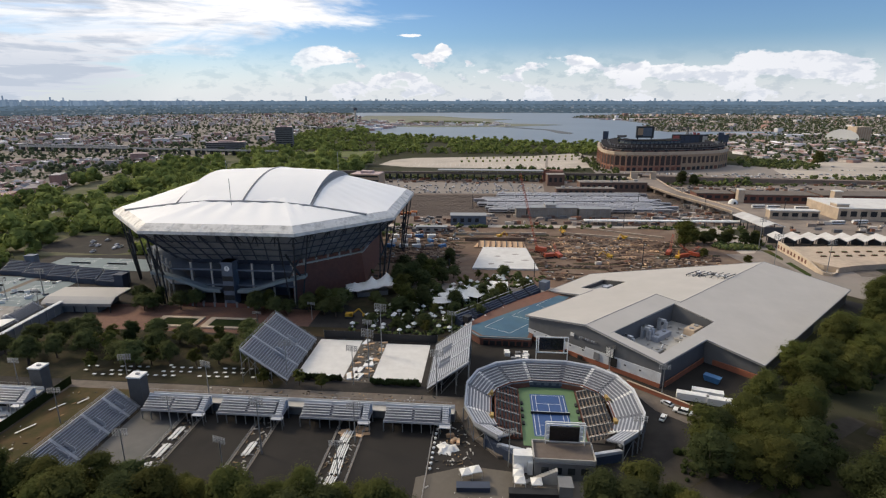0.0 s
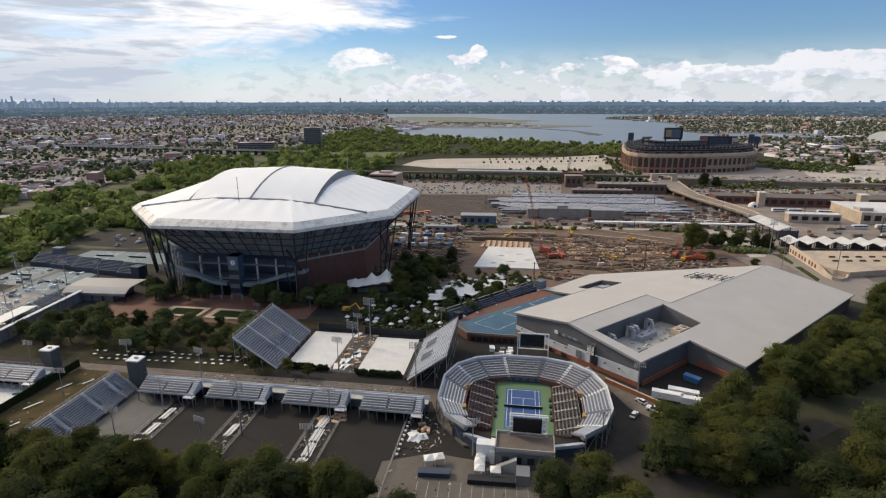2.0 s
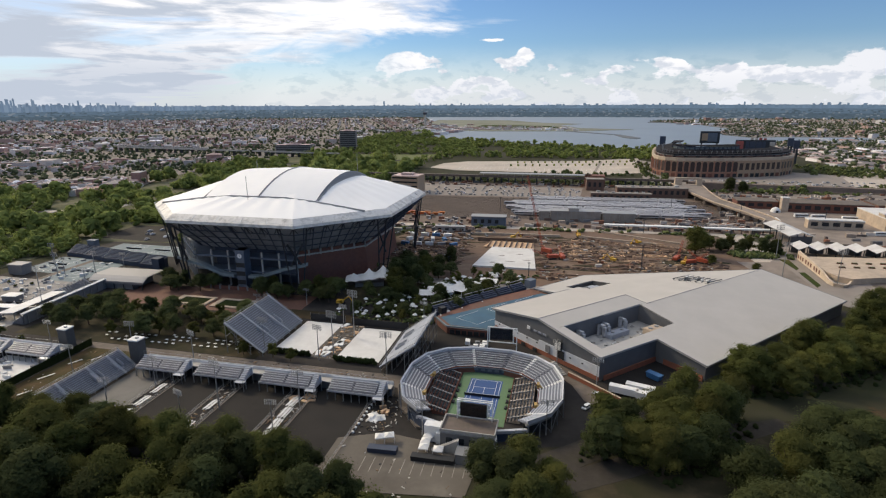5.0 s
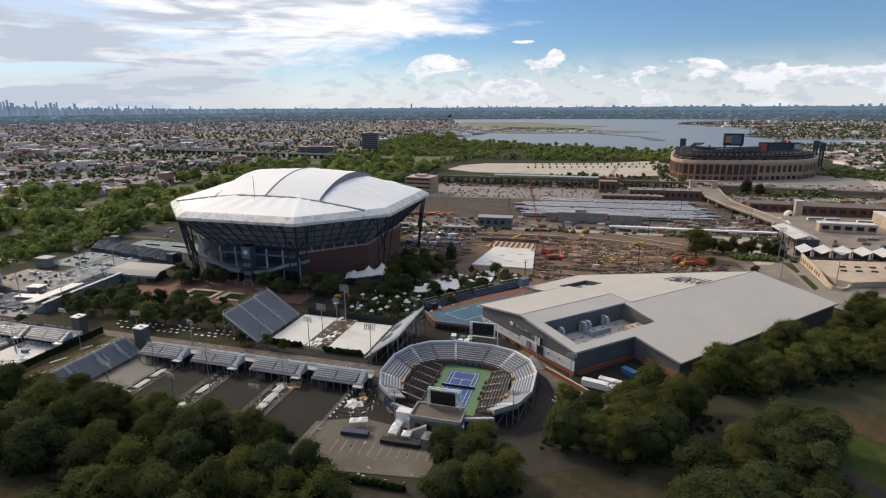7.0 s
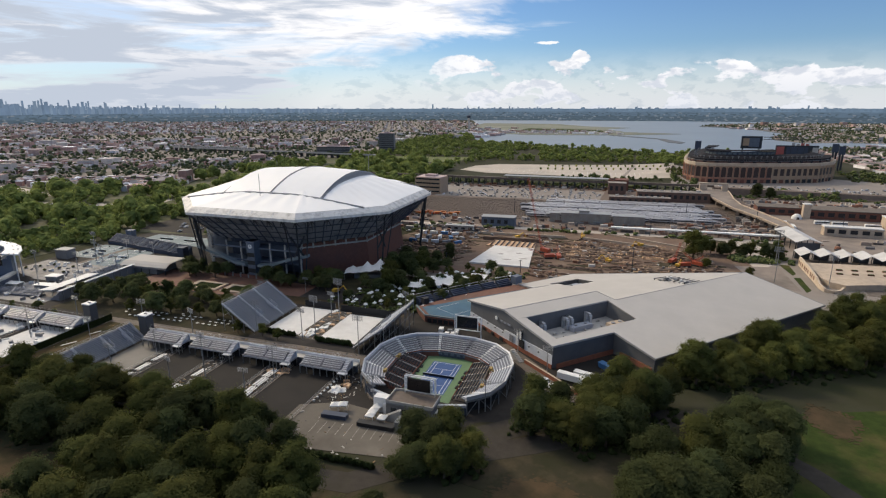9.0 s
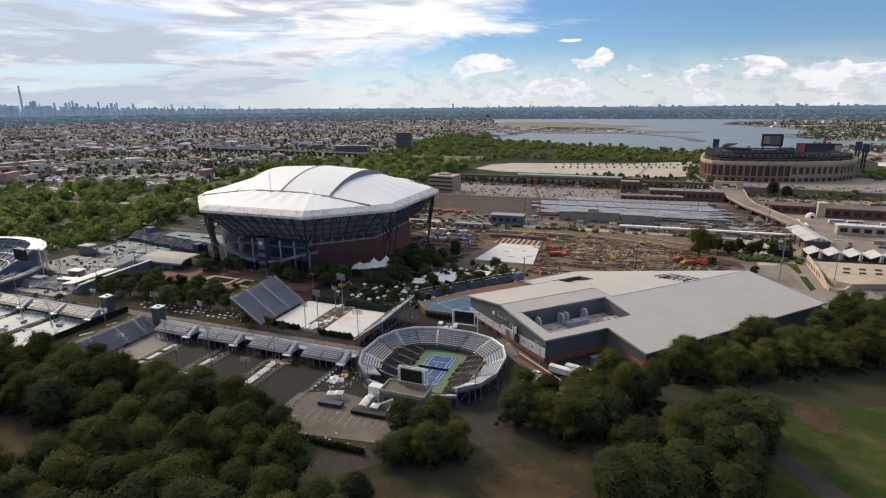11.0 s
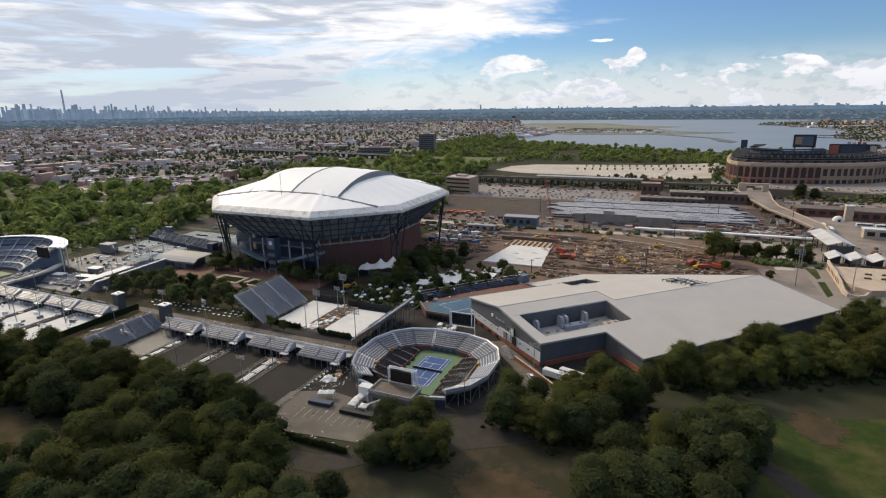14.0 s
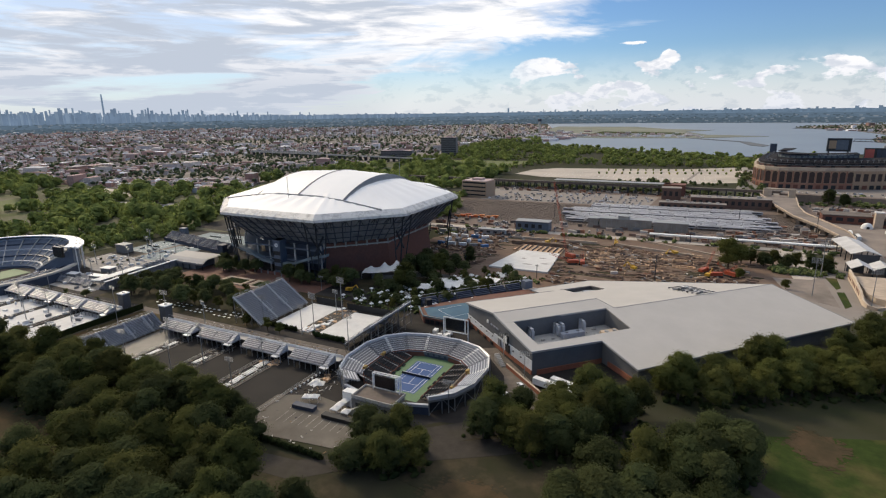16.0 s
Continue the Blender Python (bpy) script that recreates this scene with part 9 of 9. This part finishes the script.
def make_building_site():
    rnd = random.Random(17)
    slab = thing("new_foundation", Matrix(), "new pale concrete slab on the building site", "foundation")
    part("slab", Build().prism([(26, 313.5), (66, 312), (64, 360), (34.5, 362)], 0.1, 1.2), "court_white", slab)
    part("formwork_deck", Build().prism([(28, 362.4), (64.4, 360.4), (64, 377), (33, 380)], 0.1, 1.0), "timber", slab, "raw timber formwork deck")
    for i in range(9):
        x = 31 + i * 3.9
        part("formwork_rib", Build().hexa([(x, 362, 1), (x + 0.7, 362, 1), (x + 1.7, 378.4 - i * 0.3, 1), (x + 1, 378.4 - i * 0.3, 1)], [(x, 362, 1.9), (x + 0.7, 362, 1.9), (x + 1.7, 378.4 - i * 0.3, 1.9), (x + 1, 378.4 - i * 0.3, 1.9)]), "clad_dark" if i % 2 else "site_dirt", slab, "dark formwork rib")
    part("edge_form", Build().slab(22, 381, 66, 383, 0, 3), "site_dirt", slab)
    for k in range(5):
        part("damp_mark", Build().blob(38 + k * 5.5, 322 + (k * 17) % 30, 1.16, 3.2, 1.8, 0.08, rnd, 0.4), "pale_pave", slab, "grey damp mark")
    heaps, bits, pal, wet, mud = Build(), Build(), Build(), Build(), Build()

    def clear(x, y):
        return not (18 < x < 68 and y < 386 or x > 186 and y < 335 or y > 402 - max(0, x - 98) * 0.28)
    for i in range(3800):
        x, y = rnd.uniform(-38, 186), rnd.uniform(292, 420)
        busy = noise.noise((x * 0.035, y * 0.05, 4.4))
        if not clear(x, y) or busy < rnd.uniform(-0.35, 0.25):
            continue
        k = rnd.random()
        if k < 0.68:
            heaps.blob(x, y, 0.2, rnd.uniform(0.8, 4.5), rnd.uniform(0.6, 2.2), rnd.uniform(0.4, 1.7), rnd, 0.3)
        elif k < 0.80:
            bits.box(x, y, 0.1, rnd.uniform(0.8, 4.5), rnd.uniform(0.3, 1.1), rnd.uniform(0.2, 1.3), rnd.uniform(-14, 14) + (90 if rnd.random() < 0.2 else 0))
        elif k < 0.90:
            pal.box(x, y, 0.1, rnd.uniform(0.5, 3.4), rnd.uniform(0.4, 1.3), rnd.uniform(0.2, 1.1), rnd.uniform(0, 180))
        else:
            mud.box(x, y, 0.1, rnd.uniform(1.0, 4.5), rnd.uniform(0.6, 1.8), rnd.uniform(0.4, 1.8), rnd.uniform(-20, 20))
    for i in range(300):
        x, y = rnd.uniform(-38, 186), rnd.uniform(295, 420)
        if clear(x, y) and noise.noise((x * 0.03, y * 0.06, 9.1)) > -0.1:
            wet.blob(x, y, 0.15, rnd.uniform(3, 14), rnd.uniform(0.8, 2.4), rnd.uniform(0.25, 0.5), rnd, 0.3)
    # long spoil banks and cut edges
    for x0, y0, x1, y1 in ((84, 384, 150, 376), (90, 366, 168, 362), (78, 348, 128, 340), (100, 330, 164, 326), (72, 322, 110, 318), (-30, 330, 14, 322), (-34, 352, 12, 348)):
        for i in range(26):
            f = i / 25
            heaps.blob(x0 + (x1 - x0) * f + rnd.uniform(-1, 1), y0 + (y1 - y0) * f + rnd.uniform(-1, 1), 0.1, rnd.uniform(2, 4), rnd.uniform(1.2, 2.2), rnd.uniform(0.6, 1.9), rnd, 0.3)
            wet.blob(x0 + (x1 - x0) * f, y0 - 3.2 + (y1 - y0) * f, 0.1, 3.2, rnd.uniform(0.7, 1.3), 0.3, rnd, 0.3)
    solo("site_stores", mud, "clutter", Matrix(), "dark and rusty stores and plant on the building site", "stores", kind="stuff")
    solo("damp_earth", wet, "soil", Matrix(), "dark damp earth and trenches on the building site", "earth", kind="stuff")
    solo("earth_heaps", heaps, "site_dirt", Matrix(), "heaps of brown earth on the building site", "earth", kind="stuff")
    solo("site_timber", bits, "timber", Matrix(), "scattered timber and formwork on the building site", "timber", kind="stuff")
    solo("site_rubble", pal, "concrete", Matrix(), "scattered pale blocks and bags on the building site", "rubble", kind="stuff")
    pits = Build()
    for x, y, w, l in ((96, 352, 16, 5), (96, 361, 16, 4), (118, 352, 14, 5), (118, 362, 18, 4), (140, 372, 16, 4), (96, 374, 20, 4), (124, 340, 20, 4), (98, 338, 14, 4), (146, 356, 14, 5), (-8, 336, 18, 4), (-10, 350, 16, 4)):
        pits.slab(x - w / 2, y - l / 2, x + w / 2, y - l / 2 + 0.5, 0.1, 1.0).slab(x - w / 2, y + l / 2 - 0.5, x + w / 2, y + l / 2, 0.1, 1.0).slab(x - w / 2, y - l / 2, x - w / 2 + 0.5, y + l / 2, 0.1, 1.0).slab(x + w / 2 - 0.5, y - l / 2, x + w / 2, y + l / 2, 0.1, 1.0)
        for k in range(rnd.randint(2, 6)):
            pits.box(x + rnd.uniform(-w / 2, w / 2), y + rnd.uniform(-1, 1), 0.2, 0.5, rnd.uniform(1.5, 3.0), 0.8)
    solo("pit_forms", pits, "timber", Matrix(), "tan formwork frames round the foundation pits", "formwork", kind="stuff")
    footings = Build()
    for r in range(5):
        for c in range(9):
            if rnd.random() < 0.72:
                footings.box(84 + c * 10 + rnd.uniform(-2, 2), 354 + r * 9 + rnd.uniform(-1.5, 1.5), 0.1, rnd.uniform(3, 7), 0.8, 0.5, rnd.uniform(-7, 7)).box(82 + c * 10, 357 + r * 9, 0.1, 0.7, rnd.uniform(2, 5), 0.5, 3)
    solo("footings", footings, "timber", Matrix(), "rows of tan concrete footings on the building site", "footing", kind="stuff")

    def crane(x, y, turn, boom, tilt, mat="red"):
        t = thing("crawler_crane", pose(x, y, 0.1, 0, 0, turn) @ Matrix.Diagonal((0.72, 0.72, 0.72 if boom < 30 else 1.0, 1)), "red crawler crane with a lattice boom", "crane", "cranes")
        part("crawler", Build().slab(-4, -3.2, 4, -2, 0, 1.4).slab(-4, 2, 4, 3.2, 0, 1.4), "rubber", t)
        cab = part("cab", Build().slab(-5, -1.9, 3.5, 1.9, 1.4, 4.2).slab(1.5, -2.2, 3.6, -0.6, 1.6, 4.6), mat, t)
        part("cab_window", Build().slab(3.5, -2.1, 3.62, -0.7, 2.8, 4.2), "glass", cab)
        part("counterweight", Build().slab(-6.6, -2, -5, 2, 1.5, 4.0), mat, t)
        c, s = math.cos(radians(tilt)), math.sin(radians(tilt))
        bm = Build()
        for i in range(int(boom / 3)):
            for dy in (-0.7, 0.7):
                for dz in (0, 1.4):
                    bm.beam((3 + c * i * 3 - s * dz, dy, 2.5 + s * i * 3 + c * dz), (3 + c * (i + 1) * 3 - s * dz, dy, 2.5 + s * (i + 1) * 3 + c * dz), 0.16)
                bm.beam((3 + c * i * 3, dy, 2.5 + s * i * 3), (3 + c * (i + 1) * 3 - s * 1.4, dy, 2.5 + s * (i + 1) * 3 + c * 1.4), 0.1)
        part("boom", bm, mat, t, "red lattice boom")
        part("pendant", Build().tube((-4, 0, 5), (3 + c * boom, 0, 2.5 + s * boom), 0.07, 4), "steel_dark", t)
        return t
    crane(72, 352, 150, 54, 68)
    crane(76, 340, 200, 20, 22)
    crane(83, 342, 100, 12, 30)
    crane(165, 342, 20, 16, 25)
    crane(172, 346, 140, 14, 32)
    crane(158, 350, 60, 20, 50)

    def excavator(x, y, turn, mat="yellow"):
        t = thing("excavator", pose(x, y, 0.1, 0, 0, turn), "yellow tracked excavator with folded arm", "excavator", "excavators")
        part("track", Build().slab(-2, -1.6, 2, -0.9, 0, 0.9).slab(-2, 0.9, 2, 1.6, 0, 0.9), "rubber", t)
        part("house", Build().slab(-2, -1.4, 1.4, 1.4, 1.0, 2.4).slab(0.2, -1.4, 1.6, -0.2, 1.2, 3.0), mat, t)
        part("arm", Build().beam((1.2, 0.3, 2), (4.5, 0.3, 4.6), 0.5).beam((4.5, 0.3, 4.6), (6.6, 0.3, 1.8), 0.4).box(6.6, 0.3, 0.8, 0.9, 1.2, 1.2), mat, t)
        return t
    for x, y, r in ((48, 392, 30), (98, 405, 100), (140, 390, 210), (160, 340, 60), (-34, 236, 0), (116, 340, 150)):
        excavator(x, y, r)
    for i in range(9):
        c = thing("dumpster", pose(-60 + i * 4.6, 470 + (i % 3) * 4, 0.1, 0, 0, -4), "rusty orange waste container", "container", "containers")
        part("tub", Build().hexa([(-2, -1, 0.2), (2, -1, 0.2), (2, 1, 0.2), (-2, 1, 0.2)], [(-3, -1.3, 2.2), (3, -1.3, 2.2), (3, 1.3, 2.2), (-3, 1.3, 2.2)]), "orange", c)
        part("rib", Build().slab(-3.05, -1.36, 3.05, 1.36, 2.0, 2.25), "orange", c)
    for i in range(14):
        mt = "blue_tarp" if i % 4 == 0 else ("white" if i % 3 else "clad_grey")
        solo("site_container", Build().slab(-3, -1.2, 3, 1.2, 0, 2.5).slab(-3.05, -1.25, 3.05, 1.25, 2.4, 2.6), mt, pose(-30 + (i % 5) * 9, 362 + (i // 5) * 14, 0.1, 0, 0, -20 + i * 17), "steel site container among materials", "container", "site containers")


make_building_site()


def make_walkway():
    """The raised boardwalk with its zigzag white canopy."""
    root = thing("boardwalk", Matrix(), "raised tan walkway crossing the rail yard", "walkway")
    west = [(222, 668), (224, 640), (227, 600), (234, 540), (246, 497), (252, 463), (246, 452)]
    east = [(254, 668), (252, 640), (247, 598), (246, 560), (255, 515), (262, 477), (260, 450)]
    for k in range(len(west) - 1):
        (ax, ay), (bx, by), (cx, cy), (dx, dy) = west[k], east[k], east[k + 1], west[k + 1]
        part("deck", Build().hexa([(ax, ay, 5), (bx, by, 5), (cx, cy, 5), (dx, dy, 5)], [(ax, ay, 6.5), (bx, by, 6.5), (cx, cy, 6.5), (dx, dy, 6.5)]), "depot_pave", root)
        for x0, y0, x1, y1 in ((ax, ay, dx, dy), (bx, by, cx, cy)):
            part("parapet", Build().beam((x0, y0, 7.0), (x1, y1, 7.0), 0.5, 1.2), "concrete_tan", root, "tan parapet")
        for f in (0.2, 0.6):
            x0, y0, x1, y1 = ax + (dx - ax) * f, ay + (dy - ay) * f, bx + (cx - bx) * f, by + (cy - by) * f
            part("pier", Build().beam((x0, y0, 2.5), (x1, y1, 2.5), 1.6, 5.0), "rail", root)
    for x0, x1 in ((223, 231), (247, 253)):
        part("gate_pier", Build().slab(x0, 656, x1, 661, 6.5, 13), "concrete_tan", root, "tan gate pier")
    part("gate_beam", Build().slab(223, 657, 253, 660, 13, 15), "concrete_tan", root, "tan beam over the gate")
    # zigzag roofs over the entrance
    zz = thing("zigzag_canopy", pose(244, 375, 0, 0, 0, -3), "white folded-plate canopy on dark posts", "canopy")
    for i in range(17):
        x = -5 + i * 11.4
        b = Build()
        for x0, z0, x1, z1 in ((x, 5.6, x + 5.7, 8.4), (x + 5.7, 8.4, x + 11.4, 5.6)):
            b.hexa([(x0, -7, z0), (x1, -7, z1), (x1, 9, z1), (x0, 9, z0)], [(x0, -7, z0 + 0.3), (x1, -7, z1 + 0.3), (x1, 9, z1 + 0.3), (x0, 9, z0 + 0.3)])
        part("canopy_fold", b, "canopy_grey", zz, "white folded canopy plate")
        # Dark sheet added to give the shade beneath the folds.
        part("shaded_screen", Build().slab(x + 0.6, 7.4, x + 9.6, 7.7, 0, 5.4), "clad_dark", zz, "dark sheet for the shade under the canopy")
        for y in (-6, 8):
            part("canopy_post", Build().box(x, y, 0, 0.4, 0.4, 5.7), "steel_dark", zz)
    gable = thing("gable_canopy", pose(253, 423, 0, 0, 0, 3), "large pale gabled canopy at the walkway's end", "canopy")
    for e in (-1, 1):
        part("roof_slope", Build().hexa([(0, -22, 10.0), (e * 8.5, -22, 7.4), (e * 8.5, 22, 7.4), (0, 22, 10.0)], [(0, -22, 10.4), (e * 8.5, -22, 7.8), (e * 8.5, 22, 7.8), (0, 22, 10.4)]), "canopy_grey", gable, "pale roof slope")
        for k in range(5):
            part("canopy_post", Build().box(e * 7.6, -20 + k * 10, 0, 0.5, 0.5, 7.6), "steel_dark", gable)
    # Dark sheet added for the shade beneath the gable.
    part("shaded_screen", Build().slab(-7, -21, 7, -20.6, 0, 7.2), "clad_dark", gable, "dark sheet for the shade under the canopy")
    terrace = thing("entrance_terrace", Matrix(), "raised tan entrance terrace with brick planters", "terrace", kind="structure")
    part("paving", Build().prism([(239, 360), (330, 366), (330, 332), (260, 318), (245, 313), (239, 318), (237, 326)], 0.3, 3.6), "concrete_tan", terrace)
    for k in range(14):
        px, py = 250 + (k % 7) * 8.5 + (k // 7) * 3, 336 + (k // 7) * 9 + (k % 7) * 0.8
        planter = part("planter", Build().slab(px - 1.7, py - 0.6, px + 1.7, py + 0.6, 3.6, 4.2), "brick", terrace, "brick planter")
        part("planting", Build().slab(px - 1.5, py - 0.4, px + 1.5, py + 0.4, 4.2, 4.5), "scrub", planter)
    wall = thing("ramp_wall", Matrix(), "cream curved ramp wall with dark openings", "wall")
    run = [(237.5, 365, 6.2), (236.4, 352, 6.0), (235.2, 338, 5.6), (233.8, 324, 4.8), (232.6, 314, 3.2), (233.4, 308.5, 2.2), (237, 306.5, 1.8), (241, 309, 1.8), (244, 313, 2.4)]
    for i, ((x0, y0, h0), (x1, y1, h1)) in enumerate(zip(run, run[1:])):
        d = Vector((x1 - x0, y1 - y0)).normalized()
        n2 = Vector((-d.y, d.x)) * 0.5
        part("wall_bay", Build().hexa([(x0 + n2.x, y0 + n2.y, 0), (x0 - n2.x, y0 - n2.y, 0), (x1 - n2.x, y1 - n2.y, 0), (x1 + n2.x, y1 + n2.y, 0)], [(x0 + n2.x, y0 + n2.y, h0), (x0 - n2.x, y0 - n2.y, h0), (x1 - n2.x, y1 - n2.y, h1), (x1 + n2.x, y1 + n2.y, h1)]), "cream_wall", wall)
        if i < 3:
            for k in range(3):
                p = Vector((x0, y0)).lerp(Vector((x1, y1)), 0.18 + k * 0.3)
                part("opening", Build().box(p.x, p.y, 1.6, 2.0, 1.2, 2.4, math.degrees(math.atan2(d.y, d.x))), "brick", wall, "dark red opening")
    # depot beyond
    for x, y, w, l, h, mat in ((277, 560, 36, 20, 7, "brick"), (333, 548, 74, 24, 8, "brick"), (440, 546, 130, 30, 8, "brick"), (404, 482, 124, 50, 10, "concrete_tan"), (306, 468, 40, 8, 7, "concrete_tan"), (296, 540, 6, 6, 13, "concrete_tan"), (377, 522, 7, 7, 15, "concrete_tan"), (346, 470, 10, 10, 13, "concrete_tan")):
        h0 = thing("depot_building", pose(x, y, 0, 0, 0, -4), "low brick bus depot with flat pale roof" if mat == "brick" else "low tan concrete depot block", "building", "depot buildings")
        part("wall", Build().slab(-w / 2, -l / 2, w / 2, l / 2, 0, h), mat, h0)
        part("roof", Build().slab(-w / 2 - 0.3, -l / 2 - 0.3, w / 2 + 0.3, l / 2 + 0.3, h, h + 0.8), "promenade" if mat == "brick" else "court_white", h0)
        for i in range(int(w / 8)):
            part("window", Build().slab(-w / 2 + 2 + i * 8, -l / 2 - 0.15, -w / 2 + 7 + i * 8, -l / 2 + 0.1, h * 0.35, h * 0.8), "dark", h0)


def depot_yard_things():
    tent = thing("round_tent", pose(287, 534, 0.2) @ Matrix.Diagonal((0.7, 0.7, 0.8, 1)), "small white domed tent in the depot yard", "tent")
    rows = [[(6.5 * math.cos(2 * math.pi * j / 14) * math.cos(1.5 * i / 5), 5.5 * math.sin(2 * math.pi * j / 14) * math.cos(1.5 * i / 5), 6.0 * math.sin(1.5 * i / 5)) for j in range(15)] for i in range(6)]
    part("cover", Build().sheet(rows), "canvas", tent, smooth=True)
    part("doorway", Build().slab(-1.5, -5.7, 1.5, -5.2, 0, 2.6), "dark", tent)
    for x, y, r in ((300, 512, 4), (313, 510, 3), (336, 505, -3), (352, 500, 2), (268, 500, 80), (270, 486, 84), (330, 445, 6), (350, 448, 3)):
        bus = thing("bus", pose(x, y, 0.24, 0, 0, r), "white city bus parked in the depot yard", "bus", "buses")
        part("body", Build().slab(-6, -1.25, 6, 1.25, 0.5, 3.0).slab(-5.8, -1.1, 5.8, 1.1, 3.0, 3.2), "white", bus)
        part("window_band", Build().slab(-5.7, -1.3, 5.7, 1.3, 1.6, 2.5), "glass", bus)
        for wx in (-3.8, 3.6):
            for wy in (-1.05, 1.05):
                part("wheel", Build().tube((wx, wy - 0.15, 0.5), (wx, wy + 0.15, 0.5), 0.5, 10), "rubber", bus)


make_walkway()
depot_yard_things()
make_elevated_line()


def yard_clutter():
    """Small stores, cabinets and weeds that fill the yard, the viaduct's foot and the lots."""
    rnd = random.Random(91)
    junk, scrub = Build(), Build()
    for x0, x1, y0, y1, n in ((-90, 250, 432, 470, 220), (-100, 170, 655, 690, 130), (262, 420, 570, 640, 160), (-60, 20, 400, 425, 60), (270, 420, 400, 448, 60), (180, 250, 440, 520, 120), (420, 700, 560, 680, 200)):
        for i in range(n):
            junk.box(rnd.uniform(x0, x1), rnd.uniform(y0, y1), 0.1, rnd.uniform(1, 7), rnd.uniform(0.8, 2.6), rnd.uniform(0.6, 3.0), rnd.uniform(-8, 8))
    for x0, x1, y0, y1, n in ((-100, 240, 686, 706, 90), (-40, 250, 421, 428, 60), (250, 420, 640, 662, 60), (420, 720, 640, 690, 70), (196, 236, 362, 378, 46), (-100, 160, 700, 716, 80), (-50, -30, 290, 420, 14)):
        for i in range(n):
            x, y = rnd.uniform(x0, x1), rnd.uniform(y0, y1)
            for k in range(5):
                s = rnd.uniform(0.6, 1.7)
                scrub.blob(x + rnd.uniform(-2, 2), y + rnd.uniform(-1.5, 1.5), s * rnd.uniform(0.5, 1.4), s, s, s * 0.8, rnd, 0.4)
    solo("yard_clutter", junk, "clutter", Matrix(), "crates, cabinets and stores scattered about the yards", "clutter", kind="stuff")
    solo("scrub", scrub, "scrub", Matrix(), "low scrub along tracks and lots", "shrubs", kind="stuff")


yard_clutter()
for x, y, k, s in ((172, 361, 2, 1.7), (181, 380, 0, 1.0), (177, 342, 2, 0.55), (200, 330, 2, 0.5), (187, 382, 2, 0.8), (194, 379, 4, 0.75), (200, 383, 0, 0.75), (207, 379, 4, 0.75), (213, 383, 0, 0.72), (219, 376, 1, 0.72), (226, 375, 4, 0.75), (230, 380, 0, 0.7), (558, 842, 0, 1.5), (582, 711, 4, 1.6), (598, 706, 2, 1.5), (283, 655, 1, 1.1), (296, 652, 4, 0.9)):
    plant(k, pose(x, y, 0, 0, 0, x * 7), s, group="yard trees")
